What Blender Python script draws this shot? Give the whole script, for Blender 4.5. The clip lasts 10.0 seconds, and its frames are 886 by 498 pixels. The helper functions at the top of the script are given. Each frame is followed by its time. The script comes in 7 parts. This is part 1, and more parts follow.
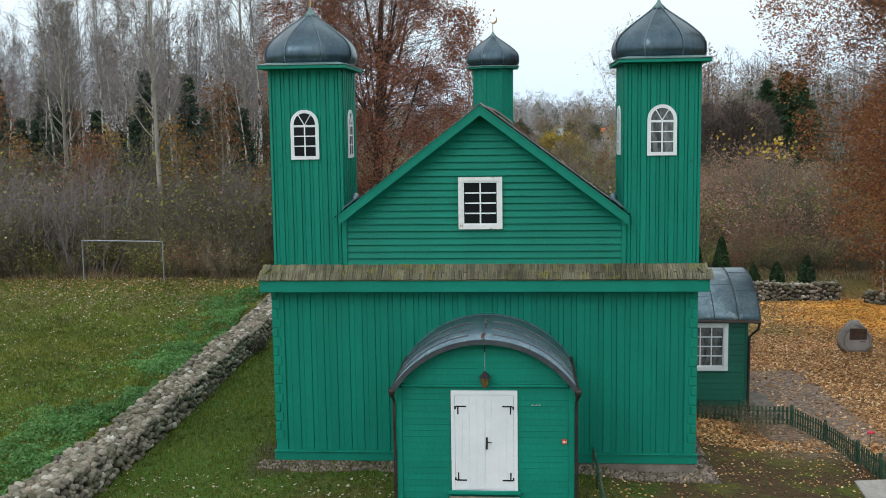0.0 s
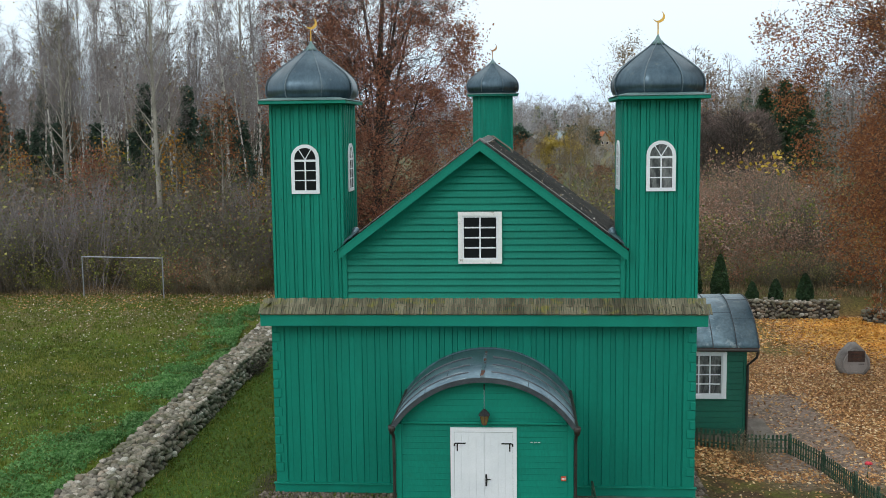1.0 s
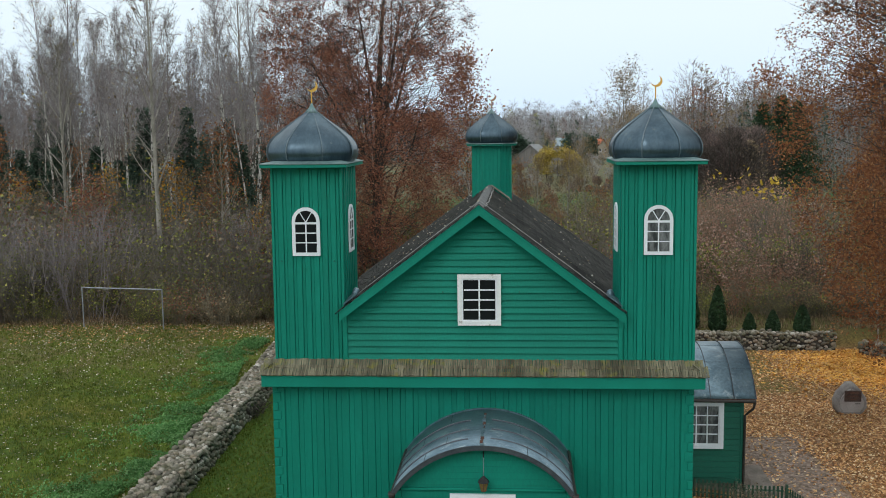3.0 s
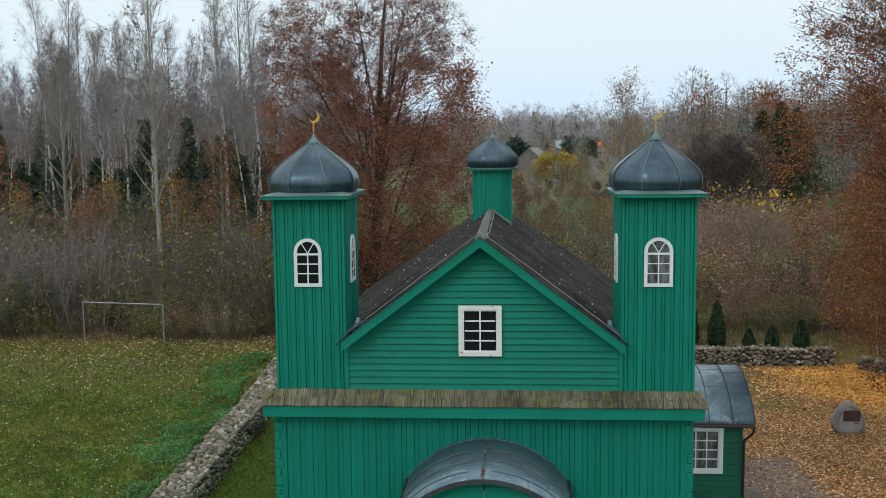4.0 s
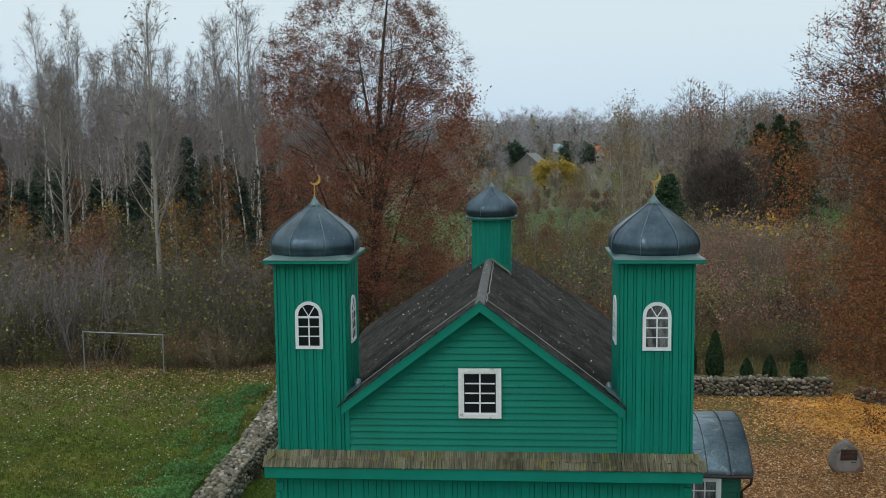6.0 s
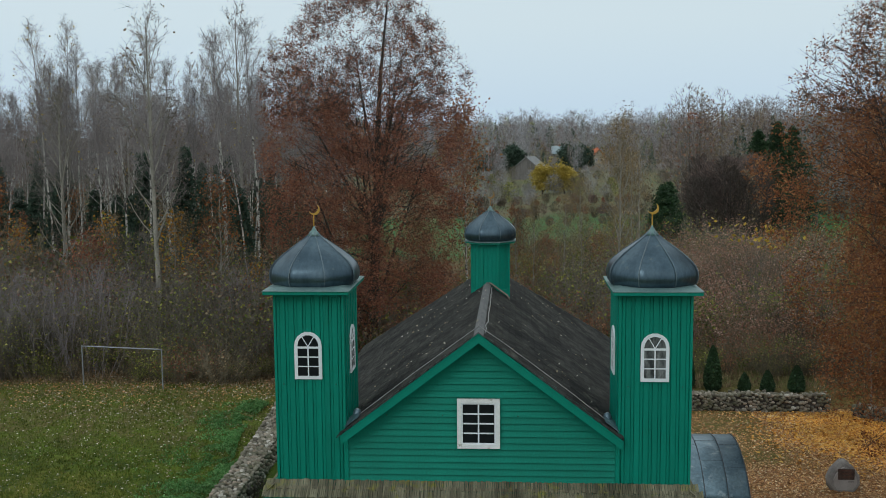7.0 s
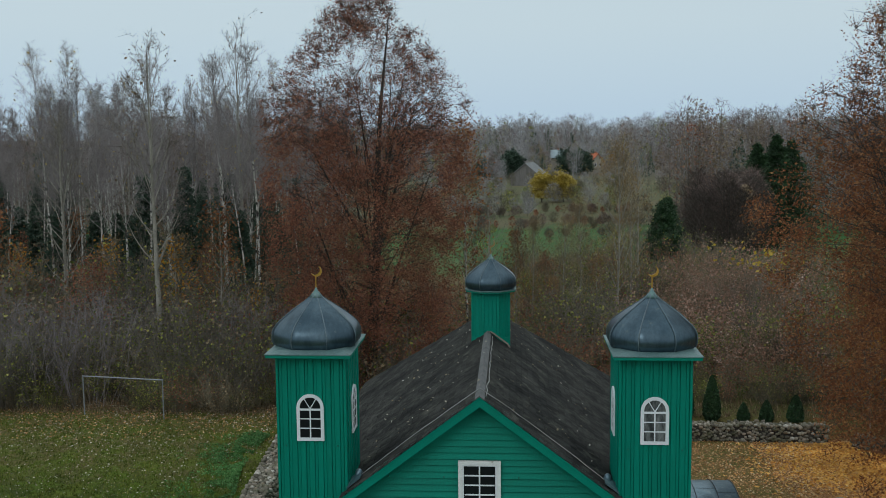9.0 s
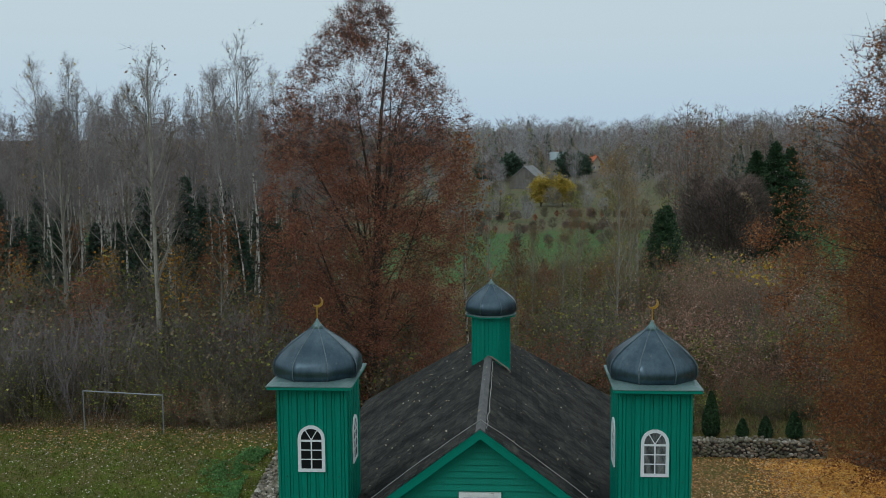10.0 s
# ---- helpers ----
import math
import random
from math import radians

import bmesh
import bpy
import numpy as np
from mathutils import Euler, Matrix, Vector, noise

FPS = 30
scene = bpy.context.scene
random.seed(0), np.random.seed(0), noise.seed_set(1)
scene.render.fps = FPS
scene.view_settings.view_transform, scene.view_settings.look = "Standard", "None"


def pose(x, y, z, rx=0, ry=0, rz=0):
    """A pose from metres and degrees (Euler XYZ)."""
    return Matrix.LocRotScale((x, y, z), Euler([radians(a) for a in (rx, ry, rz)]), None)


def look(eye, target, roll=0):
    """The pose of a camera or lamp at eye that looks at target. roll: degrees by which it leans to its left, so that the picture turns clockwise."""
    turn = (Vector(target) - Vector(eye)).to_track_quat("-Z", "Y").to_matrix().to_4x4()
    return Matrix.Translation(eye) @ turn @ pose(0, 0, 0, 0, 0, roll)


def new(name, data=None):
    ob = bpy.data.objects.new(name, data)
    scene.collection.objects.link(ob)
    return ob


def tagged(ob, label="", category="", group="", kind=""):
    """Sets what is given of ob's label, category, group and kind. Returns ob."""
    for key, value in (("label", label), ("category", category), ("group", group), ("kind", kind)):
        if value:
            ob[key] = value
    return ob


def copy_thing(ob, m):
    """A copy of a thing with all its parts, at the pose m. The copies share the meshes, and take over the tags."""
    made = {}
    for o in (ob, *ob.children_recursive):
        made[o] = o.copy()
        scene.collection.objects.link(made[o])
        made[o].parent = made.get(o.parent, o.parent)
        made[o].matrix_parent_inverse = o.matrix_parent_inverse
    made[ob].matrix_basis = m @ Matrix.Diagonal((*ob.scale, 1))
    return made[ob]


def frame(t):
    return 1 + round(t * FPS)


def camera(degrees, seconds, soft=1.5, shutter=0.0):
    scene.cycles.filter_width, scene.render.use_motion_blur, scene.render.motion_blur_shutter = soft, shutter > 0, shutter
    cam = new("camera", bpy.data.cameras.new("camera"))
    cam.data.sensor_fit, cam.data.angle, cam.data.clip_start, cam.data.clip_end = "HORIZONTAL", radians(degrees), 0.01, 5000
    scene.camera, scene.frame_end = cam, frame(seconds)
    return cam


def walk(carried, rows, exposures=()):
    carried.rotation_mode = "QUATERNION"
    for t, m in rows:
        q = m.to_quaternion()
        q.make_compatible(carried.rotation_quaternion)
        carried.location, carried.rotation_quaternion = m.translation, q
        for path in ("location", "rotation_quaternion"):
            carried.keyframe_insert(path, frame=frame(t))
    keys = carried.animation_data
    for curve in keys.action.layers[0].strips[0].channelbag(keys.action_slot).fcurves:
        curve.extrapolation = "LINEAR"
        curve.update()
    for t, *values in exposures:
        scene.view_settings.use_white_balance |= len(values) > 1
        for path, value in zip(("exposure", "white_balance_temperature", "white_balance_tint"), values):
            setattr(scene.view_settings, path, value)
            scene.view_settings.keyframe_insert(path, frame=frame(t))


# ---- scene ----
cam = camera(46.5, 10.0, 0.9)
PATH = [
    (0, (0.947, -23.93, 7.929), (0.796, -21.95, 7.69), -0.8),
    (0.5, (0.948, -23.939, 8.328), (0.798, -21.959, 8.091), -0.7),
    (1, (0.939, -23.939, 8.7), (0.79, -21.959, 8.464), -0.7),
    (1.5, (0.944, -23.95, 9.052), (0.796, -21.97, 8.818), -0.7),
    (2, (0.94, -23.967, 9.399), (0.793, -21.986, 9.167), -0.7),
    (2.5, (0.936, -23.972, 9.736), (0.79, -21.991, 9.506), -0.7),
    (4, (0.894, -24.04, 10.812), (0.75, -22.058, 10.585), -0.6),
    (4.5, (0.884, -24.039, 11.168), (0.741, -22.057, 10.942), -0.6),
    (5, (0.878, -24.047, 11.537), (0.737, -22.064, 11.311), -0.6),
    (5.5, (0.868, -24.058, 11.925), (0.727, -22.076, 11.699), -0.6),
    (7, (0.855, -24.064, 13.043), (0.718, -22.082, 12.818), -0.5),
    (7.5, (0.847, -24.08, 13.385), (0.711, -22.097, 13.161), -0.5),
    (8, (0.84, -24.062, 13.763), (0.704, -22.079, 13.539), -0.5),
    (8.5, (0.822, -24.067, 14.12), (0.687, -22.085, 13.896), -0.5),
    (9, (0.813, -24.072, 14.539), (0.678, -22.089, 14.316), -0.5),
    (9.5, (0.779, -24.088, 14.904), (0.645, -22.105, 14.681), -0.4),
    (10, (0.768, -24.068, 15.302), (0.635, -22.084, 15.08), -0.4),
]
walk(cam, [(t, look(eye, target, roll)) for t, eye, target, roll in PATH], [(0, 0.06, 6500, 10), (2.5, -0.05, 6500, 10), (4.5, -0.24, 6500, 10), (7.0, -0.50, 6350, 7), (8.5, -0.64, 6250, 6), (10.0, -0.72, 6200, 6)])

# ---- world and light: an overcast autumn day ----
world = bpy.data.worlds.new("world")
scene.world = world
world.use_nodes = True
wt = world.node_tree
wbg = wt.nodes["Background"]
sky = wt.nodes.new("ShaderNodeTexSky")
sky.sky_type, sky.sun_disc = "NISHITA", False
sky.sun_elevation, sky.sun_rotation = radians(32), radians(150)
sky.air_density, sky.dust_density = 1.0, 3.0
dim = wt.nodes.new("ShaderNodeMix")
dim.data_type, dim.blend_type = "RGBA", "MULTIPLY"
dim.inputs[0].default_value = 1.0
dim.inputs[7].default_value = (0.1, 0.1, 0.1, 1)
wt.links.new(sky.outputs[0], dim.inputs[6])
tc = wt.nodes.new("ShaderNodeTexCoord")
sep = wt.nodes.new("ShaderNodeSeparateXYZ")
wt.links.new(tc.outputs["Generated"], sep.inputs[0])
cloud = wt.nodes.new("ShaderNodeValToRGB")
cloud.color_ramp.elements[0].position, cloud.color_ramp.elements[0].color = 0.0, (0.66, 0.825, 0.99, 1)
cloud.color_ramp.elements[1].position, cloud.color_ramp.elements[1].color = 0.34, (0.83, 0.89, 0.89, 1)
e = cloud.color_ramp.elements.new(0.1)
e.color = (0.765, 0.885, 0.955, 1)
e = cloud.color_ramp.elements.new(0.7)
e.color = (1.04, 1.12, 1.13, 1)
wt.links.new(sep.outputs[2], cloud.inputs[0])
cover = wt.nodes.new("ShaderNodeMix")
cover.data_type = "RGBA"
cover.inputs[0].default_value = 0.93
wt.links.new(dim.outputs[2], cover.inputs[6])
wt.links.new(cloud.outputs[0], cover.inputs[7])
wt.links.new(cover.outputs[2], wbg.inputs[0])
wbg.inputs[1].default_value = 1.22
sun = new("sun", bpy.data.lights.new("sun", "SUN"))
sun.data.energy, sun.data.angle, sun.data.color = 0.6, radians(25), (1.0, 0.98, 0.95)
sun.matrix_world = look((0, 0, 0), (0.42, 0.73, -0.53))

# ---- materials ----
def link(nt, a, b):
    nt.links.new(a, b)


def base_mat(name, rough, metal=0.0, spec=0.5):
    m = bpy.data.materials.new(name)
    m.use_nodes = True
    nt = m.node_tree
    b = nt.nodes["Principled BSDF"]
    b.inputs["Roughness"].default_value, b.inputs["Metallic"].default_value = rough, metal
    b.inputs["Specular IOR Level"].default_value = spec
    return m, nt, b


def place(nt, stretch=(1, 1, 1)):
    g = nt.nodes.new("ShaderNodeNewGeometry")
    mp = nt.nodes.new("ShaderNodeMapping")
    mp.inputs["Scale"].default_value = stretch
    link(nt, g.outputs["Position"], mp.inputs["Vector"])
    return mp.outputs[0]


def noise_node(nt, vec, scale, detail=3.0, rough=0.55):
    n = nt.nodes.new("ShaderNodeTexNoise")
    n.inputs["Scale"].default_value, n.inputs["Detail"].default_value, n.inputs["Roughness"].default_value = scale, detail, rough
    link(nt, vec, n.inputs["Vector"])
    return n.outputs["Fac"]


def ramp(nt, fac, stops, mode="LINEAR"):
    r = nt.nodes.new("ShaderNodeValToRGB")
    r.color_ramp.interpolation = mode
    el = r.color_ramp.elements
    while len(el) < len(stops):
        el.new(0.5)
    for e, (p, c) in zip(el, stops):
        e.position, e.color = p, (*c[:3], 1)
    link(nt, fac, r.inputs[0])
    return r.outputs[0]


def mixc(nt, fac, a, b, blend="MIX"):
    n = nt.nodes.new("ShaderNodeMix")
    n.data_type, n.blend_type = "RGBA", blend
    for sock, v in ((0, fac), (6, a), (7, b)):
        if isinstance(v, (int, float)):
            n.inputs[sock].default_value = v
        elif isinstance(v, tuple):
            n.inputs[sock].default_value = (*v[:3], 1)
        else:
            link(nt, v, n.inputs[sock])
    return n.outputs[2]


def bump(nt, b, height, strength, dist=0.01):
    n = nt.nodes.new("ShaderNodeBump")
    n.inputs["Strength"].default_value, n.inputs["Distance"].default_value = strength, dist
    link(nt, height, n.inputs["Height"])
    link(nt, n.outputs[0], b.inputs["Normal"])


def grey(v):
    return (v, v, v)


def surf(name, c1, c2, scale=1.5, rough=0.7, fine=30.0, depth=0.3, vary=0.0, island=0.0, metal=0.0, stretch=(1, 1, 1), spec=0.5, grain=0.25, stain=None, stain_at=(0.6, 0.72)):
    """Two tones by a broad noise, a fine grain, a tone of its own for each object or island, and stains."""
    m, nt, b = base_mat(name, rough, metal, spec)
    v = place(nt, stretch)
    big = noise_node(nt, v, scale, 4)
    col = ramp(nt, big, [(0.35, c1), (0.65, c2)])
    fn = noise_node(nt, v, fine, 3, 0.65)
    tone = ramp(nt, fn, [(0.3, grey(1 - grain)), (0.7, grey(1 + grain * 0.5))])
    col = mixc(nt, 1.0, col, tone, "MULTIPLY")
    if vary:
        o = nt.nodes.new("ShaderNodeObjectInfo")
        col = mixc(nt, 1.0, col, ramp(nt, o.outputs["Random"], [(0, grey(1 - vary)), (1, grey(1 + vary))]), "MULTIPLY")
    if island:
        g = nt.nodes.new("ShaderNodeNewGeometry")
        col = mixc(nt, 1.0, col, ramp(nt, g.outputs["Random Per Island"], [(0, grey(1 - island)), (1, grey(1 + island))]), "MULTIPLY")
    if stain:
        sn = noise_node(nt, place(nt, (1, 1, 1)), scale * 2.3, 5, 0.7)
        f = ramp(nt, sn, [(stain_at[0], grey(0)), (stain_at[1], grey(1))])
        col = mixc(nt, f, col, stain)
    link(nt, col, b.inputs["Base Color"])
    if depth:
        bump(nt, b, fn, depth)
    return m


def leafy(name, stops, rough=0.6, sheer=0.35):
    """Leaves: a colour for each, some light let through."""
    m, nt, b = base_mat(name, rough, 0, 0.3)
    g = nt.nodes.new("ShaderNodeNewGeometry")
    col = ramp(nt, g.outputs["Random Per Island"], stops)
    big = noise_node(nt, place(nt), 0.35, 3)
    col = mixc(nt, 1.0, col, ramp(nt, big, [(0.3, grey(0.65)), (0.7, grey(1.25))]), "MULTIPLY")
    link(nt, col, b.inputs["Base Color"])
    if sheer:
        t = nt.nodes.new("ShaderNodeBsdfTranslucent")
        link(nt, col, t.inputs["Color"])
        s = nt.nodes.new("ShaderNodeMixShader")
        s.inputs[0].default_value = sheer
        link(nt, b.outputs[0], s.inputs[1])
        link(nt, t.outputs[0], s.inputs[2])
        link(nt, s.outputs[0], nt.nodes["Material Output"].inputs[0])
    return m


GREEN_PAINT = surf("green_paint", (0.001, 0.183, 0.129), (0.002, 0.213, 0.151), 0.9, 0.6, 26, 0.25, vary=0.07, stretch=(1, 1, 0.35), grain=0.12, spec=0.22, stain=(0.004, 0.155, 0.10), stain_at=(0.62, 0.8))
GREEN_FLAT = surf("green_trim_paint", (0.001, 0.193, 0.135), (0.002, 0.223, 0.158), 1.4, 0.55, 30, 0.2, grain=0.1, spec=0.25, stain=(0.006, 0.155, 0.10), stain_at=(0.62, 0.78))
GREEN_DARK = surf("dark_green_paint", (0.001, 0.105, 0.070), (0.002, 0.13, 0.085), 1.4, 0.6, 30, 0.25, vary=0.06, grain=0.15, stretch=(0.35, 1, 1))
FENCE_GREEN = surf("fence_green_paint", (0.014, 0.060, 0.034), (0.03, 0.085, 0.05), 3, 0.75, 40, 0.3, vary=0.35, grain=0.3, stain=(0.15, 0.15, 0.11), stain_at=(0.52, 0.66))
WHITE_PAINT = surf("white_paint", (0.72, 0.75, 0.80), (0.78, 0.80, 0.85), 2, 0.5, 35, 0.15, grain=0.06)
WHITE_WORN = surf("worn_white_paint", (0.72, 0.74, 0.75), (0.80, 0.81, 0.81), 3, 0.6, 40, 0.3, grain=0.1, stain=(0.35, 0.33, 0.29), stain_at=(0.63, 0.7))
DOME_METAL = surf("dome_sheet_metal", (0.042, 0.072, 0.098), (0.09, 0.135, 0.17), 1.8, 0.31, 14, 0.25, metal=0.75, stretch=(1, 1, 0.5), grain=0.18, stain=(0.13, 0.16, 0.165), stain_at=(0.6, 0.75))
DOME_TRIM = surf("pale_sheet_metal", (0.12, 0.21, 0.21), (0.19, 0.28, 0.28), 3, 0.45, 20, 0.2, metal=0.35, grain=0.2)
ROOF_METAL = surf("blue_grey_sheet_metal", (0.095, 0.155, 0.20), (0.19, 0.275, 0.33), 1.6, 0.36, 12, 0.25, metal=0.45, grain=0.25, stain=(0.30, 0.36, 0.39), stain_at=(0.56, 0.68))
SEAM = surf("seam_metal", (0.05, 0.06, 0.075), (0.09, 0.10, 0.115), 3, 0.5, 20, 0.2, metal=0.4)
SEAM_PALE = surf("dome_seam_metal", (0.10, 0.14, 0.17), (0.16, 0.21, 0.24), 3, 0.4, 20, 0.2, metal=0.6)
RUST = surf("rusty_edge", (0.07, 0.025, 0.016), (0.13, 0.055, 0.035), 6, 0.8, 40, 0.3)
IRON = surf("black_iron", (0.012, 0.012, 0.014), (0.03, 0.03, 0.032), 6, 0.5, 40, 0.2, metal=0.5)
PIPE = surf("dark_drainpipe", (0.025, 0.022, 0.02), (0.05, 0.04, 0.035), 3, 0.5, 30, 0.2, metal=0.3)
GOLD = surf("gilded_metal", (0.75, 0.42, 0.08), (0.85, 0.50, 0.12), 6, 0.3, 40, 0.1, metal=0.85)
GOLD_DULL = surf("tarnished_gilding", (0.38, 0.22, 0.10), (0.45, 0.28, 0.13), 6, 0.45, 40, 0.1, metal=0.7)
SHINGLE = surf("weathered_shingle", (0.085, 0.080, 0.048), (0.205, 0.19, 0.128), 1.0, 0.9, 60, 0.5, vary=0.38, stretch=(1, 1, 1), grain=0.45, stain=(0.19, 0.185, 0.03), stain_at=(0.54, 0.70))
ROOF_DARK = surf("dark_roof_shingle", (0.024, 0.025, 0.025), (0.060, 0.060, 0.056), 0.7, 0.95, 25, 0.5, island=0.38, grain=0.45, spec=0.12, stain=(0.105, 0.105, 0.09), stain_at=(0.54, 0.72))
RIDGE = surf("grey_ridge_board", (0.085, 0.087, 0.09), (0.155, 0.157, 0.16), 5, 0.7, 40, 0.4, grain=0.35)
CABLE = surf("pale_cable", (0.25, 0.25, 0.25), (0.36, 0.36, 0.36), 6, 0.6, 40, 0.1)
CONCRETE = surf("weathered_concrete", (0.16, 0.135, 0.115), (0.25, 0.215, 0.185), 2.5, 0.9, 40, 0.5, grain=0.3, stain=(0.10, 0.085, 0.07))
WOODSTEP = surf("worn_step_wood", (0.20, 0.15, 0.11), (0.29, 0.22, 0.16), 4, 0.85, 40, 0.4)
GALV = surf("galvanised_pipe", (0.26, 0.28, 0.31), (0.36, 0.38, 0.41), 4, 0.5, 40, 0.1, metal=0.5)
PLAQUE = surf("dark_bronze_plaque", (0.05, 0.032, 0.028), (0.085, 0.055, 0.045), 6, 0.45, 60, 0.3, metal=0.4)
SIGN_RED = surf("red_sign_enamel", (0.55, 0.07, 0.03), (0.62, 0.09, 0.04), 8, 0.4, 60, 0.0, grain=0.05)
RED_PETAL = surf("red_petals", (0.60, 0.03, 0.05), (0.72, 0.05, 0.08), 8, 0.5, 60, 0.0, grain=0.1)
LAMP_GLASS = surf("dusty_amber_glass", (0.16, 0.11, 0.04), (0.24, 0.17, 0.07), 9, 0.25, 50, 0.1)
SIGN_WHITE = surf("sign_white", (0.72, 0.72, 0.72), (0.78, 0.78, 0.78), 6, 0.5, 60, 0.0, grain=0.05)
SIGN_BLUE = surf("sign_blue", (0.05, 0.13, 0.35), (0.06, 0.15, 0.4), 6, 0.5, 60, 0.0, grain=0.05)
BOARD_GREY = surf("sign_grey_board", (0.26, 0.24, 0.23), (0.34, 0.32, 0.30), 4, 0.8, 40, 0.2)
INSIDE = surf("dark_interior", (0.02, 0.02, 0.02), (0.035, 0.033, 0.03), 2, 0.9, 20, 0.1)


def stone_mat(name):
    m, nt, b = base_mat(name, 0.9, 0, 0.25)
    o = nt.nodes.new("ShaderNodeObjectInfo")
    g = nt.nodes.new("ShaderNodeNewGeometry")
    add = nt.nodes.new("ShaderNodeMath")
    add.operation = "ADD"
    link(nt, o.outputs["Random"], add.inputs[0])
    link(nt, g.outputs["Random Per Island"], add.inputs[1])
    fr = nt.nodes.new("ShaderNodeMath")
    fr.operation = "FRACT"
    link(nt, add.outputs[0], fr.inputs[0])
    col = ramp(nt, fr.outputs[0], [(0, (0.09, 0.08, 0.066)), (0.25, (0.22, 0.20, 0.165)), (0.5, (0.33, 0.295, 0.24)), (0.7, (0.15, 0.135, 0.11)), (0.85, (0.33, 0.265, 0.205)), (1.0, (0.58, 0.55, 0.50))])
    v = place(nt)
    fn = noise_node(nt, v, 22, 4, 0.7)
    col = mixc(nt, 1.0, col, ramp(nt, fn, [(0.3, grey(0.6)), (0.7, grey(1.2))]), "MULTIPLY")
    moss = ramp(nt, noise_node(nt, v, 1.6, 5, 0.7), [(0.46, grey(0)), (0.66, grey(0.8))])
    col = mixc(nt, moss, col, (0.075, 0.08, 0.036))
    link(nt, col, b.inputs["Base Color"])
    bump(nt, b, fn, 0.5, 0.02)
    return m


STONE = stone_mat("field_stone")
PEBBLE = surf("pale_pebbles", (0.13, 0.10, 0.082), (0.26, 0.21, 0.175), 2.0, 0.9, 30, 0.4, island=0.45, grain=0.3)
BOULDER = surf("granite_boulder", (0.17, 0.155, 0.15), (0.29, 0.265, 0.25), 2.5, 0.9, 60, 0.6, grain=0.35, stain=(0.12, 0.13, 0.08))
BOULDER_CUT = surf("dressed_granite", (0.27, 0.245, 0.235), (0.34, 0.31, 0.30), 2.5, 0.8, 70, 0.3, grain=0.25)


def glass_mat():
    m, nt, b = base_mat("window_glass", 0.08, 0, 0.12)
    b.inputs["Base Color"].default_value = (0.012, 0.014, 0.016, 1)
    v = place(nt)
    bump(nt, b, noise_node(nt, v, 3.0, 2), 0.08, 0.02)
    return m


GLASS = glass_mat()
# pale panes: annexe curtain and the sky's reflection, both put into the colour
GLASS_PALE = surf("curtain_and_sky_glass", (0.045, 0.05, 0.055), (0.19, 0.20, 0.205), 5, 0.12, 20, 0.05, spec=0.3, stretch=(2, 2, 0.6))

BARK = surf("dark_bark", (0.034, 0.029, 0.026), (0.07, 0.06, 0.052), 3, 0.95, 18, 0.8, stretch=(1, 1, 0.25), grain=0.4, stain=(0.10, 0.11, 0.06))
BARK_GREY = surf("grey_bark", (0.24, 0.225, 0.195), (0.37, 0.345, 0.30), 2, 0.95, 20, 0.5, stretch=(1, 1, 0.4), grain=0.3, stain=(0.12, 0.12, 0.08))
BARK_BIRCH = surf("birch_bark", (0.44, 0.425, 0.39), (0.64, 0.62, 0.57), 1.5, 0.8, 7, 0.3, stretch=(0.6, 0.6, 1.8), grain=0.45, stain=(0.05, 0.044, 0.04), stain_at=(0.50, 0.56))
TWIG_BIRCH = surf("birch_twig", (0.195, 0.172, 0.172), (0.335, 0.305, 0.305), 0.3, 0.9, 9, 0, vary=0.3, grain=0.3)
TWIG_GREY = surf("grey_twig", (0.125, 0.108, 0.09), (0.215, 0.19, 0.16), 0.3, 0.9, 9, 0, vary=0.2, grain=0.3)
TWIG_BROWN = surf("brown_twig", (0.118, 0.104, 0.07), (0.228, 0.198, 0.138), 0.3, 0.9, 9, 0, vary=0.3, grain=0.3)
TWIG_VIOLET = surf("violet_grey_twig", (0.19, 0.165, 0.175), (0.30, 0.265, 0.275), 0.5, 0.9, 9, 0, grain=0.3)
TWIG_DARK = surf("dark_twig", (0.05, 0.038, 0.032), (0.085, 0.066, 0.056), 0.3, 0.9, 9, 0, grain=0.3)
LEAF_RUST = leafy("rust_leaves", [(0, (0.18, 0.066, 0.046)), (0.4, (0.285, 0.112, 0.07)), (0.75, (0.38, 0.165, 0.098)), (1, (0.52, 0.28, 0.175))], sheer=0.5)
LEAF_ORANGE = leafy("orange_brown_leaves", [(0, (0.18, 0.068, 0.032)), (0.4, (0.265, 0.105, 0.045)), (0.8, (0.36, 0.155, 0.065)), (1, (0.52, 0.29, 0.13))], sheer=0.5)
LEAF_YELLOW = leafy("yellow_leaves", [(0, (0.30, 0.20, 0.03)), (0.5, (0.50, 0.34, 0.04)), (1, (0.62, 0.47, 0.09))])
LEAF_GOLD = leafy("orange_yellow_leaves", [(0, (0.34, 0.15, 0.02)), (0.5, (0.52, 0.25, 0.03)), (1, (0.64, 0.38, 0.06))])
LEAF_OLIVE = leafy("olive_leaves", [(0, (0.09, 0.105, 0.028)), (0.5, (0.18, 0.21, 0.05)), (0.85, (0.34, 0.34, 0.08)), (1, (0.54, 0.50, 0.14))])
LEAF_BROWN = leafy("withered_brown_leaves", [(0, (0.12, 0.084, 0.05)), (0.5, (0.235, 0.17, 0.10)), (1, (0.41, 0.32, 0.20))])
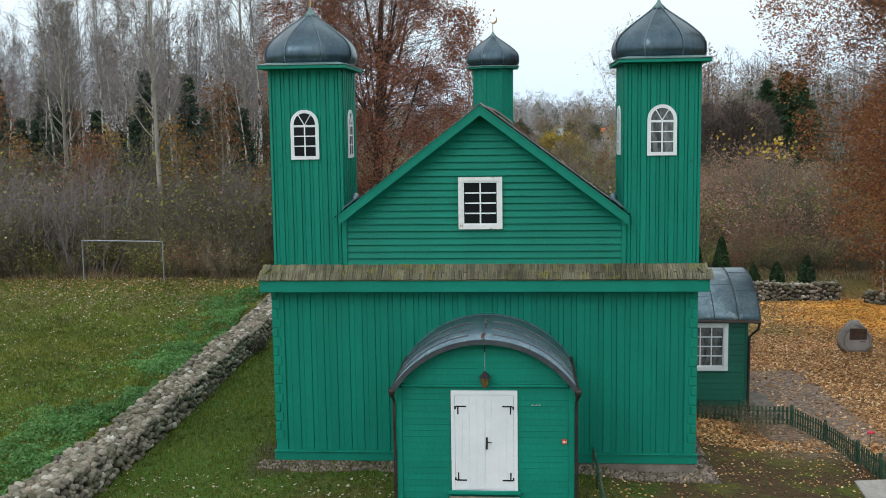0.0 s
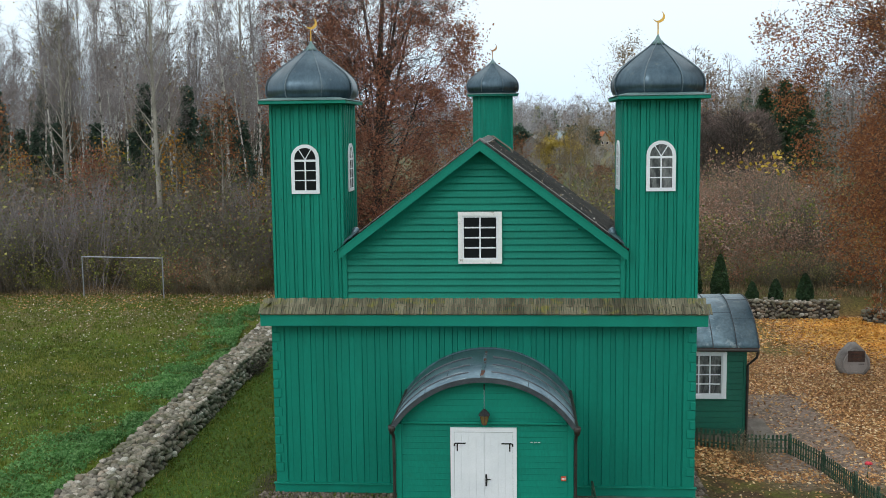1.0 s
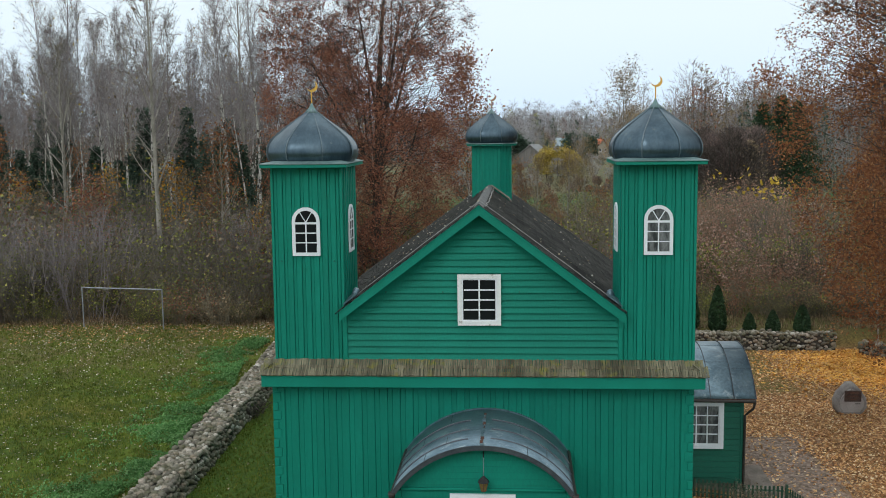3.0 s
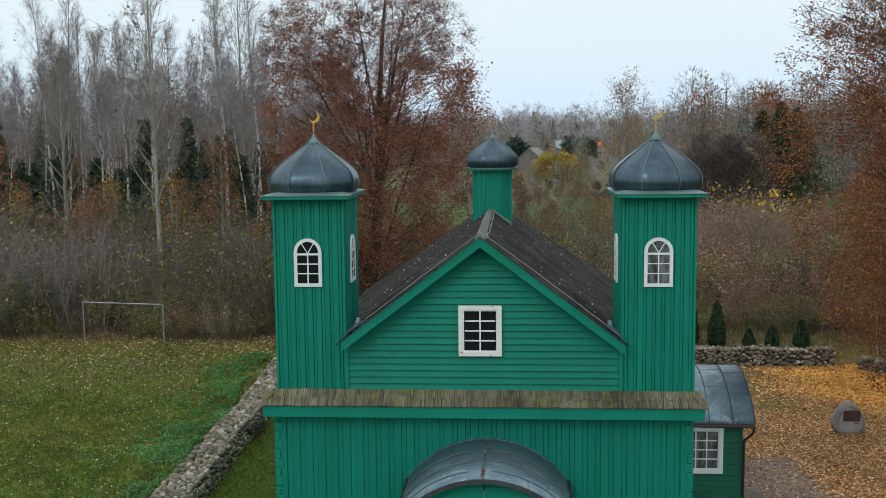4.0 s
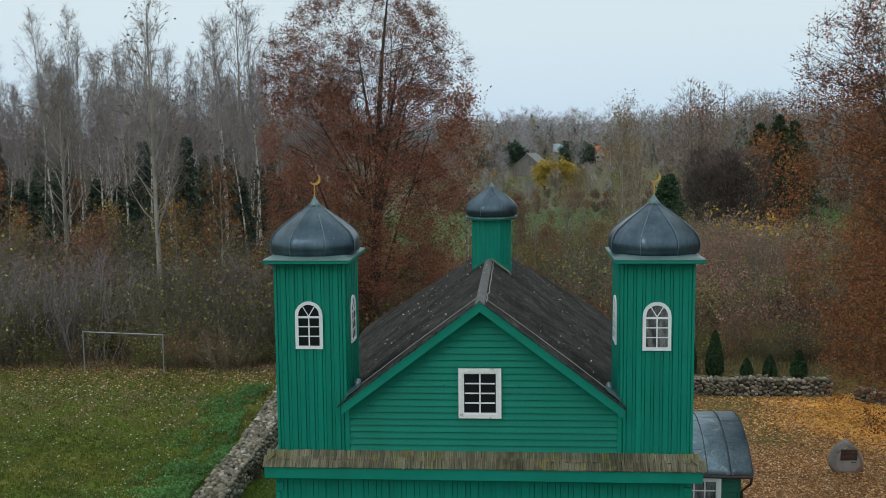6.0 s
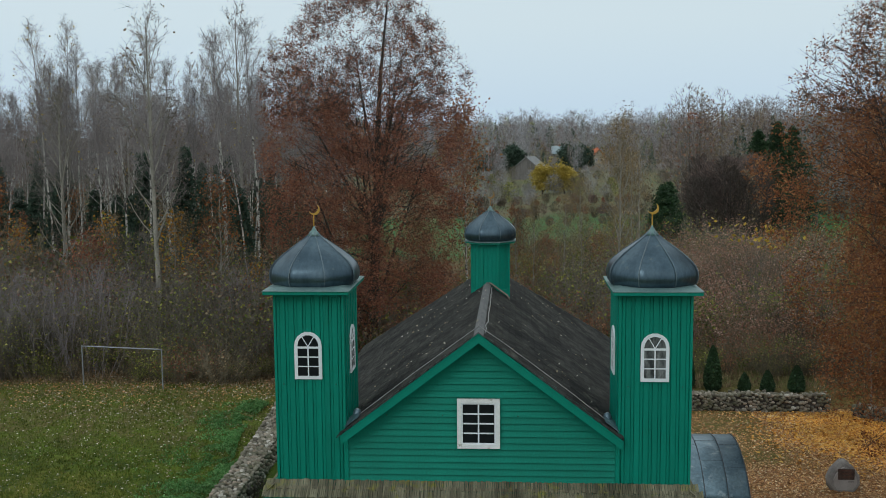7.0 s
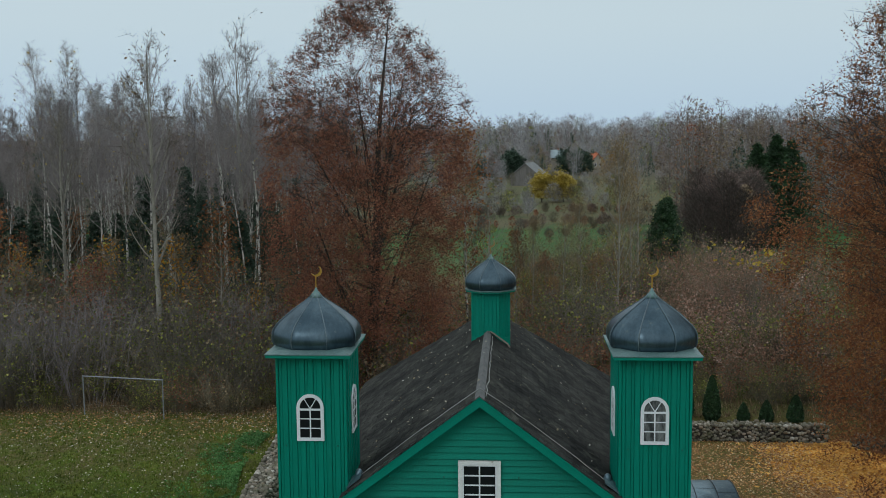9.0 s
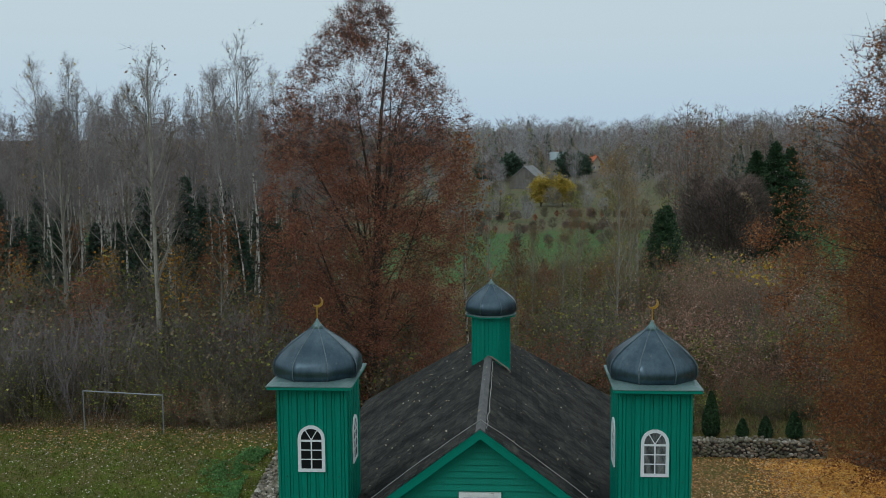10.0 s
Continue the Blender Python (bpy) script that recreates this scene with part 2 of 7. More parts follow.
# pinkish dry leaves; the light caught by the shrub tops is put into the colour
LEAF_PALE = leafy("lit_pale_dry_leaves", [(0, (0.24, 0.12, 0.08)), (0.4, (0.38, 0.21, 0.15)), (0.8, (0.48, 0.30, 0.23)), (1, (0.56, 0.43, 0.37))])
LEAF_DULL = leafy("dull_golden_leaves", [(0, (0.16, 0.10, 0.04)), (0.5, (0.29, 0.19, 0.08)), (0.9, (0.42, 0.31, 0.15)), (1, (0.66, 0.60, 0.46))])
LEAF_OCHRE = leafy("ochre_leaves", [(0, (0.30, 0.22, 0.035)), (0.5, (0.44, 0.33, 0.055)), (1, (0.56, 0.45, 0.12))])
LEAF_GREEN = leafy("green_leaves", [(0, (0.03, 0.065, 0.02)), (0.6, (0.055, 0.11, 0.03)), (1, (0.10, 0.15, 0.04))])
NEEDLES = leafy("spruce_needles", [(0, (0.03, 0.06, 0.042)), (0.6, (0.05, 0.09, 0.06)), (1, (0.085, 0.125, 0.085))], sheer=0.1)
THUJA = leafy("thuja_green", [(0, (0.016, 0.04, 0.018)), (0.6, (0.028, 0.065, 0.026)), (1, (0.045, 0.09, 0.034))], sheer=0.1)
NETTLE = leafy("nettle_green", [(0, (0.06, 0.17, 0.045)), (0.6, (0.125, 0.29, 0.09)), (1, (0.23, 0.40, 0.155))])
FALLEN = leafy("fallen_leaves", [(0, (0.21, 0.085, 0.032)), (0.35, (0.42, 0.20, 0.078)), (0.7, (0.60, 0.34, 0.14)), (0.9, (0.72, 0.50, 0.26)), (1, (0.80, 0.66, 0.45))], sheer=0.1)
FALLEN_GOLD = leafy("fallen_golden_leaves", [(0, (0.48, 0.19, 0.035)), (0.5, (0.72, 0.35, 0.06)), (1, (0.84, 0.53, 0.14))], sheer=0.1)
FALLEN_PALE = leafy("fallen_pale_leaves", [(0, (0.20, 0.15, 0.08)), (0.5, (0.36, 0.31, 0.22)), (1, (0.62, 0.60, 0.54))], sheer=0.1)
# bare twigs, lightened and cooled: the haze of distance is put into the colour
HAZED_TWIG = leafy("hazed_far_twigs", [(0, (0.23, 0.235, 0.25)), (0.5, (0.30, 0.295, 0.305)), (1, (0.38, 0.35, 0.345))], sheer=0.0)
WOOD_TWIG = leafy("bare_wood_twigs", [(0, (0.10, 0.075, 0.07)), (0.5, (0.165, 0.118, 0.108)), (1, (0.27, 0.185, 0.15))], sheer=0.0)
# far foliage, greyed and lightened for distance haze in its colour
HAZED_LEAF = leafy("hazed_far_foliage", [(0, (0.14, 0.12, 0.11)), (0.3, (0.20, 0.15, 0.135)), (0.55, (0.25, 0.18, 0.155)), (0.8, (0.29, 0.20, 0.14)), (1, (0.19, 0.18, 0.14))], sheer=0.1)


def ground_mat():
    """Turf, leaf litter, trodden path and far meadow, laid out on the plan."""
    m, nt, b = base_mat("turf_and_leaf_litter", 0.95, 0, 0.2)
    v = place(nt)
    g = nt.nodes.new("ShaderNodeNewGeometry")
    xyz = nt.nodes.new("ShaderNodeSeparateXYZ")
    link(nt, g.outputs["Position"], xyz.inputs[0])
    broad, mid, fn = noise_node(nt, v, 0.14, 4), noise_node(nt, v, 0.9, 5, 0.65), noise_node(nt, v, 9, 4, 0.7)
    turf = ramp(nt, broad, [(0.3, (0.125, 0.16, 0.014)), (0.5, (0.092, 0.142, 0.015)), (0.7, (0.165, 0.15, 0.029))])
    turf = mixc(nt, ramp(nt, mid, [(0.42, grey(0)), (0.60, grey(0.9))]), turf, (0.045, 0.072, 0.012))
    litter = ramp(nt, noise_node(nt, v, 5, 5, 0.75), [(0.3, (0.15, 0.072, 0.036)), (0.5, (0.31, 0.16, 0.073)), (0.7, (0.45, 0.28, 0.13))])

    def band(sock, lo, hi, width=1.0, wobble=2.0):
        n = nt.nodes.new("ShaderNodeMath")
        n.operation = "MULTIPLY_ADD"
        link(nt, mid, n.inputs[0])
        n.inputs[1].default_value = wobble
        link(nt, sock, n.inputs[2])
        up = nt.nodes.new("ShaderNodeMapRange")
        up.interpolation_type = "SMOOTHSTEP"
        link(nt, n.outputs[0], up.inputs[0])
        up.inputs[1].default_value, up.inputs[2].default_value = lo + wobble / 2 - width, lo + wobble / 2 + width
        dn = nt.nodes.new("ShaderNodeMapRange")
        dn.interpolation_type = "SMOOTHSTEP"
        link(nt, n.outputs[0], dn.inputs[0])
        dn.inputs[1].default_value, dn.inputs[2].default_value = hi + wobble / 2 - width, hi + wobble / 2 + width
        s = nt.nodes.new("ShaderNodeMath")
        s.operation = "SUBTRACT"
        link(nt, up.outputs[0], s.inputs[0])
        link(nt, dn.outputs[0], s.inputs[1])
        return s.outputs[0]

    def times(a, c):
        n = nt.nodes.new("ShaderNodeMath")
        n.operation = "MULTIPLY"
        for i, q in enumerate((a, c)):
            if isinstance(q, float):
                n.inputs[i].default_value = q
            else:
                link(nt, q, n.inputs[i])
        return n.outputs[0]

    def stretched(sock, add):
        n = nt.nodes.new("ShaderNodeMath")
        n.operation = "MULTIPLY_ADD"
        link(nt, sock, n.inputs[0])
        n.inputs[1].default_value, n.inputs[2].default_value = 1 / 0.962, add
        return n.outputs[0]

    X, Y = stretched(xyz.outputs[0], -0.036), stretched(xyz.outputs[1], 0.0)
    col = turf
    lawn = times(band(X, -8.9, 4.5, 0.5, 1.0), band(Y, -14, 22, 1.0, 2.0))
    col = mixc(nt, times(lawn, 0.8), col, ramp(nt, mid, [(0.3, (0.030, 0.074, 0.010)), (0.5, (0.052, 0.106, 0.015)), (0.7, (0.086, 0.125, 0.022))]))
    lean_turf = times(band(Y, 18.5, 28.5, 2.5, 4.0), band(X, -60, -11, 1.0, 3.0))
    col = mixc(nt, times(lean_turf, ramp(nt, mid, [(0.4, grey(0.2)), (0.6, grey(0.85))])), col, (0.165, 0.135, 0.053))
    yard = times(band(X, 5.2, 60, 1.0, 2.5), band(Y, 2.5, 29, 2.0, 3.0))
    col = mixc(nt, times(yard, 0.92), col, litter)
    front = times(band(X, 3.0, 30, 1.5, 3.0), band(Y, -30, 3.5, 1.0, 2.0))
    col = mixc(nt, times(front, ramp(nt, mid, [(0.38, grey(0.15)), (0.6, grey(0.9))])), col, (0.085, 0.05, 0.03))
    path = times(band(X, 7.7, 11.2, 0.7, 1.8), band(Y, 2.5, 12.5, 1.2, 2.0))
    col = mixc(nt, times(path, 0.88), col, ramp(nt, fn, [(0.35, (0.22, 0.17, 0.14)), (0.65, (0.33, 0.265, 0.23))]))
    wood = times(band(Y, 26.7, 90, 1.5, 4.0), band(X, -200, 9, 2.0, 3.0))
    col = mixc(nt, times(wood, 0.85), col, ramp(nt, mid, [(0.35, (0.11, 0.08, 0.04)), (0.65, (0.22, 0.145, 0.075))]))
    bare = times(band(X, -5.9, -4.7, 0.4, 0.9), band(Y, -1.0, 1.5, 0.5, 1.2))
    col = mixc(nt, times(bare, 0.85), col, (0.075, 0.05, 0.038))
    worn = times(band(X, -4.2, 3.0, 0.8, 2.0), band(Y, -5.5, -1.2, 0.8, 1.5))
    col = mixc(nt, times(worn, ramp(nt, mid, [(0.4, grey(0.1)), (0.62, grey(0.8))])), col, (0.12, 0.085, 0.035))
    bank = times(band(X, 4, 40, 1.0, 2.0), band(Y, 28.6, 34, 0.8, 1.5))
    col = mixc(nt, times(bank, 0.85), col, ramp(nt, mid, [(0.35, (0.075, 0.09, 0.026)), (0.65, (0.14, 0.10, 0.045))]))
    damp = times(band(X, 6, 13.5, 1.0, 3.0), band(Y, 19, 29, 1.5, 3.0))
    col = mixc(nt, times(damp, ramp(nt, mid, [(0.35, grey(0.3)), (0.6, grey(0.85))])), col, (0.12, 0.125, 0.03))
    far_floor = band(Y, 330, 6000, 30.0, 4.0)
    meadow = band(Y, 88, 335, 4.0, 4.0)
    col = mixc(nt, meadow, col, ramp(nt, broad, [(0.35, (0.105, 0.125, 0.055)), (0.62, (0.15, 0.13, 0.075))]))
    green = times(band(Y, 86, 150, 4.0, 4.0), ramp(nt, broad, [(0.35, grey(1.0)), (0.7, grey(0.55))]))
    col = mixc(nt, green, col, ramp(nt, mid, [(0.35, (0.045, 0.15, 0.04)), (0.65, (0.075, 0.165, 0.05))]))
    col = mixc(nt, far_floor, col, (0.13, 0.11, 0.085))
    col = mixc(nt, 1.0, col, ramp(nt, fn, [(0.3, grey(0.45)), (0.7, grey(1.35))]), "MULTIPLY")
    link(nt, col, b.inputs["Base Color"])
    bump(nt, b, fn, 0.9, 0.07)
    return m


GROUND = ground_mat()

# ---- building helpers ----
def smooth(a, c, x):
    t = min(1.0, max(0.0, (x - a) / (c - a)))
    return t * t * (3 - 2 * t)


def ground_z(x, y):
    """Height of the terrain."""
    z = -0.12
    z += -0.20 * smooth(1.5, 4.0, x) * (1 - smooth(20, 60, y))
    z += -0.28 * smooth(5.0, 8.0, x) * (1 - smooth(20, 60, y))
    z += -0.20 * smooth(9, 19, y) * smooth(4, 8, x) * (1 - smooth(27.1, 28.3, y) * 3.9)
    z += 0.52 * smooth(15, 25, y) * (1 - smooth(-13, -5, x)) * (1 - smooth(60, 110, y))
    z += -0.15 * smooth(-4, -20, y)
    z += -0.9 * smooth(60, 130, y)
    if abs(x) < 40 and y < 40:
        z += 0.05 * noise.noise((x * 0.35, y * 0.35, 1.7))
    return z


def settle(x, y):
    """From the first survey's plan, which ran a little long behind the mosque, to metres."""
    if y > 130:
        return x, y
    k = 1 - 0.038 * smooth(0, 12, y)
    return 0.9 + (x - 0.9) * k, y * (0.962 if y > 0 else 1.04)


def link_mesh(name, me, parent=None, label=""):
    ob = new(name, me)
    ob.parent = parent
    if label:
        ob["label"] = label
    return ob


def part(name, bm, material, parent, label=""):
    """One bmesh as one mesh object under a thing or a part."""
    me = bpy.data.meshes.new(name)
    bm.normal_update()
    bm.to_mesh(me)
    bm.free()
    for m in material if isinstance(material, (list, tuple)) else [material]:
        me.materials.append(m)
    return link_mesh(name, me, parent, label)


def mesh_from(name, verts, faces, materials, slots=None, smooth_shade=False):
    me = bpy.data.meshes.new(name)
    me.from_pydata(verts, [], faces)
    for m in materials:
        me.materials.append(m)
    if slots is not None:
        me.polygons.foreach_set("material_index", np.asarray(slots, dtype=np.int32))
    if smooth_shade:
        me.polygons.foreach_set("use_smooth", np.ones(len(me.polygons), dtype=bool))
    me.update()
    return me


def add_box(bm, x0, x1, y0, y1, z0, z1, bev=0.0):
    vs = [bm.verts.new(p) for p in ((x0, y0, z0), (x1, y0, z0), (x1, y1, z0), (x0, y1, z0), (x0, y0, z1), (x1, y0, z1), (x1, y1, z1), (x0, y1, z1))]
    fs = [bm.faces.new([vs[i] for i in q]) for q in ((0, 3, 2, 1), (4, 5, 6, 7), (0, 1, 5, 4), (1, 2, 6, 5), (2, 3, 7, 6), (3, 0, 4, 7))]
    if bev:
        es = list({e for f in fs for e in f.edges})
        bmesh.ops.bevel(bm, geom=es, offset=bev, segments=1, affect="EDGES", profile=0.5)
    return fs


def box(x0, x1, y0, y1, z0, z1, bev=0.0):
    bm = bmesh.new()
    add_box(bm, x0, x1, y0, y1, z0, z1, bev)
    return bm


def prism(outline, y0, y1):
    """A closed outline of (x, z), counter-clockwise seen from the front, drawn out from y0 to y1."""
    bm = bmesh.new()
    f = [bm.verts.new((x, y0, z)) for x, z in outline]
    k = [bm.verts.new((x, y1, z)) for x, z in outline]
    bm.faces.new(f)
    bm.faces.new(k[::-1])
    n = len(f)
    for i in range(n):
        j = (i + 1) % n
        bm.faces.new((f[j], f[i], k[i], k[j]))
    return bm


def ring_prism(outer, inner, y0, y1):
    """A frame between two outlines with the same number of points."""
    bm = bmesh.new()
    rows = [[bm.verts.new((x, y, z)) for x, z in o] for o in (outer, inner) for y in (y0, y1)]
    of, ok, nf, nk = rows
    n = len(of)
    for i in range(n):
        j = (i + 1) % n
        bm.faces.new((of[i], of[j], nf[j], nf[i]))
        bm.faces.new((ok[j], ok[i], nk[i], nk[j]))
        bm.faces.new((of[j], of[i], ok[i], ok[j]))
        bm.faces.new((nf[i], nf[j], nk[j], nk[i]))
    return bm


def add_tube(bm, pts, r, sides=6, taper=1.0):
    """A tube along points, closed at both ends."""
    rings = []
    for i, p in enumerate(pts):
        p = Vector(p)
        d = (Vector(pts[min(i + 1, len(pts) - 1)]) - Vector(pts[max(i - 1, 0)])).normalized()
        a = d.cross(Vector((0.3, 0.9, 0.2))).normalized()
        c = d.cross(a)
        rr = r * (1 + (taper - 1) * i / max(1, len(pts) - 1))
        rings.append([bm.verts.new(p + rr * (math.cos(k * 2 * math.pi / sides) * a + math.sin(k * 2 * math.pi / sides) * c)) for k in range(sides)])
    for u, w in zip(rings, rings[1:]):
        for k in range(sides):
            bm.faces.new((u[k], u[(k + 1) % sides], w[(k + 1) % sides], w[k]))
    bm.faces.new(rings[0][::-1])
    bm.faces.new(rings[-1])


def tube(pts, r, sides=6, taper=1.0):
    bm = bmesh.new()
    add_tube(bm, pts, r, sides, taper)
    return bm


def lathe(profile, segs, centre, squash=None, smooth_shade=True):
    """A turned body from (radius, z) pairs; squash gives the radius's factor by angle."""
    bm = bmesh.new()
    rings = []
    for r, z in profile:
        rings.append([bm.verts.new((centre[0] + r * (squash(a) if squash else 1) * math.sin(a), centre[1] - r * (squash(a) if squash else 1) * math.cos(a), z)) for a in (2 * math.pi * k / segs for k in range(segs))])
    for u, w in zip(rings, rings[1:]):
        for k in range(segs):
            f = bm.faces.new((u[k], u[(k + 1) % segs], w[(k + 1) % segs], w[k]))
            f.smooth = smooth_shade
    bm.faces.new(rings[0][::-1])
    bm.faces.new(rings[-1])
    return bm


PIECES = {}


def piece_mesh(name, sx, sy, sz, bev, material):
    """A shared bevelled board, its origin at its middle."""
    key = (name, round(sx, 3), round(sy, 3), round(sz, 3), material.name)
    if key not in PIECES:
        bm = box(-sx / 2, sx / 2, -sy / 2, sy / 2, -sz / 2, sz / 2, bev)
        bm.normal_update()
        me = bpy.data.meshes.new(name)
        bm.to_mesh(me)
        bm.free()
        me.materials.append(material)
        PIECES[key] = me
    return PIECES[key]


def piece(name, sx, sy, sz, at, material, parent, bev=0.006, turn=0.0, lean=0.0):
    ob = new(name, piece_mesh(name, sx, sy, sz, bev, material))
    ob.parent = parent
    ob.matrix_basis = pose(*at, lean, 0, turn)
    return ob


def empty(name, at=(0, 0, 0)):
    ob = new(name)
    ob.location = at
    ob.empty_display_size = 0.2
    return ob

# ---- the mosque ----
mosque = tagged(empty("mosque"), "green-painted timber mosque with two towers and onion domes", "mosque")
XL, XR = -5.0, 5.03            # facade
TW = ((-4.90, -3.20), (3.32, 5.03))  # towers
TD = 2.05                      # their depth
Z_CORN, Z_SH, Z_EAVE = 4.09, 4.65, 9.255


def arch(cx, z0, w, h, n=9):
    """A round-headed outline: straight sides and a half circle."""
    r = w / 2
    pts = [(cx - r, z0), (cx + r, z0)]
    for i in range(n + 1):
        a = math.pi * i / n
        pts.append((cx + r * math.cos(a), z0 + h - r + r * math.sin(a)))
    return pts


def arched_window(cx, z0, m, glass, name="arched_window"):
    """A round-headed window, 0.72 by 1.2, in the plane y = 0, facing -y, moved by m."""
    w, h, fr = 0.665, 1.155, 0.08
    def put(n, bm, mat, parent):
        bm.transform(m)
        return part(n, bm, mat, parent)
    win = put(name, prism(arch(cx, z0 + 0.02, w - 0.04, h - 0.04), -0.012, 0.0), INSIDE, mosque)
    put("frame", ring_prism(arch(cx, z0, w, h), arch(cx, z0 + fr, w - 2 * fr, h - 2 * fr), -0.036, 0.0), WHITE_PAINT, win)
    put("pane", prism(arch(cx, z0 + fr * 0.9, w - 1.8 * fr, h - 1.8 * fr), -0.022, -0.016), glass, win)
    zt = z0 + h * 0.67
    put("transom", box(cx - w / 2 + fr, cx + w / 2 - fr, -0.032, -0.022, zt - 0.025, zt + 0.025), WHITE_PAINT, win)
    put("mullion", box(cx - 0.016, cx + 0.016, -0.031, -0.022, z0 + fr, zt - 0.025), WHITE_PAINT, win)
    for k in (1, 2):
        z = z0 + fr + (zt - z0 - fr) * k / 3
        for s in (-1, 1):
            a, c = sorted((cx + s * 0.016, cx + s * (w / 2 - fr)))
            put("glazing_bar", box(a, c, -0.030, -0.022, z - 0.013, z + 0.013), WHITE_PAINT, win)
    for s in (-1, 1):
        q = tube([(cx, -0.026, zt + 0.02), (cx + s * 0.15, -0.026, zt + 0.27)], 0.013, 4)
        put("glazing_bar", q, WHITE_PAINT, win)
    return win


def square_window(x0, x1, z0, z1, y, cols, rows, fr, mat, glass=None):
    sw = 0.032
    win = part("window", box(x0 + 0.02, x1 - 0.02, y - 0.012, y, z0 + 0.02, z1 - 0.02), INSIDE, mosque)
    part("frame", ring_prism([(x0, z0), (x1, z0), (x1, z1), (x0, z1)], [(x0 + fr, z0 + fr), (x1 - fr, z0 + fr), (x1 - fr, z1 - fr), (x0 + fr, z1 - fr)], y - 0.07, y), mat, win)
    part("sash", ring_prism([(x0 + fr, z0 + fr), (x1 - fr, z0 + fr), (x1 - fr, z1 - fr), (x0 + fr, z1 - fr)], [(x0 + fr + sw, z0 + fr + sw), (x1 - fr - sw, z0 + fr + sw), (x1 - fr - sw, z1 - fr - sw), (x0 + fr + sw, z1 - fr - sw)], y - 0.05, y - 0.012), WHITE_PAINT, win)
    a, c, lo, hi = x0 + fr + sw, x1 - fr - sw, z0 + fr + sw, z1 - fr - sw
    for i in range(1, cols):
        x = a + (c - a) * i / cols
        part("mullion", box(x - 0.018, x + 0.018, y - 0.048, y - 0.02, lo, hi), WHITE_PAINT, win)
    for j in range(1, rows):
        z = lo + (hi - lo) * j / rows
        for i in range(cols):
            u, w = a + (c - a) * i / cols + 0.018, a + (c - a) * (i + 1) / cols - 0.018
            part("glazing_bar", box(u, w, y - 0.044, y - 0.02, z - 0.016, z + 0.016), WHITE_PAINT, win)
    for i in range(cols):
        for j in range(rows):
            part("pane", box(a + (c - a) * i / cols, a + (c - a) * (i + 1) / cols, y - 0.024, y - 0.018, lo + (hi - lo) * j / rows, lo + (hi - lo) * (j + 1) / rows), glass or GLASS, win)
    return win


def crescent(name, at, size, mat, turn=0.0):
    """A slender crescent on its rod, horns up."""
    x, y, z = at
    rod = tube([(x, y, z - 0.02), (x, y, z + size * 1.5)], size * 0.075, 6)
    cr = part("crescent_finial", rod, mat, mosque, "gilded crescent on a thin rod")
    n, R = 20, size * 0.62
    mid = radians(-48 + turn)
    cxx, czz = x + 0.02, z + size * 1.45 + R * 0.92
    out, inn = [], []
    for i in range(n + 1):
        a = mid + radians(-112 + 224 * i / n)
        thick = R * 0.46 * math.cos((a - mid) * 0.8) ** 1.2 + 0.004
        out.append((cxx + R * math.cos(a), czz + R * math.sin(a)))
        inn.append((cxx + (R - thick) * math.cos(a), czz + (R - thick) * math.sin(a)))
    bm = bmesh.new()
    for yy in (y - size * 0.07, y + size * 0.07):
        a = [bm.verts.new((px, yy, pz)) for px, pz in out]
        c = [bm.verts.new((px, yy, pz)) for px, pz in inn]
        for k in range(n):
            bm.faces.new((a[k], a[k + 1], c[k + 1], c[k]))
    bm.verts.ensure_lookup_table()
    m = 2 * (n + 1)
    for k in range(n):
        bm.faces.new((bm.verts[k], bm.verts[k + 1], bm.verts[m + k + 1], bm.verts[m + k]))
        bm.faces.new((bm.verts[n + 1 + k], bm.verts[n + 2 + k], bm.verts[m + n + 2 + k], bm.verts[m + n + 1 + k]))
    bmesh.ops.recalc_face_normals(bm, faces=bm.faces)
    part("crescent", bm, mat, cr)


def octo(a):
    """The radius of an octagon with flats to the front, half way to a circle."""
    d = (a + math.pi / 8) % (math.pi / 4) - math.pi / 8
    flat = math.cos(math.pi / 8) / math.cos(d)
    return flat * 0.75 + 0.25


def onion(cx, cy, z0, R, H, mat, segs=48):
    """An onion dome of sheet metal with eight standing seams."""
    prof = [(0.87, 0.0), (0.95, 0.05), (0.99, 0.12), (1.0, 0.20), (0.985, 0.29), (0.94, 0.37), (0.86, 0.45), (0.76, 0.52), (0.64, 0.60), (0.50, 0.68), (0.36, 0.76), (0.235, 0.83), (0.14, 0.89), (0.075, 0.95), (0.03, 1.0), (0.012, 1.03)]
    dome = part("dome", lathe([(R * r, z0 + H * z) for r, z in prof], segs, (cx, cy), octo), mat, mosque, "dark sheet-metal onion dome")
    for k in range(8):
        a = math.pi / 8 + k * math.pi / 4
        pts = [(cx + (R * r + 0.006) * octo(a) * math.sin(a), cy - (R * r + 0.006) * octo(a) * math.cos(a), z0 + H * z) for r, z in prof[1:-2]]
        part("seam", tube(pts, R * 0.014, 4), SEAM_PALE, dome)
    part("dome_cap", lathe([(R * 0.155, z0 + H * 0.885), (R * 0.088, z0 + H * 0.95), (R * 0.045, z0 + H * 1.0), (0.014, z0 + H * 1.06)], 16, (cx, cy)), DOME_TRIM, dome, "pale metal cap")
    return dome


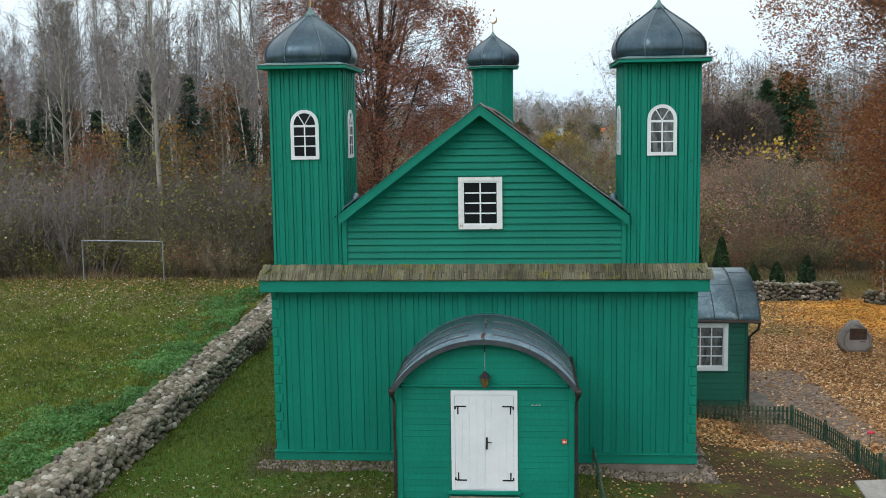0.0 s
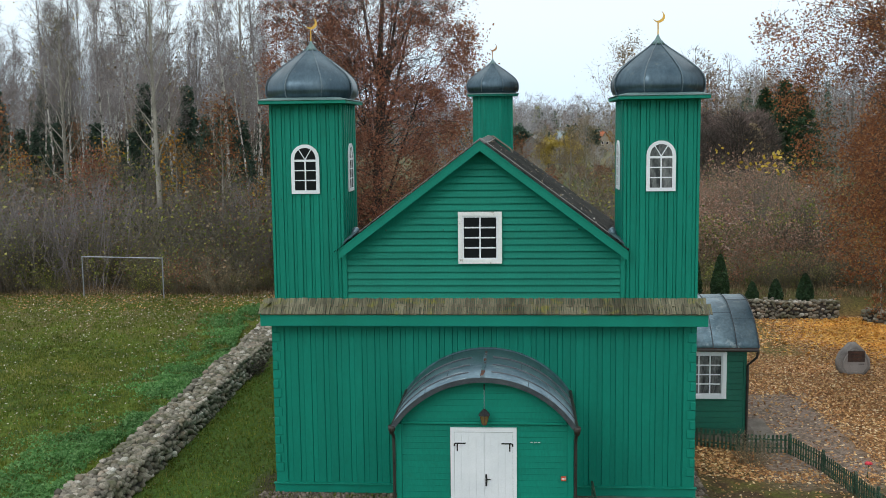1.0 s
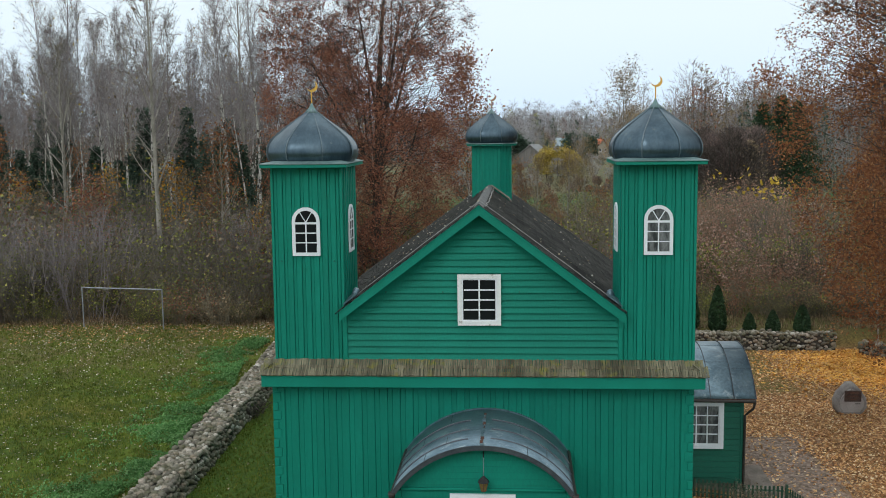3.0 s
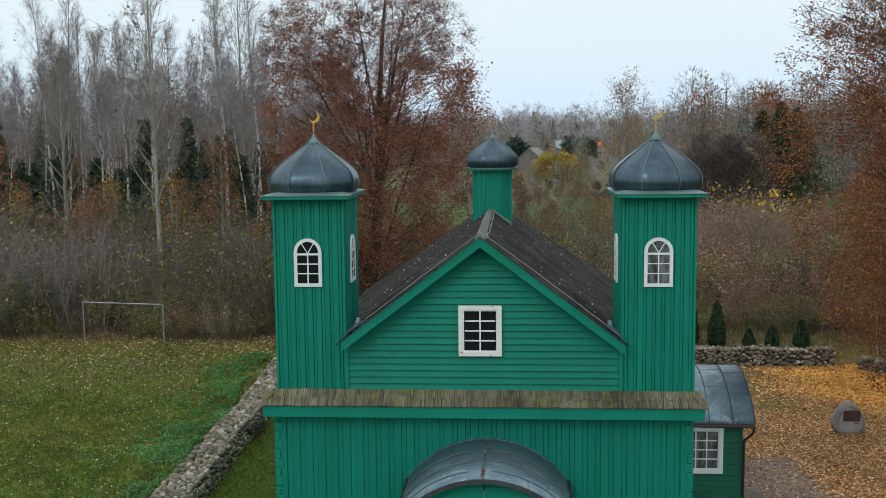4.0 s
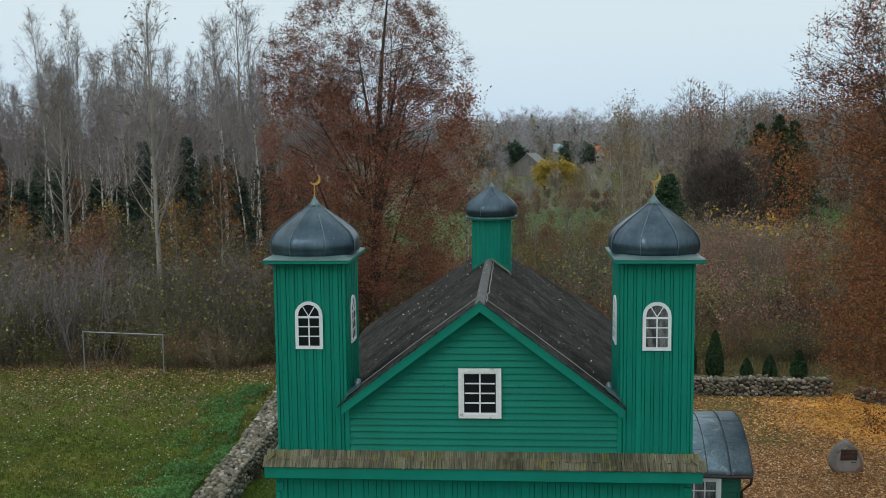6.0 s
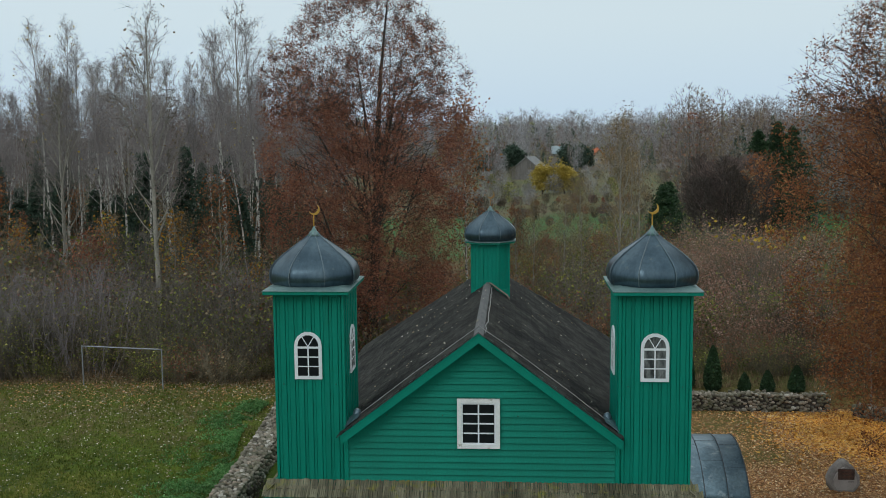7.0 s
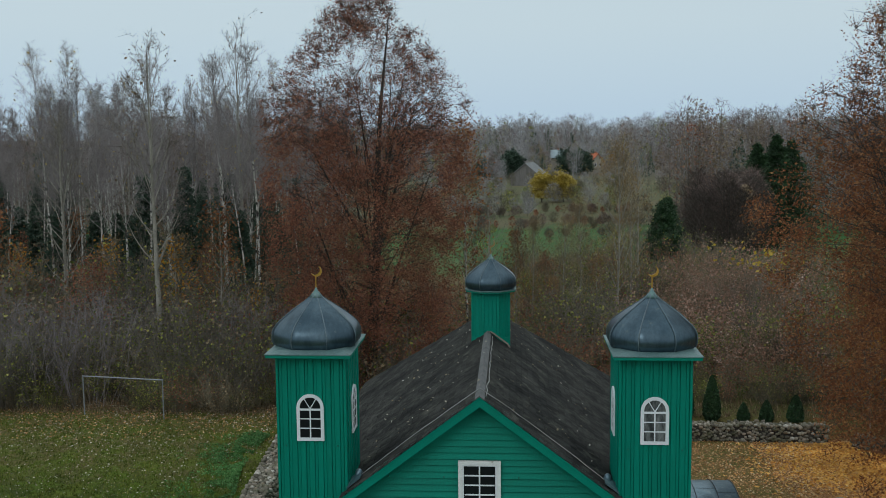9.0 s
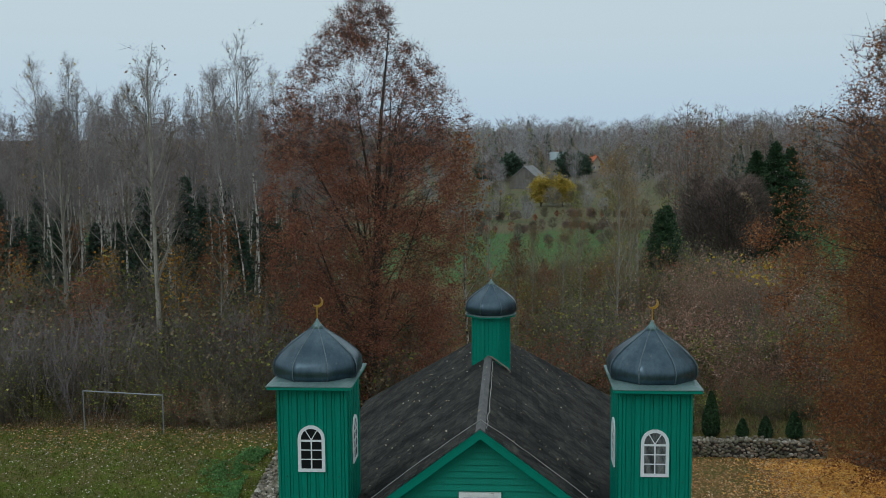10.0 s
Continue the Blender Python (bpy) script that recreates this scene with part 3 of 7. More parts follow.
def tower(x0, x1):
    cx, cy = (x0 + x1) / 2, 0.92
    body = part("tower_wall", box(x0 + 0.03, x1 - 0.03, 0.03, TD - 0.03, Z_CORN, Z_EAVE), GREEN_PAINT, mosque, "green board-clad tower wall")
    z0, z1 = Z_SH - 0.05, Z_EAVE
    n = 15
    w = (x1 - x0 - 0.12) / n
    for i in range(n):
        ww = w * (1.22 if i % 2 else 0.72)
        piece("board", ww, 0.034, z1 - z0, (x0 + 0.06 + w * (i + 0.5), 0.018 - 0.022 * (i % 2), (z0 + z1) / 2), GREEN_PAINT, body, 0.008)
    m = 15
    d = (TD - 0.12) / m
    for i in range(m):
        for x in (x0 + 0.015, x1 - 0.015):
            out = 0.028 * (i % 2) * (1 if x > (x0 + x1) / 2 else -1)
            piece("board", 0.034, d * (1.2 if i % 2 else 0.75), z1 - z0, (x + out, 0.06 + d * (i + 0.5), (z0 + z1) / 2), GREEN_PAINT, body, 0.008)
    for i in range(n):
        piece("board", w - 0.014, 0.03, z1 - z0, (x0 + 0.06 + w * (i + 0.5), TD - 0.015, (z0 + z1) / 2), GREEN_PAINT, body, 0.006)
    for x in (x0 + 0.028, x1 - 0.028):
        for y in (0.026, TD - 0.026):
            piece("corner_board", 0.064, 0.064, z1 - z0, (x, y, (z0 + z1) / 2), GREEN_FLAT, body, 0.008)
    for i in (1.5, n - 1.5):
        piece("peg", 0.03, 0.03, 0.035, (x0 + 0.06 + w * i, -0.03, 7.04), GREEN_DARK, body, 0.006)
    ov, fo = 0.17, 0.34
    eave = part("eave", box(x0 - ov, x1 + ov, -fo, TD + ov, Z_EAVE, Z_EAVE + 0.075, 0.008), GREEN_FLAT, mosque, "green eave board under a dome")
    part("drip_edge", box(x0 - ov - 0.02, x1 + ov + 0.02, -fo - 0.02, TD + ov + 0.02, Z_EAVE + 0.077, Z_EAVE + 0.1, 0.006), DOME_TRIM, eave, "pale metal drip edge")
    top = Z_EAVE + 0.102
    bm = bmesh.new()
    lo = [bm.verts.new(p) for p in ((x0 - ov, -fo, top), (x1 + ov, -fo, top), (x1 + ov, TD + ov, top), (x0 - ov, TD + ov, top))]
    hi = [bm.verts.new(p) for p in ((x0 + 0.05, -0.1, top + 0.05), (x1 - 0.05, -0.1, top + 0.05), (x1 - 0.05, TD - 0.05, top + 0.05), (x0 + 0.05, TD - 0.05, top + 0.05))]
    for i in range(4):
        bm.faces.new((lo[i], lo[(i + 1) % 4], hi[(i + 1) % 4], hi[i]))
    bm.faces.new(hi)
    bm.faces.new(lo[::-1])
    part("eave_skirt", bm, DOME_TRIM, eave, "pale metal skirt")
    onion(cx, cy, top - 0.02, 1.12, 1.36, DOME_METAL)
    crescent("crescent", (cx, cy, top + 1.38), 0.22, GOLD)
    arched_window(cx - 0.02, 7.17, Matrix.Translation((0, -0.03, 0)), GLASS if x0 < 0 else GLASS_PALE)
    for x, s in ((x1, 1), (x0, -1)):
        m = Matrix.Translation((x + 0.03 * s, 0.95, 0)) @ Matrix.Rotation(radians(90 * s), 4, "Z")
        arched_window(0, 7.17, m, GLASS)


def facade():
    wall = part("front_wall", box(XL + 0.02, XR - 0.02, 0.04, 0.3, -0.12, Z_SH), GREEN_PAINT, mosque, "green vertical-board front wall")
    n = 61
    a, c = XL + 0.3, XR - 0.3
    w = (c - a) / n
    for i in range(n):
        piece("board", w * (1.2 if i % 2 else 0.78), 0.034, Z_CORN - 0.1, (a + w * (i + 0.5), 0.020 - 0.021 * (i % 2), 0.1 + (Z_CORN - 0.1) / 2), GREEN_PAINT, wall, 0.008)
    # log ends at the corners, boxed in with boards
    for x, s in ((XL, 1), (XR, -1)):
        piece("corner_board", 0.28, 0.032, Z_CORN - 0.1, (x + s * 0.145, 0.022, 0.1 + (Z_CORN - 0.1) / 2), GREEN_FLAT, wall)
        for k in range(8):
            z = 0.42 + k * 0.46
            piece("log_end", 0.20, 0.05, 0.22, (x + s * 0.10, 0.006, z + 0.10), GREEN_FLAT, wall, 0.012)
            piece("log_end", 0.13, 0.05, 0.20, (x + s * 0.065, -0.006, z + 0.32), GREEN_FLAT, wall, 0.012)
    sill = part("sill_board", box(XL - 0.03, XR + 0.03, -0.035, 0.03, -0.10, 0.12, 0.01), GREEN_FLAT, mosque, "green base board")
    part("drip_board", box(XL - 0.05, XR + 0.05, -0.085, 0.02, 0.121, 0.15, 0.006), GREEN_FLAT, sill)
    part("plinth", box(XL + 0.05, XR - 0.02, 0.0, 0.35, -0.75, -0.102, 0.02), CONCRETE, mosque, "rough concrete plinth")
    # cornice: fascia, soffit and a skirt of shingles in two courses
    cor = part("cornice", box(XL - 0.17, XR + 0.19, -0.40, -0.36, Z_CORN - 0.01, Z_CORN + 0.30, 0.006), GREEN_FLAT, mosque, "green cornice board")
    part("soffit", box(XL - 0.16, XR + 0.18, -0.358, 0.04, Z_CORN + 0.01, Z_CORN + 0.035), GREEN_FLAT, cor)
    for x in (XL - 0.17, XR + 0.15):
        part("cornice_end", box(x, x + 0.04, -0.358, 1.6, Z_CORN - 0.01, Z_CORN + 0.26), GREEN_FLAT, cor)
    skirt = part("shingle_skirt", prism([(XL - 0.15, Z_CORN + 0.262), (XR + 0.17, Z_CORN + 0.262), (XR + 0.17, Z_CORN + 0.285), (XL - 0.15, Z_CORN + 0.285)], -0.42, 0.02), SHINGLE, mosque, "weathered mossy wooden shingle skirt")
    rng = random.Random(4)
    slope = math.degrees(math.atan2(0.36, 0.46))
    for row, (y, z, ln) in enumerate(((-0.33, 4.475, 0.32), (-0.155, 4.59, 0.27))):
        x = XL - 0.20 + 0.04 * row
        end = XR + 0.22 - 0.04 * row
        while x < end:
            ww = rng.choice((0.04, 0.045, 0.05, 0.06, 0.065)) + 0.006 * row
            piece("shingle", ww - 0.006, ln, 0.02, (x + ww / 2, y + rng.uniform(-0.035, 0.02), z + 0.012 * row + rng.uniform(-0.008, 0.008)), SHINGLE, skirt, 0.003, rng.uniform(-3, 3), slope + rng.uniform(-3, 3))
            x += ww
    for x, s in ((XL, -1), (XR, 1)):
        y = -0.3
        while y < 1.5:
            ob = piece("shingle", 0.085, 0.34, 0.02, (x + s * 0.07, y, 4.51), SHINGLE, skirt, 0.003)
            ob.matrix_basis = pose(x + s * 0.07, y, 4.51, 0, 0, s * 90) @ pose(0, 0, 0, 40, 0, 0)
            y += 0.09


GX0, GX1, AX, AZ, GS = -3.24, 3.36, 0.03, 8.22, 0.752


def gable():
    wall = part("gable_wall", prism([(GX0, Z_SH - 0.3), (GX1, Z_SH - 0.3), (GX1, AZ - GS * (GX1 - AX)), (AX, AZ), (GX0, AZ - GS * (AX - GX0))], 0.05, 0.25), GREEN_PAINT, mosque, "green clapboard gable")
    z, k, step = Z_SH + 0.02, 0, 0.16
    while z < AZ - 0.12:
        zt = min(z + step + 0.02, AZ - 0.06)
        def half(q):
            return max(0.03, (AZ - q) / GS)
        a0, c0 = max(GX0, AX - half(z)), min(GX1, AX + half(z))
        a1, c1 = max(GX0, AX - half(zt)), min(GX1, AX + half(zt))
        bm = bmesh.new()
        t0, t1 = -0.026, 0.036
        v = [bm.verts.new(p) for p in ((a0, t0, z), (c0, t0, z), (c1, t1, zt), (a1, t1, zt), (a0, 0.05, z), (c0, 0.05, z), (c1, 0.052, zt), (a1, 0.052, zt))]
        for q in ((0, 1, 2, 3), (5, 4, 7, 6), (4, 5, 1, 0), (3, 2, 6, 7), (1, 5, 6, 2), (4, 0, 3, 7)):
            bm.faces.new([v[i] for i in q])
        part("clapboard", bm, GREEN_PAINT, wall)
        z += step
        k += 1
    piece("bottom_rail", GX1 - GX0, 0.05, 0.09, ((GX0 + GX1) / 2, -0.012, Z_SH + 0.0), GREEN_FLAT, wall, 0.008)
    for x in (GX0 + 0.05, GX1 - 0.05):
        piece("corner_board", 0.10, 0.05, AZ - GS * 3.2 - Z_SH + 0.1, (x, -0.018, (Z_SH + AZ - GS * 3.2) / 2), GREEN_FLAT, wall, 0.008)
    for x in (-2.2, -0.85, 0.95, 2.3):
        piece("peg", 0.03, 0.03, 0.035, (x, -0.02, 6.3), GREEN_DARK, wall, 0.006)
    # barge boards
    for s, xe in ((-1, GX0 - 0.03), (1, GX1 + 0.03)):
        L = abs(xe - AX)
        up = 0.0
        out = [(AX, AZ - 0.085 + up), (AX, AZ + 0.12 + up), (xe, AZ + 0.12 + up - GS * L), (xe, AZ - 0.085 + up - GS * L)]
        if s > 0:
            out = out[::-1]
        part("barge_board", prism(out, -0.39, -0.34), GREEN_FLAT, mosque, "green barge board")
        out2 = [(AX, AZ + 0.12 + up), (AX, AZ + 0.15 + up), (xe, AZ + 0.15 + up - GS * L), (xe, AZ + 0.12 + up - GS * L)]
        if s > 0:
            out2 = out2[::-1]
        part("barge_cap", prism(out2, -0.41, 0.06), GREEN_FLAT, mosque)
    square_window(-0.50, 0.52, 5.51, 6.72, -0.02, 2, 4, 0.10, WHITE_WORN)


RZ, RY1 = AZ + 0.145, 11.8      # ridge height and the end of the ridge


def roof_z(x):
    return RZ - GS * abs(x - AX)


def main_roof():
    """Shingled gable roof with a hipped far end; two slopes of lapped shingles."""
    deck = bmesh.new()
    EX = 5.25
    ez = RZ - GS * EX
    v = {}
    for n, p in dict(a=(AX, -0.38, RZ), b=(AX, RY1, RZ), lf=(GX0 - 0.05, -0.38, roof_z(GX0 - 0.05)), rf=(GX1 + 0.05, -0.38, roof_z(GX1 + 0.05)), lm=(GX0 - 0.05, TD, roof_z(GX0 - 0.05)), rm=(GX1 + 0.05, TD, roof_z(GX1 + 0.05)), lo=(AX - EX, TD, ez), ro=(AX + EX, TD, ez), lb=(AX - EX, RY1 + EX, ez), rb=(AX + EX, RY1 + EX, ez)).items():
        v[n] = deck.verts.new(p)
    for f in (("a", "b", "lb", "lo", "lm", "lf"), ("a", "rf", "rm", "ro", "rb", "b"), ("b", "rb", "lb")):
        deck.faces.new([v[n] for n in f])
    roof = part("roof", deck, ROOF_DARK, mosque, "dark weathered shingle roof")
    rng = np.random.default_rng(5)
    for s in (-1, 1):
        vs, fs = [], []
        nrm = Vector((s * GS, 0, 1)).normalized()
        along = Vector((s, 0, -GS)).normalized()
        rows = int(EX * math.sqrt(1 + GS * GS) / 0.21)
        for r in range(rows):
            d = r * 0.21
            xo = d / math.sqrt(1 + GS * GS)
            y0 = -0.40 if xo < 3.2 else TD
            y1 = RY1 + xo
            y = y0
            while y < y1:
                w = rng.uniform(0.10, 0.22)
                base = Vector((AX, 0, RZ)) + along * d
                lift0, lift1 = 0.010, 0.032 + rng.uniform(-0.012, 0.012)
                ext = 0.225 + rng.uniform(-0.015, 0.02)
                p0, p1 = base + nrm * lift0, base + along * ext + nrm * lift1
                p2 = base + along * ext
                k = len(vs)
                for p in (p0, p1, p2):
                    for yy in (y, min(y + w - 0.006, y1)):
                        vs.append((p.x, yy, p.z))
                fs.append((k, k + 1, k + 3, k + 2) if s < 0 else (k + 1, k, k + 2, k + 3))
                fs.append((k + 2, k + 3, k + 5, k + 4) if s < 0 else (k + 3, k + 2, k + 4, k + 5))
                y += w
        ob = link_mesh("roof_shingles", mesh_from("roof_shingles", vs, fs, [ROOF_DARK]), roof)
        tagged(ob, kind="stuff")
    y = -0.42
    while y < RY1 - 0.1:
        y1 = min(y + 1.38, RY1 - 0.05)
        for s in (-1, 1):
            bm = bmesh.new()
            lo, lift = AX + s * 0.115, 0.05 + 0.008 * math.sin(y * 5 + s)
            prof = ((AX, RZ + lift), (lo, RZ + lift - 0.09), (lo, RZ + lift - 0.115), (AX, RZ + lift - 0.03))
            ends = [[bm.verts.new((px, q, pz)) for px, pz in prof] for q in (y, y1 - 0.012)]
            for k in range(4):
                bm.faces.new((ends[0][k], ends[0][(k + 1) % 4], ends[1][(k + 1) % 4], ends[1][k]))
            bm.faces.new(ends[0][::-1])
            bm.faces.new(ends[1])
            bmesh.ops.recalc_face_normals(bm, faces=bm.faces)
            part("ridge_board", bm, RIDGE, roof, "pale grey ridge board")
        y = y1
    # lightning conductors laid over the roof
    rng2 = random.Random(3)
    pts = [(AX + 0.16 + rng2.uniform(-0.03, 0.03), -0.1 + 0.3 * i, RZ - 0.05 + rng2.uniform(0, 0.02)) for i in range(25)]
    part("lightning_cable", tube(pts, 0.012, 4), CABLE, mosque, "pale lightning cable")
    for s, xe in ((-1, GX0 + 0.3), (1, GX1 - 0.3)):
        pts = []
        for i in range(14):
            t = i / 13
            x = AX + (xe - AX) * t
            pts.append((x, 0.28 + 0.18 * math.sin(t * 3) + rng2.uniform(-0.03, 0.03), roof_z(x) + 0.06))
        part("lightning_cable", tube(pts, 0.01, 4), CABLE, mosque)
    # flashing and a bent metal sheet in the valley beside each tower
    for s, x in ((-1, GX0 + 0.02), (1, GX1 - 0.02)):
        bm = bmesh.new()
        z = roof_z(x)
        pts = [(x - s * 0.34, -0.08, z + 0.36), (x - s * 0.30, 0.5, z + 0.36), (x, 0.5, z + 0.16), (x, -0.08, z + 0.10)]
        q = [bm.verts.new(p) for p in pts] + [bm.verts.new((a, c, d - 0.03)) for a, c, d in pts]
        for f in ((0, 1, 2, 3), (7, 6, 5, 4), (0, 4, 5, 1), (1, 5, 6, 2), (2, 6, 7, 3), (3, 7, 4, 0)):
            bm.faces.new([q[i] for i in f])
        bmesh.ops.recalc_face_normals(bm, faces=bm.faces)
        part("valley_flashing", bm, ROOF_METAL, mosque, "crumpled grey metal flashing")
        bm = lathe([(0.09, z + 0.12), (0.11, z + 0.28), (0.08, z + 0.38), (0.03, z + 0.42)], 9, (x - s * 0.24, 0.40))
        part("valley_cap", bm, ROOF_METAL, mosque, "bent grey sheet-metal cap in the roof valley")


def nave():
    """Side and rear walls below the main roof."""
    for x0, x1 in ((XL + 0.02, XL + 0.25), (XR - 0.25, XR - 0.02)):
        part("side_wall", box(x0, x1, 0.3, RY1 + 4.9, -0.7, 4.3), GREEN_PAINT, mosque)
    part("rear_wall", box(XL + 0.02, XR - 0.02, RY1 + 4.9, RY1 + 5.1, -0.7, 4.3), GREEN_PAINT, mosque)


def cupola():
    cx, cy, r = 0.12, 8.18, 0.575
    z0, z1 = 7.6, 9.60
    def oct_ring(rad):
        return [(cx + rad / math.cos(math.pi / 8) * math.sin(a), cy - rad / math.cos(math.pi / 8) * math.cos(a)) for a in (math.pi / 8 + k * math.pi / 4 for k in range(8))]
    def oct_prism(rad, lo, hi):
        bm = bmesh.new()
        a = [bm.verts.new((*p, lo)) for p in oct_ring(rad)]
        c = [bm.verts.new((*p, hi)) for p in oct_ring(rad)]
        for i in range(8):
            bm.faces.new((a[i], a[(i + 1) % 8], c[(i + 1) % 8], c[i]))
        bm.faces.new(c)
        bm.faces.new(a[::-1])
        return bm
    body = part("cupola_wall", oct_prism(r, z0, z1), GREEN_PAINT, mosque, "green eight-sided roof turret")
    for x, y in oct_ring(r):
        piece("corner_board", 0.07, 0.07, z1 - z0, (x, y, (z0 + z1) / 2), GREEN_FLAT, body, 0.01)
    for k in range(8):
        a = k * math.pi / 4
        for off in (-0.13, 0.0, 0.13):
            x, y = cx + r * math.sin(a) + off * math.cos(a), cy - r * math.cos(a) + off * math.sin(a)
            piece("board", 0.12, 0.025, z1 - z0, (x, y, (z0 + z1) / 2), GREEN_PAINT, body, 0.005, math.degrees(a))
    part("base_trim", oct_prism(r + 0.03, z0, 8.16), GREEN_FLAT, body)
    eave = part("eave", oct_prism(r + 0.19, z1, z1 + 0.05), GREEN_FLAT, mosque, "green eave board under a dome")
    part("drip_edge", oct_prism(r + 0.22, z1 + 0.052, z1 + 0.085), DOME_TRIM, eave, "pale metal drip edge")
    onion(cx, cy, z1 + 0.087, 0.85, 1.0, DOME_METAL)
    crescent("crescent", (cx, cy, z1 + 1.10), 0.19, GOLD_DULL)
    for s in (-1, 1):
        part("turret_flashing", tube([(cx, cy - r - 0.05, RZ + 0.03), (cx + s * 0.52, cy - r - 0.05, RZ + 0.03 - GS * 0.5), (cx + s * 0.60, cy - r - 0.08, RZ - GS * 0.6)], 0.03, 4), CONCRETE, mosque)


PX0, PX1, PY = -1.70, 2.04, -2.74
PC, PZ, PTOP = 0.16, 2.44, 3.46


def vault(cx, half, z_spring, z_top, n=20, grow=0.0):
    """Points of a flat arch from left to right."""
    rise = z_top - z_spring
    R = (half * half + rise * rise) / (2 * rise)
    c = z_top - R
    a = math.asin(half / R)
    return [(cx + (R + grow) * math.sin(t), c + (R + grow) * math.cos(t)) for t in (-a + 2 * a * i / n for i in range(n + 1))]


def sheet(outer, inner, y0, y1):
    """A curved roof shell between two arcs."""
    bm = bmesh.new()
    g = [[bm.verts.new((x, y, z)) for x, z in arc] for arc in (outer, inner) for y in (y0, y1)]
    of, ob, nf, nb = g
    n = len(of)
    for i in range(n - 1):
        f = bm.faces.new((of[i], of[i + 1], ob[i + 1], ob[i]))
        f.smooth = True
        bm.faces.new((nb[i], nb[i + 1], nf[i + 1], nf[i]))
        bm.faces.new((nf[i], nf[i + 1], of[i + 1], of[i]))
        bm.faces.new((ob[i], ob[i + 1], nb[i + 1], nb[i]))
    for i, s in ((0, 1), (n - 1, -1)):
        q = (of[i], ob[i], nb[i], nf[i])
        bm.faces.new(q if s > 0 else q[::-1])
    bmesh.ops.recalc_face_normals(bm, faces=bm.faces)
    return bm


def porch():
    arc = vault(PC, 1.86, PZ - 0.03, PTOP - 0.06)
    body = [(PX0, -0.45), (PX1, -0.45)] + [(min(max(x, PX0), PX1), z) for x, z in arc[::-1]]
    wall = part("porch_wall", prism(body, PY + 0.04, 0.0), GREEN_PAINT, mosque, "green clapboard porch")
    z = 0.0
    while z < PTOP - 0.2:
        zt = min(z + 0.135, PTOP - 0.1)
        for lo_z, hi_z in ((z, zt),):
            def reach(q):
                ok = [abs(x - PC) for x, t in arc if t >= q]
                return min(1.83, max(ok)) if q > PZ - 0.1 and ok else (0.0 if q > PZ else 1.83)
            h0, h1 = reach(lo_z), reach(hi_z)
            if h1 < 0.25:
                break
            if z > 2.2:
                ends = ((PC - h0, PC + h0, PC - h1, PC + h1),)
            else:
                ends = ((PX0 + 0.02, -0.56, PX0 + 0.02, -0.56), (0.86, PX1 - 0.02, 0.86, PX1 - 0.02))
            for a0, c0, a1, c1 in ends:
                bm = bmesh.new()
                v = [bm.verts.new(p) for p in ((a0, PY + 0.020, lo_z), (c0, PY + 0.020, lo_z), (c1, PY + 0.028, hi_z - 0.004), (a1, PY + 0.028, hi_z - 0.004), (a0, PY + 0.05, lo_z), (c0, PY + 0.05, lo_z), (c1, PY + 0.05, hi_z - 0.004), (a1, PY + 0.05, hi_z - 0.004))]
                for q in ((0, 1, 2, 3), (5, 4, 7, 6), (4, 5, 1, 0), (3, 2, 6, 7), (1, 5, 6, 2), (4, 0, 3, 7)):
                    bm.faces.new([v[k] for k in q])
                part("clapboard", bm, GREEN_PAINT, wall)
        z = zt + 0.0
        if zt >= PTOP - 0.101:
            break
    for x in (PX0 + 0.05, PX1 - 0.05):
        piece("corner_board", 0.12, 0.05, PZ + 0.15, (x, PY + 0.012, (PZ - 0.15) / 2), GREEN_FLAT, wall, 0.008)
    piece("rail", PX1 - PX0 - 0.24, 0.09, 0.05, (PC, PY - 0.005, 2.475), GREEN_FLAT, wall, 0.01)
    # barrel roof with its seams
    out, inn = vault(PC, 1.905, PZ, PTOP, 28, 0.03), vault(PC, 1.905, PZ, PTOP, 28, -0.02)
    roof = part("porch_roof", sheet(out, inn, PY - 0.22, 0.0), ROOF_METAL, mosque, "blue-grey sheet-metal barrel roof")
    for y in (-2.42, -1.72, -0.98):
        for lo, hi in ((0, 13), (15, 29)):
            part("seam", tube([(x, y, z + 0.006) for x, z in vault(PC, 1.905, PZ, PTOP, 28, 0.035)][lo:hi], 0.017, 4), SEAM, roof)
    for y, i in ((-2.75, 6), (-2.1, 9), (-1.3, 5), (-2.6, 20), (-2.05, 23), (-1.35, 19), (-0.5, 9), (-0.5, 22)):
        p = vault(PC, 1.905, PZ, PTOP, 28, 0.033)[i]
        part("cross_seam", tube([(p[0], y - 0.3, p[1]), (p[0], y + 0.3, p[1])], 0.006, 4), SEAM, roof)
    part("flashing", sheet(vault(PC, 1.905, PZ, PTOP, 28, 0.05), vault(PC, 1.905, PZ, PTOP, 28, 0.031), -0.08, -0.002), ROOF_METAL, roof)
    part("edge_board", sheet(vault(PC, 1.905, PZ, PTOP, 28, 0.045), vault(PC, 1.905, PZ, PTOP, 28, -0.055), PY - 0.26, PY - 0.222), SEAM, roof, "dark roof edge")
    rng = random.Random(8)
    for i in range(16):
        y = PY - 0.2 + i * 0.155
        bm = box(PC - 0.03 + rng.uniform(-0.035, 0.02), PC + 0.0 + rng.uniform(-0.01, 0.03), y, y + 0.15, PTOP + 0.032, PTOP + 0.044 + rng.uniform(0, 0.02))
        part("crest_strip", bm, RUST if rng.random() < 0.6 else ROOF_METAL, roof, "rusted crest strip")
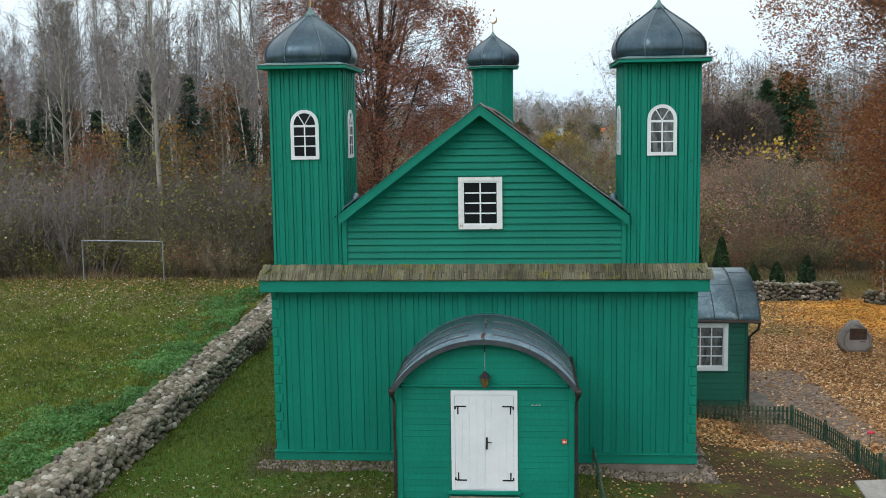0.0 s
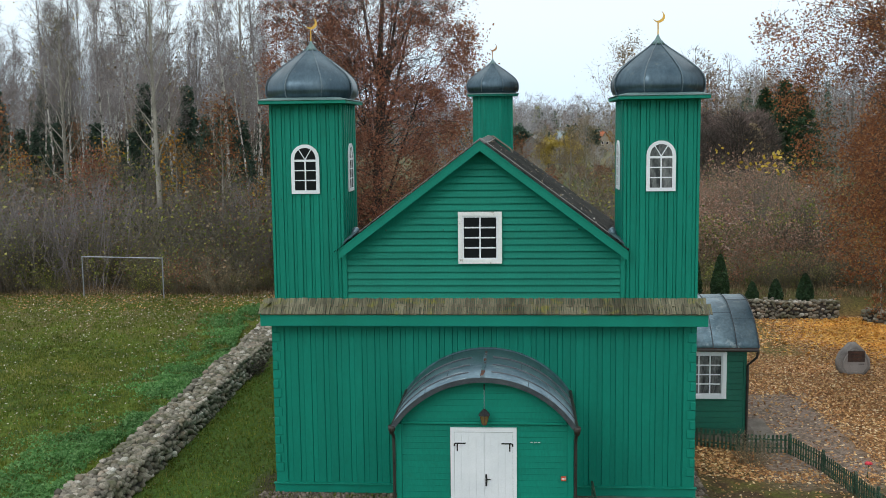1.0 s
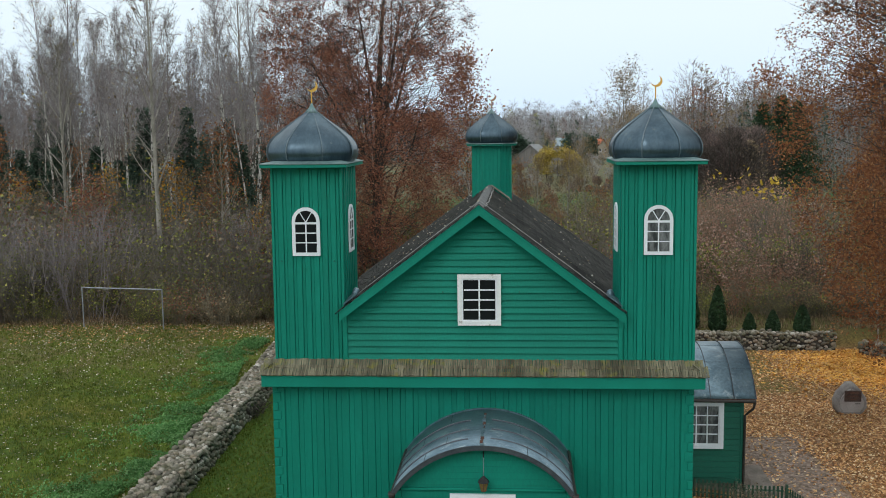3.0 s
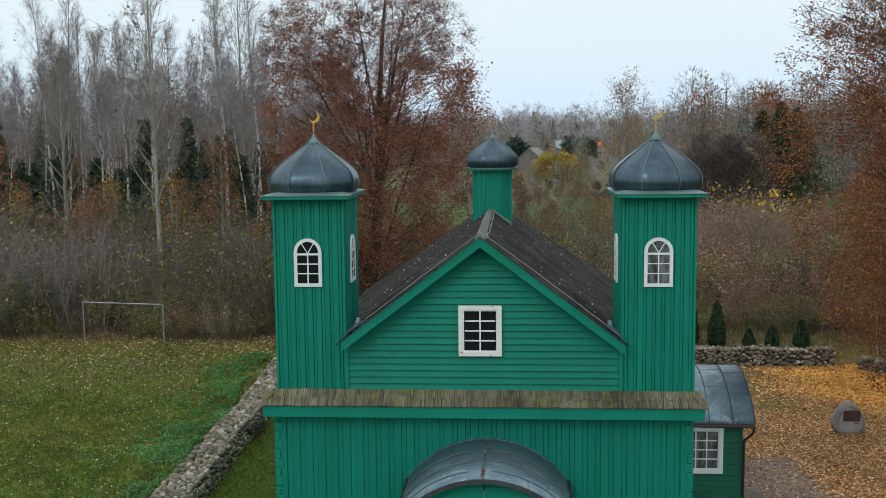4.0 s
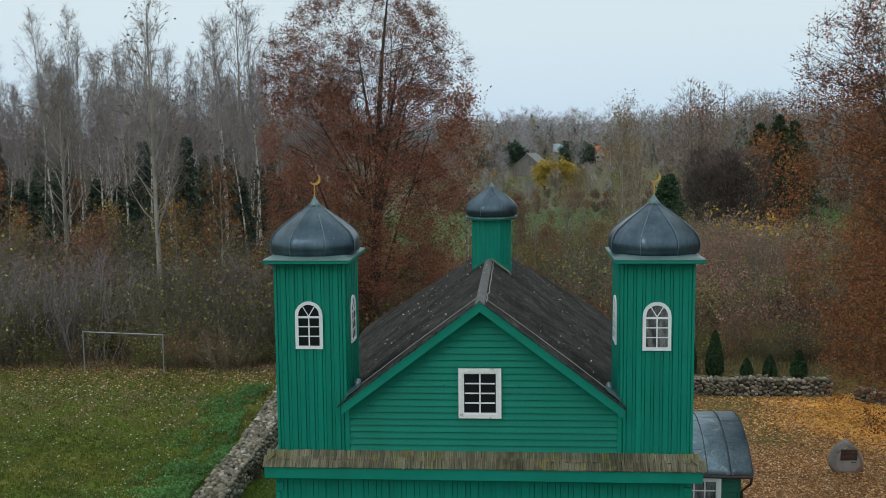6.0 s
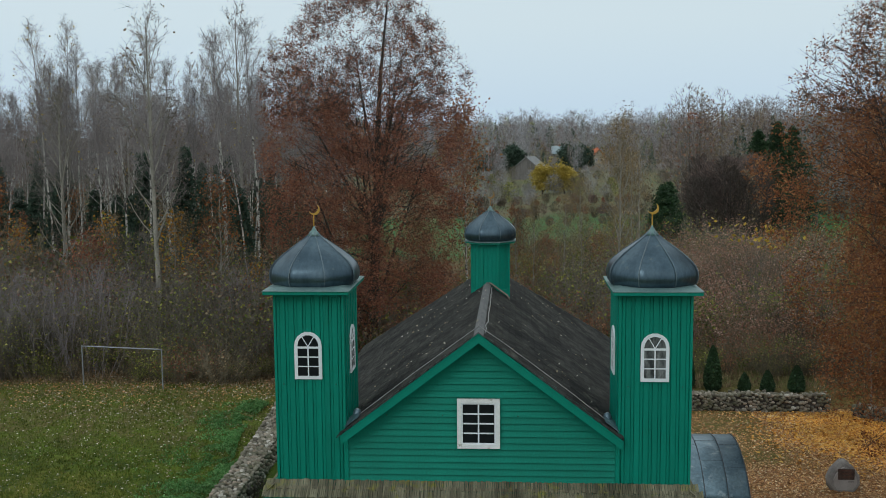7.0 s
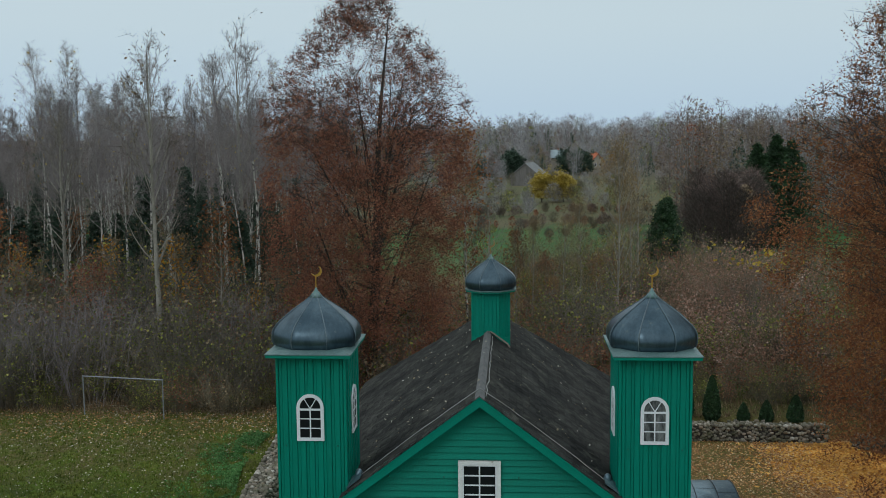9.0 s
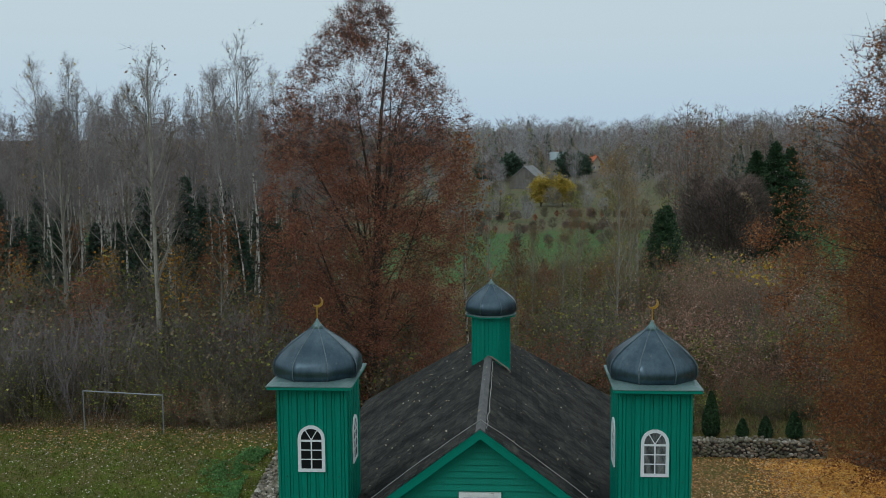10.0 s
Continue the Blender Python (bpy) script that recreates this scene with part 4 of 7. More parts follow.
    for x, s in ((PX0 - 0.07, -1), (PX1 + 0.07, 1)):
        part("gutter", tube([(x, PY - 0.22, PZ - 0.01), (x, -0.05, PZ + 0.02)], 0.04, 8), PIPE, roof, "dark gutter")
        dp = part("drainpipe", tube([(x, PY - 0.2, PZ - 0.06), (x + s * -0.02, PY - 0.06, PZ - 0.3), (x - s * 0.02, PY - 0.04, 1.2), (x - s * 0.02, PY - 0.04, -0.2)], 0.034, 8), PIPE, mosque, "dark drainpipe")
        for z in (0.5, 1.6, 2.1):
            part("bracket", tube([(x - s * 0.02, PY - 0.09, z), (x - s * 0.02, PY + 0.04, z)], 0.022, 6), IRON, dp)
        part("hopper", lathe([(0.045, PZ - 0.16), (0.075, PZ - 0.06), (0.08, PZ + 0.02)], 10, (x, PY - 0.22)), PIPE, dp)
    # white double door
    door = part("door", ring_prism([(-0.548, 0.20), (0.855, 0.20), (0.855, 2.37), (-0.548, 2.37)], [(-0.468, 0.205), (0.775, 0.205), (0.775, 2.285), (-0.468, 2.285)], PY - 0.035, PY + 0.06), WHITE_PAINT, mosque, "white double door with black hinges")
    for a, c, s in ((-0.465, 0.152, -1), (0.158, 0.772, 1)):
        leaf = part("door_leaf", box(a, c, PY - 0.012, PY + 0.03, 0.21, 2.282, 0.006), WHITE_PAINT, door)
        w = (c - a) / 4
        for i in range(4):
            piece("plank", w - 0.001, 0.014, 2.05, (a + w * (i + 0.5), PY - 0.017, 1.245), WHITE_PAINT, leaf, 0.0012)
        xo = a if s < 0 else c
        for z in (0.42, 2.03):
            bm = bmesh.new()
            add_box(bm, *sorted((xo - s * 0.02, xo - s * 0.24)), PY - 0.036, PY - 0.025, z - 0.014, z + 0.014)
            k = 1 if z < 1 else -1
            add_box(bm, *sorted((xo - s * 0.05, xo - s * 0.078)), PY - 0.037, PY - 0.026, *sorted((z + k * 0.015, z + k * 0.17)))
            add_box(bm, *sorted((xo + s * 0.012, xo - s * 0.02)), PY - 0.044, PY - 0.026, z - 0.03 + k * 0.03, z + 0.03 + k * 0.03)
            part("hinge", bm, IRON, leaf, "black strap hinge")
    part("astragal", box(0.135, 0.175, PY - 0.042, PY - 0.024, 0.22, 2.275, 0.004), WHITE_PAINT, door)
    hd = part("handle_plate", box(0.19, 0.225, PY - 0.05, PY - 0.025, 1.10, 1.36, 0.005), IRON, door, "black door handle")
    part("handle", tube([(0.207, PY - 0.05, 1.27), (0.207, PY - 0.1, 1.27), (0.31, PY - 0.1, 1.265)], 0.012, 6), IRON, hd)
    part("threshold", box(-0.62, 0.92, PY - 0.09, PY + 0.03, 0.12, 0.199, 0.008), GREEN_FLAT, mosque, "green threshold board")


def annexe():
    x1, y0, y1, ze, zt = 7.40, 5.66, 10.1, 2.29, 3.42
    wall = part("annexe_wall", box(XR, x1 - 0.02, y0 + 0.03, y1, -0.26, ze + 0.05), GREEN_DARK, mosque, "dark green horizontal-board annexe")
    z = -0.26
    while z < ze:
        h = min(0.165, ze - z)
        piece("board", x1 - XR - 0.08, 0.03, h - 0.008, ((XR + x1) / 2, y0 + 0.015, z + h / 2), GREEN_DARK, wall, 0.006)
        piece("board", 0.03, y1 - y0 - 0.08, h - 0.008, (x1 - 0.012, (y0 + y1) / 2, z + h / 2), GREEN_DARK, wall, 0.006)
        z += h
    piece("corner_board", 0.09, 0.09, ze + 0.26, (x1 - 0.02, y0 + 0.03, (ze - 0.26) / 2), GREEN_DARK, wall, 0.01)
    part("annexe_plinth", box(XR, x1 - 0.06, y0 + 0.08, y1, -0.95, -0.262), CONCRETE, mosque, "grey concrete plinth")
    # barrel roof across the depth, seen from its eave side
    cy, half = (y0 + y1) / 2, (y1 - y0) / 2 + 0.12
    arc_o, arc_i = vault(cy, half, ze, zt, 20, 0.03), vault(cy, half, ze, zt, 20, -0.02)
    bm = sheet(arc_o, arc_i, XR + 0.05, x1 + 0.33)
    bm.transform(Matrix(((0, 1, 0, 0), (1, 0, 0, 0), (0, 0, 1, 0), (0, 0, 0, 1))))
    bmesh.ops.recalc_face_normals(bm, faces=bm.faces)
    roof = part("annexe_roof", bm, ROOF_METAL, mosque, "blue-grey sheet-metal barrel roof")
    for x in (5.7, 6.45, 7.12, 7.74):
        part("seam", tube([(x, q, z + 0.004) for q, z in vault(cy, half, ze, zt, 20, 0.034)], 0.016, 4), SEAM, roof)
    for x, i in ((6.0, 3), (6.8, 5), (7.4, 4), (6.1, 8), (6.8, 9), (7.45, 8)):
        q, z = vault(cy, half, ze, zt, 20, 0.032)[i]
        part("cross_seam", tube([(x - 0.33, q, z), (x + 0.33, q, z)], 0.006, 4), SEAM, roof)
    body = [(y, z) for y, z in vault(cy, half - 0.15, ze, zt - 0.08, 16)]
    bm = prism([(y0 + 0.03, ze - 0.05), (y1, ze - 0.05)] + body[::-1], XR, x1 - 0.01)
    bm.transform(Matrix(((0, 1, 0, 0), (1, 0, 0, 0), (0, 0, 1, 0), (0, 0, 0, 1))))
    bmesh.ops.recalc_face_normals(bm, faces=bm.faces)
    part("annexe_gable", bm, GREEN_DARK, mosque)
    part("eave_board", box(XR, x1 + 0.32, y0 - 0.13, y0 - 0.10, ze - 0.07, ze + 0.01), RUST, roof, "rusty gutter edge")
    part("gutter", tube([(XR + 0.1, y0 - 0.17, ze - 0.03), (x1 + 0.33, y0 - 0.17, ze - 0.05)], 0.045, 8), PIPE, roof)
    dp = part("drainpipe", tube([(x1 + 0.3, y0 - 0.17, ze - 0.07), (x1 + 0.27, y0 - 0.15, ze - 0.25), (x1 + 0.05, y0 - 0.04, ze - 0.5), (x1 + 0.04, y0 - 0.03, -0.8)], 0.038, 8), PIPE, mosque, "dark drainpipe")
    for z in (0.0, 1.2):
        part("bracket", tube([(x1 + 0.04, y0 - 0.05, z), (x1 + 0.02, y0 + 0.05, z)], 0.02, 6), IRON, dp)
    square_window(5.60, 6.85, 0.80, 2.21, y0 - 0.002, 3, 4, 0.12, WHITE_PAINT, GLASS_PALE)
    part("side_door", box(x1 + 0.004, x1 + 0.05, 6.6, 7.6, -0.4, 1.7, 0.01), GREEN_DARK, mosque, "dark green side door")


facade()
gable()
for a, c in TW:
    tower(a, c)
main_roof()
nave()
cupola()
porch()
annexe()

# ---- the yard: ground, walls, fence and small things ----
def ground():
    def axis(lo, hi, fine_lo, fine_hi, step):
        a = list(np.arange(fine_lo, fine_hi + step, step))
        d, q = step, a[-1]
        while q < hi:
            d *= 1.25
            q = min(hi, q + d)
            a.append(q)
        d, q = step, a[0]
        while q > lo:
            d *= 1.25
            q = max(lo, q - d)
            a.insert(0, q)
        return a
    xs, ys = axis(-2600, 2600, -30, 24, 0.5), axis(-600, 4200, -14, 36, 0.5)
    vs = [(x, y, ground_z(x, y)) for y in ys for x in xs]
    n = len(xs)
    fs = [(j * n + i, j * n + i + 1, (j + 1) * n + i + 1, (j + 1) * n + i) for j in range(len(ys) - 1) for i in range(n - 1)]
    ob = link_mesh("ground", mesh_from("ground", vs, fs, [GROUND], smooth_shade=True))
    tagged(ob, "grass and leaf-strewn autumn ground", "ground", kind="structure")


ground()


def stone_shape(seed, flat=0.75):
    """A rounded field stone of unit size."""
    rng = random.Random(seed)
    bm = bmesh.new()
    bmesh.ops.create_cube(bm, size=1.0)
    bmesh.ops.subdivide_edges(bm, edges=bm.edges, cuts=1, use_grid_fill=True)
    off = Vector((rng.uniform(0, 50), rng.uniform(0, 50), 0))
    for v in bm.verts:
        d = v.co.normalized()
        r = 0.5 * (1 + 0.30 * noise.noise(d * 1.3 + off)) * (0.86 + 0.14 * v.co.length / 0.866)
        v.co = Vector((d.x * r * 1.15, d.y * r, d.z * r * flat))
    for f in bm.faces:
        f.smooth = True
    me = bpy.data.meshes.new("stone")
    bm.to_mesh(me)
    bm.free()
    me.materials.append(STONE)
    return me


STONES = [stone_shape(i) for i in range(14)]


def stone_wall(name, label, line, width, height, size, seed, near, z_off=0.0, cap_wobble=0.08):
    """A dry wall of field stones along a line of (x, y): a rubble core, and stones on the top and both sides."""
    rng = random.Random(seed)
    line = [settle(*p) for p in line]
    base = tagged(empty(name, (*line[0], ground_z(*line[0]))), label, "stone wall")
    origin = Vector(base.location)
    pts = [Vector((*p, 0)) for p in line]
    total = sum((c - a).length for a, c in zip(pts, pts[1:]))

    def at(s):
        for a, c in zip(pts, pts[1:]):
            L = (c - a).length
            if s <= L:
                return a.lerp(c, s / L), (c - a).normalized()
            s -= L
        return pts[-1], (pts[-1] - pts[-2]).normalized()
    core = bmesh.new()
    rows = []
    n = max(4, int(total / 0.8))
    for i in range(n + 1):
        p, d = at(total * i / n * 0.9999)
        side = Vector((d.y, -d.x, 0))
        g = ground_z(p.x, p.y) + z_off
        h = height + cap_wobble * noise.noise((p.x * 0.6, p.y * 0.6, seed))
        prof = ((-0.5, -0.2), (-0.40, h - 0.16), (0.40, h - 0.16), (0.5, -0.2))
        rows.append([core.verts.new(p + side * (k * (width - 0.16)) + Vector((0, 0, g + q)) - origin) for k, q in prof])
    for u, w in zip(rows, rows[1:]):
        for k in range(3):
            core.faces.new((u[k], w[k], w[k + 1], u[k + 1]))
    core.faces.new(rows[0])
    core.faces.new(rows[-1][::-1])
    # very dark core, so that the gaps between the stones come out dark
    part("rubble_core", core, BARK, base, "dark rubble core between the stones")
    jobs = []
    for i in range(int(total * (2 * height + width) / (size * size) * 4.2)):
        s = rng.uniform(0, total)
        p, d = at(s)
        side = Vector((d.y, -d.x, 0))
        h = height + cap_wobble * noise.noise((p.x * 0.6, p.y * 0.6, seed))
        q = rng.uniform(0, 2 * h + width)
        if q < h:
            k, z = -0.5 + 0.10 * q / h, q
        elif q < h + width:
            k, z = -0.4 + 0.8 * (q - h) / width, h - 0.08
        else:
            k, z = 0.5 - 0.10 * (q - h - width) / h, q - h - width
        pos = p + side * (k * (width - 0.1)) + Vector((0, 0, ground_z(p.x, p.y) + z_off + z))
        jobs.append((s, pos))
    # thin out overlaps
    kept, cells = [], {}
    for s, pos in jobs:
        r = size * rng.uniform(0.72, 1.25)
        key = tuple(int(c // size) for c in pos)
        clash = False
        for dx in (-1, 0, 1):
            for dy in (-1, 0, 1):
                for dz in (-1, 0, 1):
                    for o, ro in cells.get((key[0] + dx, key[1] + dy, key[2] + dz), ()):
                        if (o - pos).length < (r + ro) * 0.275:
                            clash = True
        if not clash:
            cells.setdefault(key, []).append((pos, r))
            kept.append((s, pos, r))
    kept.sort(key=lambda k: near(k[1]))
    vs, fs = [], []
    for i, (s, pos, r) in enumerate(kept):
        me = STONES[rng.randrange(len(STONES))]
        m = Matrix.Translation(pos - origin) @ Euler((rng.uniform(-0.5, 0.5), rng.uniform(-0.5, 0.5), rng.uniform(0, 6.3))).to_matrix().to_4x4() @ Matrix.Scale(r, 4)
        if i < 300:
            ob = new("stone", me)
            ob.parent = base
            ob.matrix_basis = m
        else:
            k = len(vs)
            vs += [tuple(m @ v.co) for v in me.vertices]
            fs += [tuple(k + j for j in p.vertices) for p in me.polygons]
    if vs:
        ob = link_mesh("stones", mesh_from("stones", vs, fs, [STONE], smooth_shade=True), base)
        tagged(ob, kind="stuff")
    return base


stone_wall("dry_stone_wall", "long dry field-stone wall bordering the grass field", [(-9.1, -4.5), (-9.02, 0.5), (-9.28, 6), (-9.65, 12), (-9.8, 18), (-10.05, 25)], 1.2, 0.70, 0.205, 2, lambda p: abs(p.y - 5.5))
stone_wall("dry_stone_wall", "dry field-stone wall below a row of small conifers", [(7.2, 27.9), (12.5, 28.0), (16.9, 27.8)], 0.8, 0.86, 0.205, 5, lambda p: abs(p.x - 13), 0.0)

stone_wall("dry_stone_wall", "low tumbled end of a field-stone wall under leaves", [(18.0, 27.0), (20.0, 25.4), (22.5, 22.5)], 0.7, 0.55, 0.27, 9, lambda p: p.x)


def cobbles():
    """A border of small stones along the foot of the front wall."""
    rng = random.Random(12)
    vs, fs = [], []
    spots = []
    for i in range(6500):
        u = rng.random()
        if u < 0.42:
            x, y = rng.uniform(-5.35, -1.75), rng.uniform(-0.95, 0.0)
            if y < -0.55 - 0.35 * (0.5 + noise.noise((x * 0.9, 3, 1))):
                continue
        elif u < 0.8:
            x, y = rng.uniform(2.15, 5.4), rng.uniform(-0.62, 0.0)
        else:
            x, y = rng.uniform(5.05, 5.50), rng.uniform(-0.6, 4.5)
        r = rng.uniform(0.025, 0.065)
        if any((x - a) ** 2 + (y - c) ** 2 < (0.75 * (r + q)) ** 2 for a, c, q in spots[-900:]):
            continue
        spots.append((x, y, r))
    for x, y, r in spots:
        me = STONES[rng.randrange(len(STONES))]
        m = Matrix.Translation((x, y, ground_z(x, y) + r * 0.12)) @ Euler((rng.uniform(-0.4, 0.4), rng.uniform(-0.4, 0.4), rng.uniform(0, 6.3))).to_matrix().to_4x4() @ Matrix.Scale(r * 2, 4)
        k = len(vs)
        vs += [tuple(m @ v.co) for v in me.vertices]
        fs += [tuple(k + j for j in p.vertices) for p in me.polygons]
    ob = link_mesh("cobble_border", mesh_from("cobble_border", vs, fs, [PEBBLE], smooth_shade=True))
    tagged(ob, "border of small rounded stones along the wall", "cobbles", kind="stuff")


cobbles()


def picket_fence(points, name="picket_fence", h=0.52):
    points = [settle(*p) for p in points]
    fence = tagged(empty(name, (*points[0], ground_z(*points[0]))), "low dark green wooden picket fence", "fence")
    o = Vector(fence.location)
    rng = random.Random(7)
    for a, c in zip(points, points[1:]):
        a, c = Vector((*a, 0)), Vector((*c, 0))
        L, d = (c - a).length, (c - a).normalized()
        turn = math.degrees(math.atan2(d.y, d.x))
        n = int(L / 0.115)
        for i in range(n):
            p = a + d * (L * (i + 0.5) / n)
            z = ground_z(p.x, p.y)
            piece("picket", 0.062, 0.018, h, (p.x - o.x, p.y - o.y, z + h / 2 + 0.03 + rng.uniform(-0.012, 0.012) - o.z), FENCE_GREEN, fence, 0.005, turn + rng.uniform(-2, 2))
        for k in (0.16, 0.40):
            m = int(L / 1.2) + 1
            for i in range(m):
                u, w = a + d * (L * i / m), a + d * (L * (i + 1) / m)
                zu, zw = ground_z(u.x, u.y) + k, ground_z(w.x, w.y) + k
                off = Vector((-d.y, d.x, 0)) * 0.028
                part("rail", tube([(u.x - o.x + off.x, u.y - o.y + off.y, zu - o.z), (w.x - o.x + off.x, w.y - o.y + off.y, zw - o.z)], 0.026, 4), FENCE_GREEN, fence)
        for i in range(int(L / 1.8) + 1):
            p = a + d * min(L, 1.8 * i) + Vector((-d.y, d.x, 0)) * 0.08
            z = ground_z(p.x, p.y)
            piece("post", 0.07, 0.07, h + 0.1, (p.x - o.x, p.y - o.y, z + (h + 0.1) / 2 - 0.03 - o.z), FENCE_GREEN, fence, 0.008, turn)


picket_fence([(5.35, 5.1), (8.55, 5.1), (9.0, 3.6), (9.4, 0.6), (9.9, -3.5), (10.4, -7.0)])


def goal():
    x0, x1, y0, y1 = -21.02, -16.65, 26.0, 25.3
    g = tagged(empty("football_goal", (x0, y0, ground_z(x0, y0))), "thin grey metal football goal frame on grass", "goal")
    o = Vector(g.location)
    zt0, zt1 = 2.42, 2.42
    r = 0.032
    for x, y, zt in ((x0, y0, zt0), (x1, y1, zt1)):
        part("post", tube([Vector((x, y, ground_z(x, y) - 0.05)) - o, Vector((x, y, zt + r)) - o], r, 8), GALV, g)
    part("crossbar", tube([Vector((x0 + r, y0, zt0)) - o, Vector((x1 - r, y1, zt1)) - o], r, 8), GALV, g)


goal()


def boulder():
    x, y = 13.46, 15.15
    z = ground_z(x, y)
    b = tagged(empty("memorial_boulder", (x, y, z)), "granite memorial boulder with a dark plaque", "memorial stone")
    out = [(-0.42, -0.1), (0.40, -0.1), (0.62, 0.22), (0.60, 0.55), (0.36, 0.92), (0.10, 1.16), (-0.14, 1.14), (-0.50, 0.78), (-0.64, 0.45), (-0.60, 0.15)]
    bm = bmesh.new()
    layers = []
    for yy, k in ((-0.20, 0.80), (-0.16, 0.90), (0.0, 1.0), (0.25, 0.96), (0.45, 0.75), (0.55, 0.4)):
        layers.append([bm.verts.new((px * k + 0.03 * noise.noise((px * 3, yy * 4, 2)), yy + 0.10 * (pz / 1.1), 0.45 + (pz - 0.45) * k + 0.03 * noise.noise((pz * 3, yy * 4, 9)))) for px, pz in out])
    bm.faces.new(layers[0])
    for u, w in zip(layers, layers[1:]):
        for i in range(len(out)):
            f = bm.faces.new((u[(i + 1) % len(out)], u[i], w[i], w[(i + 1) % len(out)]))
            f.smooth = True
    bm.faces.new(layers[-1][::-1])
    part("stone_body", bm, BOULDER, b)
    face = [(px * 0.70, 0.47 + (pz - 0.45) * 0.70) for px, pz in out]
    part("dressed_face", prism(face, -0.225, -0.1), BOULDER_CUT, b, "pale dressed face")
    pl = part("plaque", box(-0.30, 0.32, -0.262, -0.228, 0.50, 0.92, 0.008), PLAQUE, b, "dark bronze plaque")
    for i in range(6):
        w = (0.2, 0.24, 0.18, 0.23, 0.21, 0.12)[i]
        part("text_bar", box(0.01 - w, 0.01 + w, -0.268, -0.263, 0.855 - i * 0.055, 0.873 - i * 0.055), RUST, pl)
    part("text_bar", box(0.1, 0.3, -0.232, -0.226, 0.40, 0.425), BARK, b)
    for s in (-1, 1):
        part("relief", tube([(0.0, -0.23, 1.0), (s * 0.06, -0.23, 0.96)], 0.012, 5), BOULDER, b)


boulder()


def lantern():
    x, y, z = 0.18, PY - 0.14, 2.48
    lan = tagged(empty("hanging_lantern", (x, y, z)), "old brass and amber glass lantern on a chain", "lantern")
    part("glass_body", lathe([(0.058, 0.02), (0.10, 0.19), (0.105, 0.20)], 6, (0, 0), None, False), LAMP_GLASS, lan)
    part("base", lathe([(0.02, -0.02), (0.055, 0.0), (0.055, 0.018)], 6, (0, 0), None, False), RUST, lan)
    part("cap", lathe([(0.135, 0.202), (0.112, 0.235), (0.055, 0.30), (0.02, 0.335)], 6, (0, 0), None, False), IRON, lan)
    for k in range(6):
        a = math.pi / 3 * k
        part("rib", tube([(0.060 * math.sin(a), -0.060 * math.cos(a), 0.02), (0.107 * math.sin(a), -0.107 * math.cos(a), 0.202)], 0.008, 4), RUST, lan)
    for i in range(9):
        part("chain_link", tube([(0.006 * (-1) ** i, 0, 0.33 + i * 0.046), (0.006 * (-1) ** (i + 1), 0, 0.33 + (i + 1) * 0.046)], 0.009, 5), GALV, lan)
    part("hook", tube([(0, 0, 0.74), (0, 0.0, 0.80), (0, 0.16, 0.82)], 0.014, 5), IRON, lan)


lantern()


def steps():
    st = tagged(empty("door_step", (PC - 0.02, PY - 0.3, ground_z(0.1, PY - 0.3))), "worn stone and wood doorstep", "step")
    o = Vector(st.location)
    part("slab", box(-0.72, 0.74, -0.24, 0.2, -0.1, 0.17, 0.02), CONCRETE, st)
    part("tread", box(-0.74, 0.76, -0.28, 0.2, 0.172, 0.21, 0.008), WOODSTEP, st, "worn wooden tread")
    s2 = tagged(empty("side_step", (7.9, 7.1, ground_z(7.9, 7.1))), "low concrete doorstep slab beside the annexe", "step")
    part("slab", box(-0.66, 0.55, -1.5, 0.9, -0.1, 0.14, 0.02), CONCRETE, s2)
    part("upper_slab", box(-0.66, -0.12, -1.0, 0.6, 0.142, 0.32, 0.02), CONCRETE, s2)


steps()


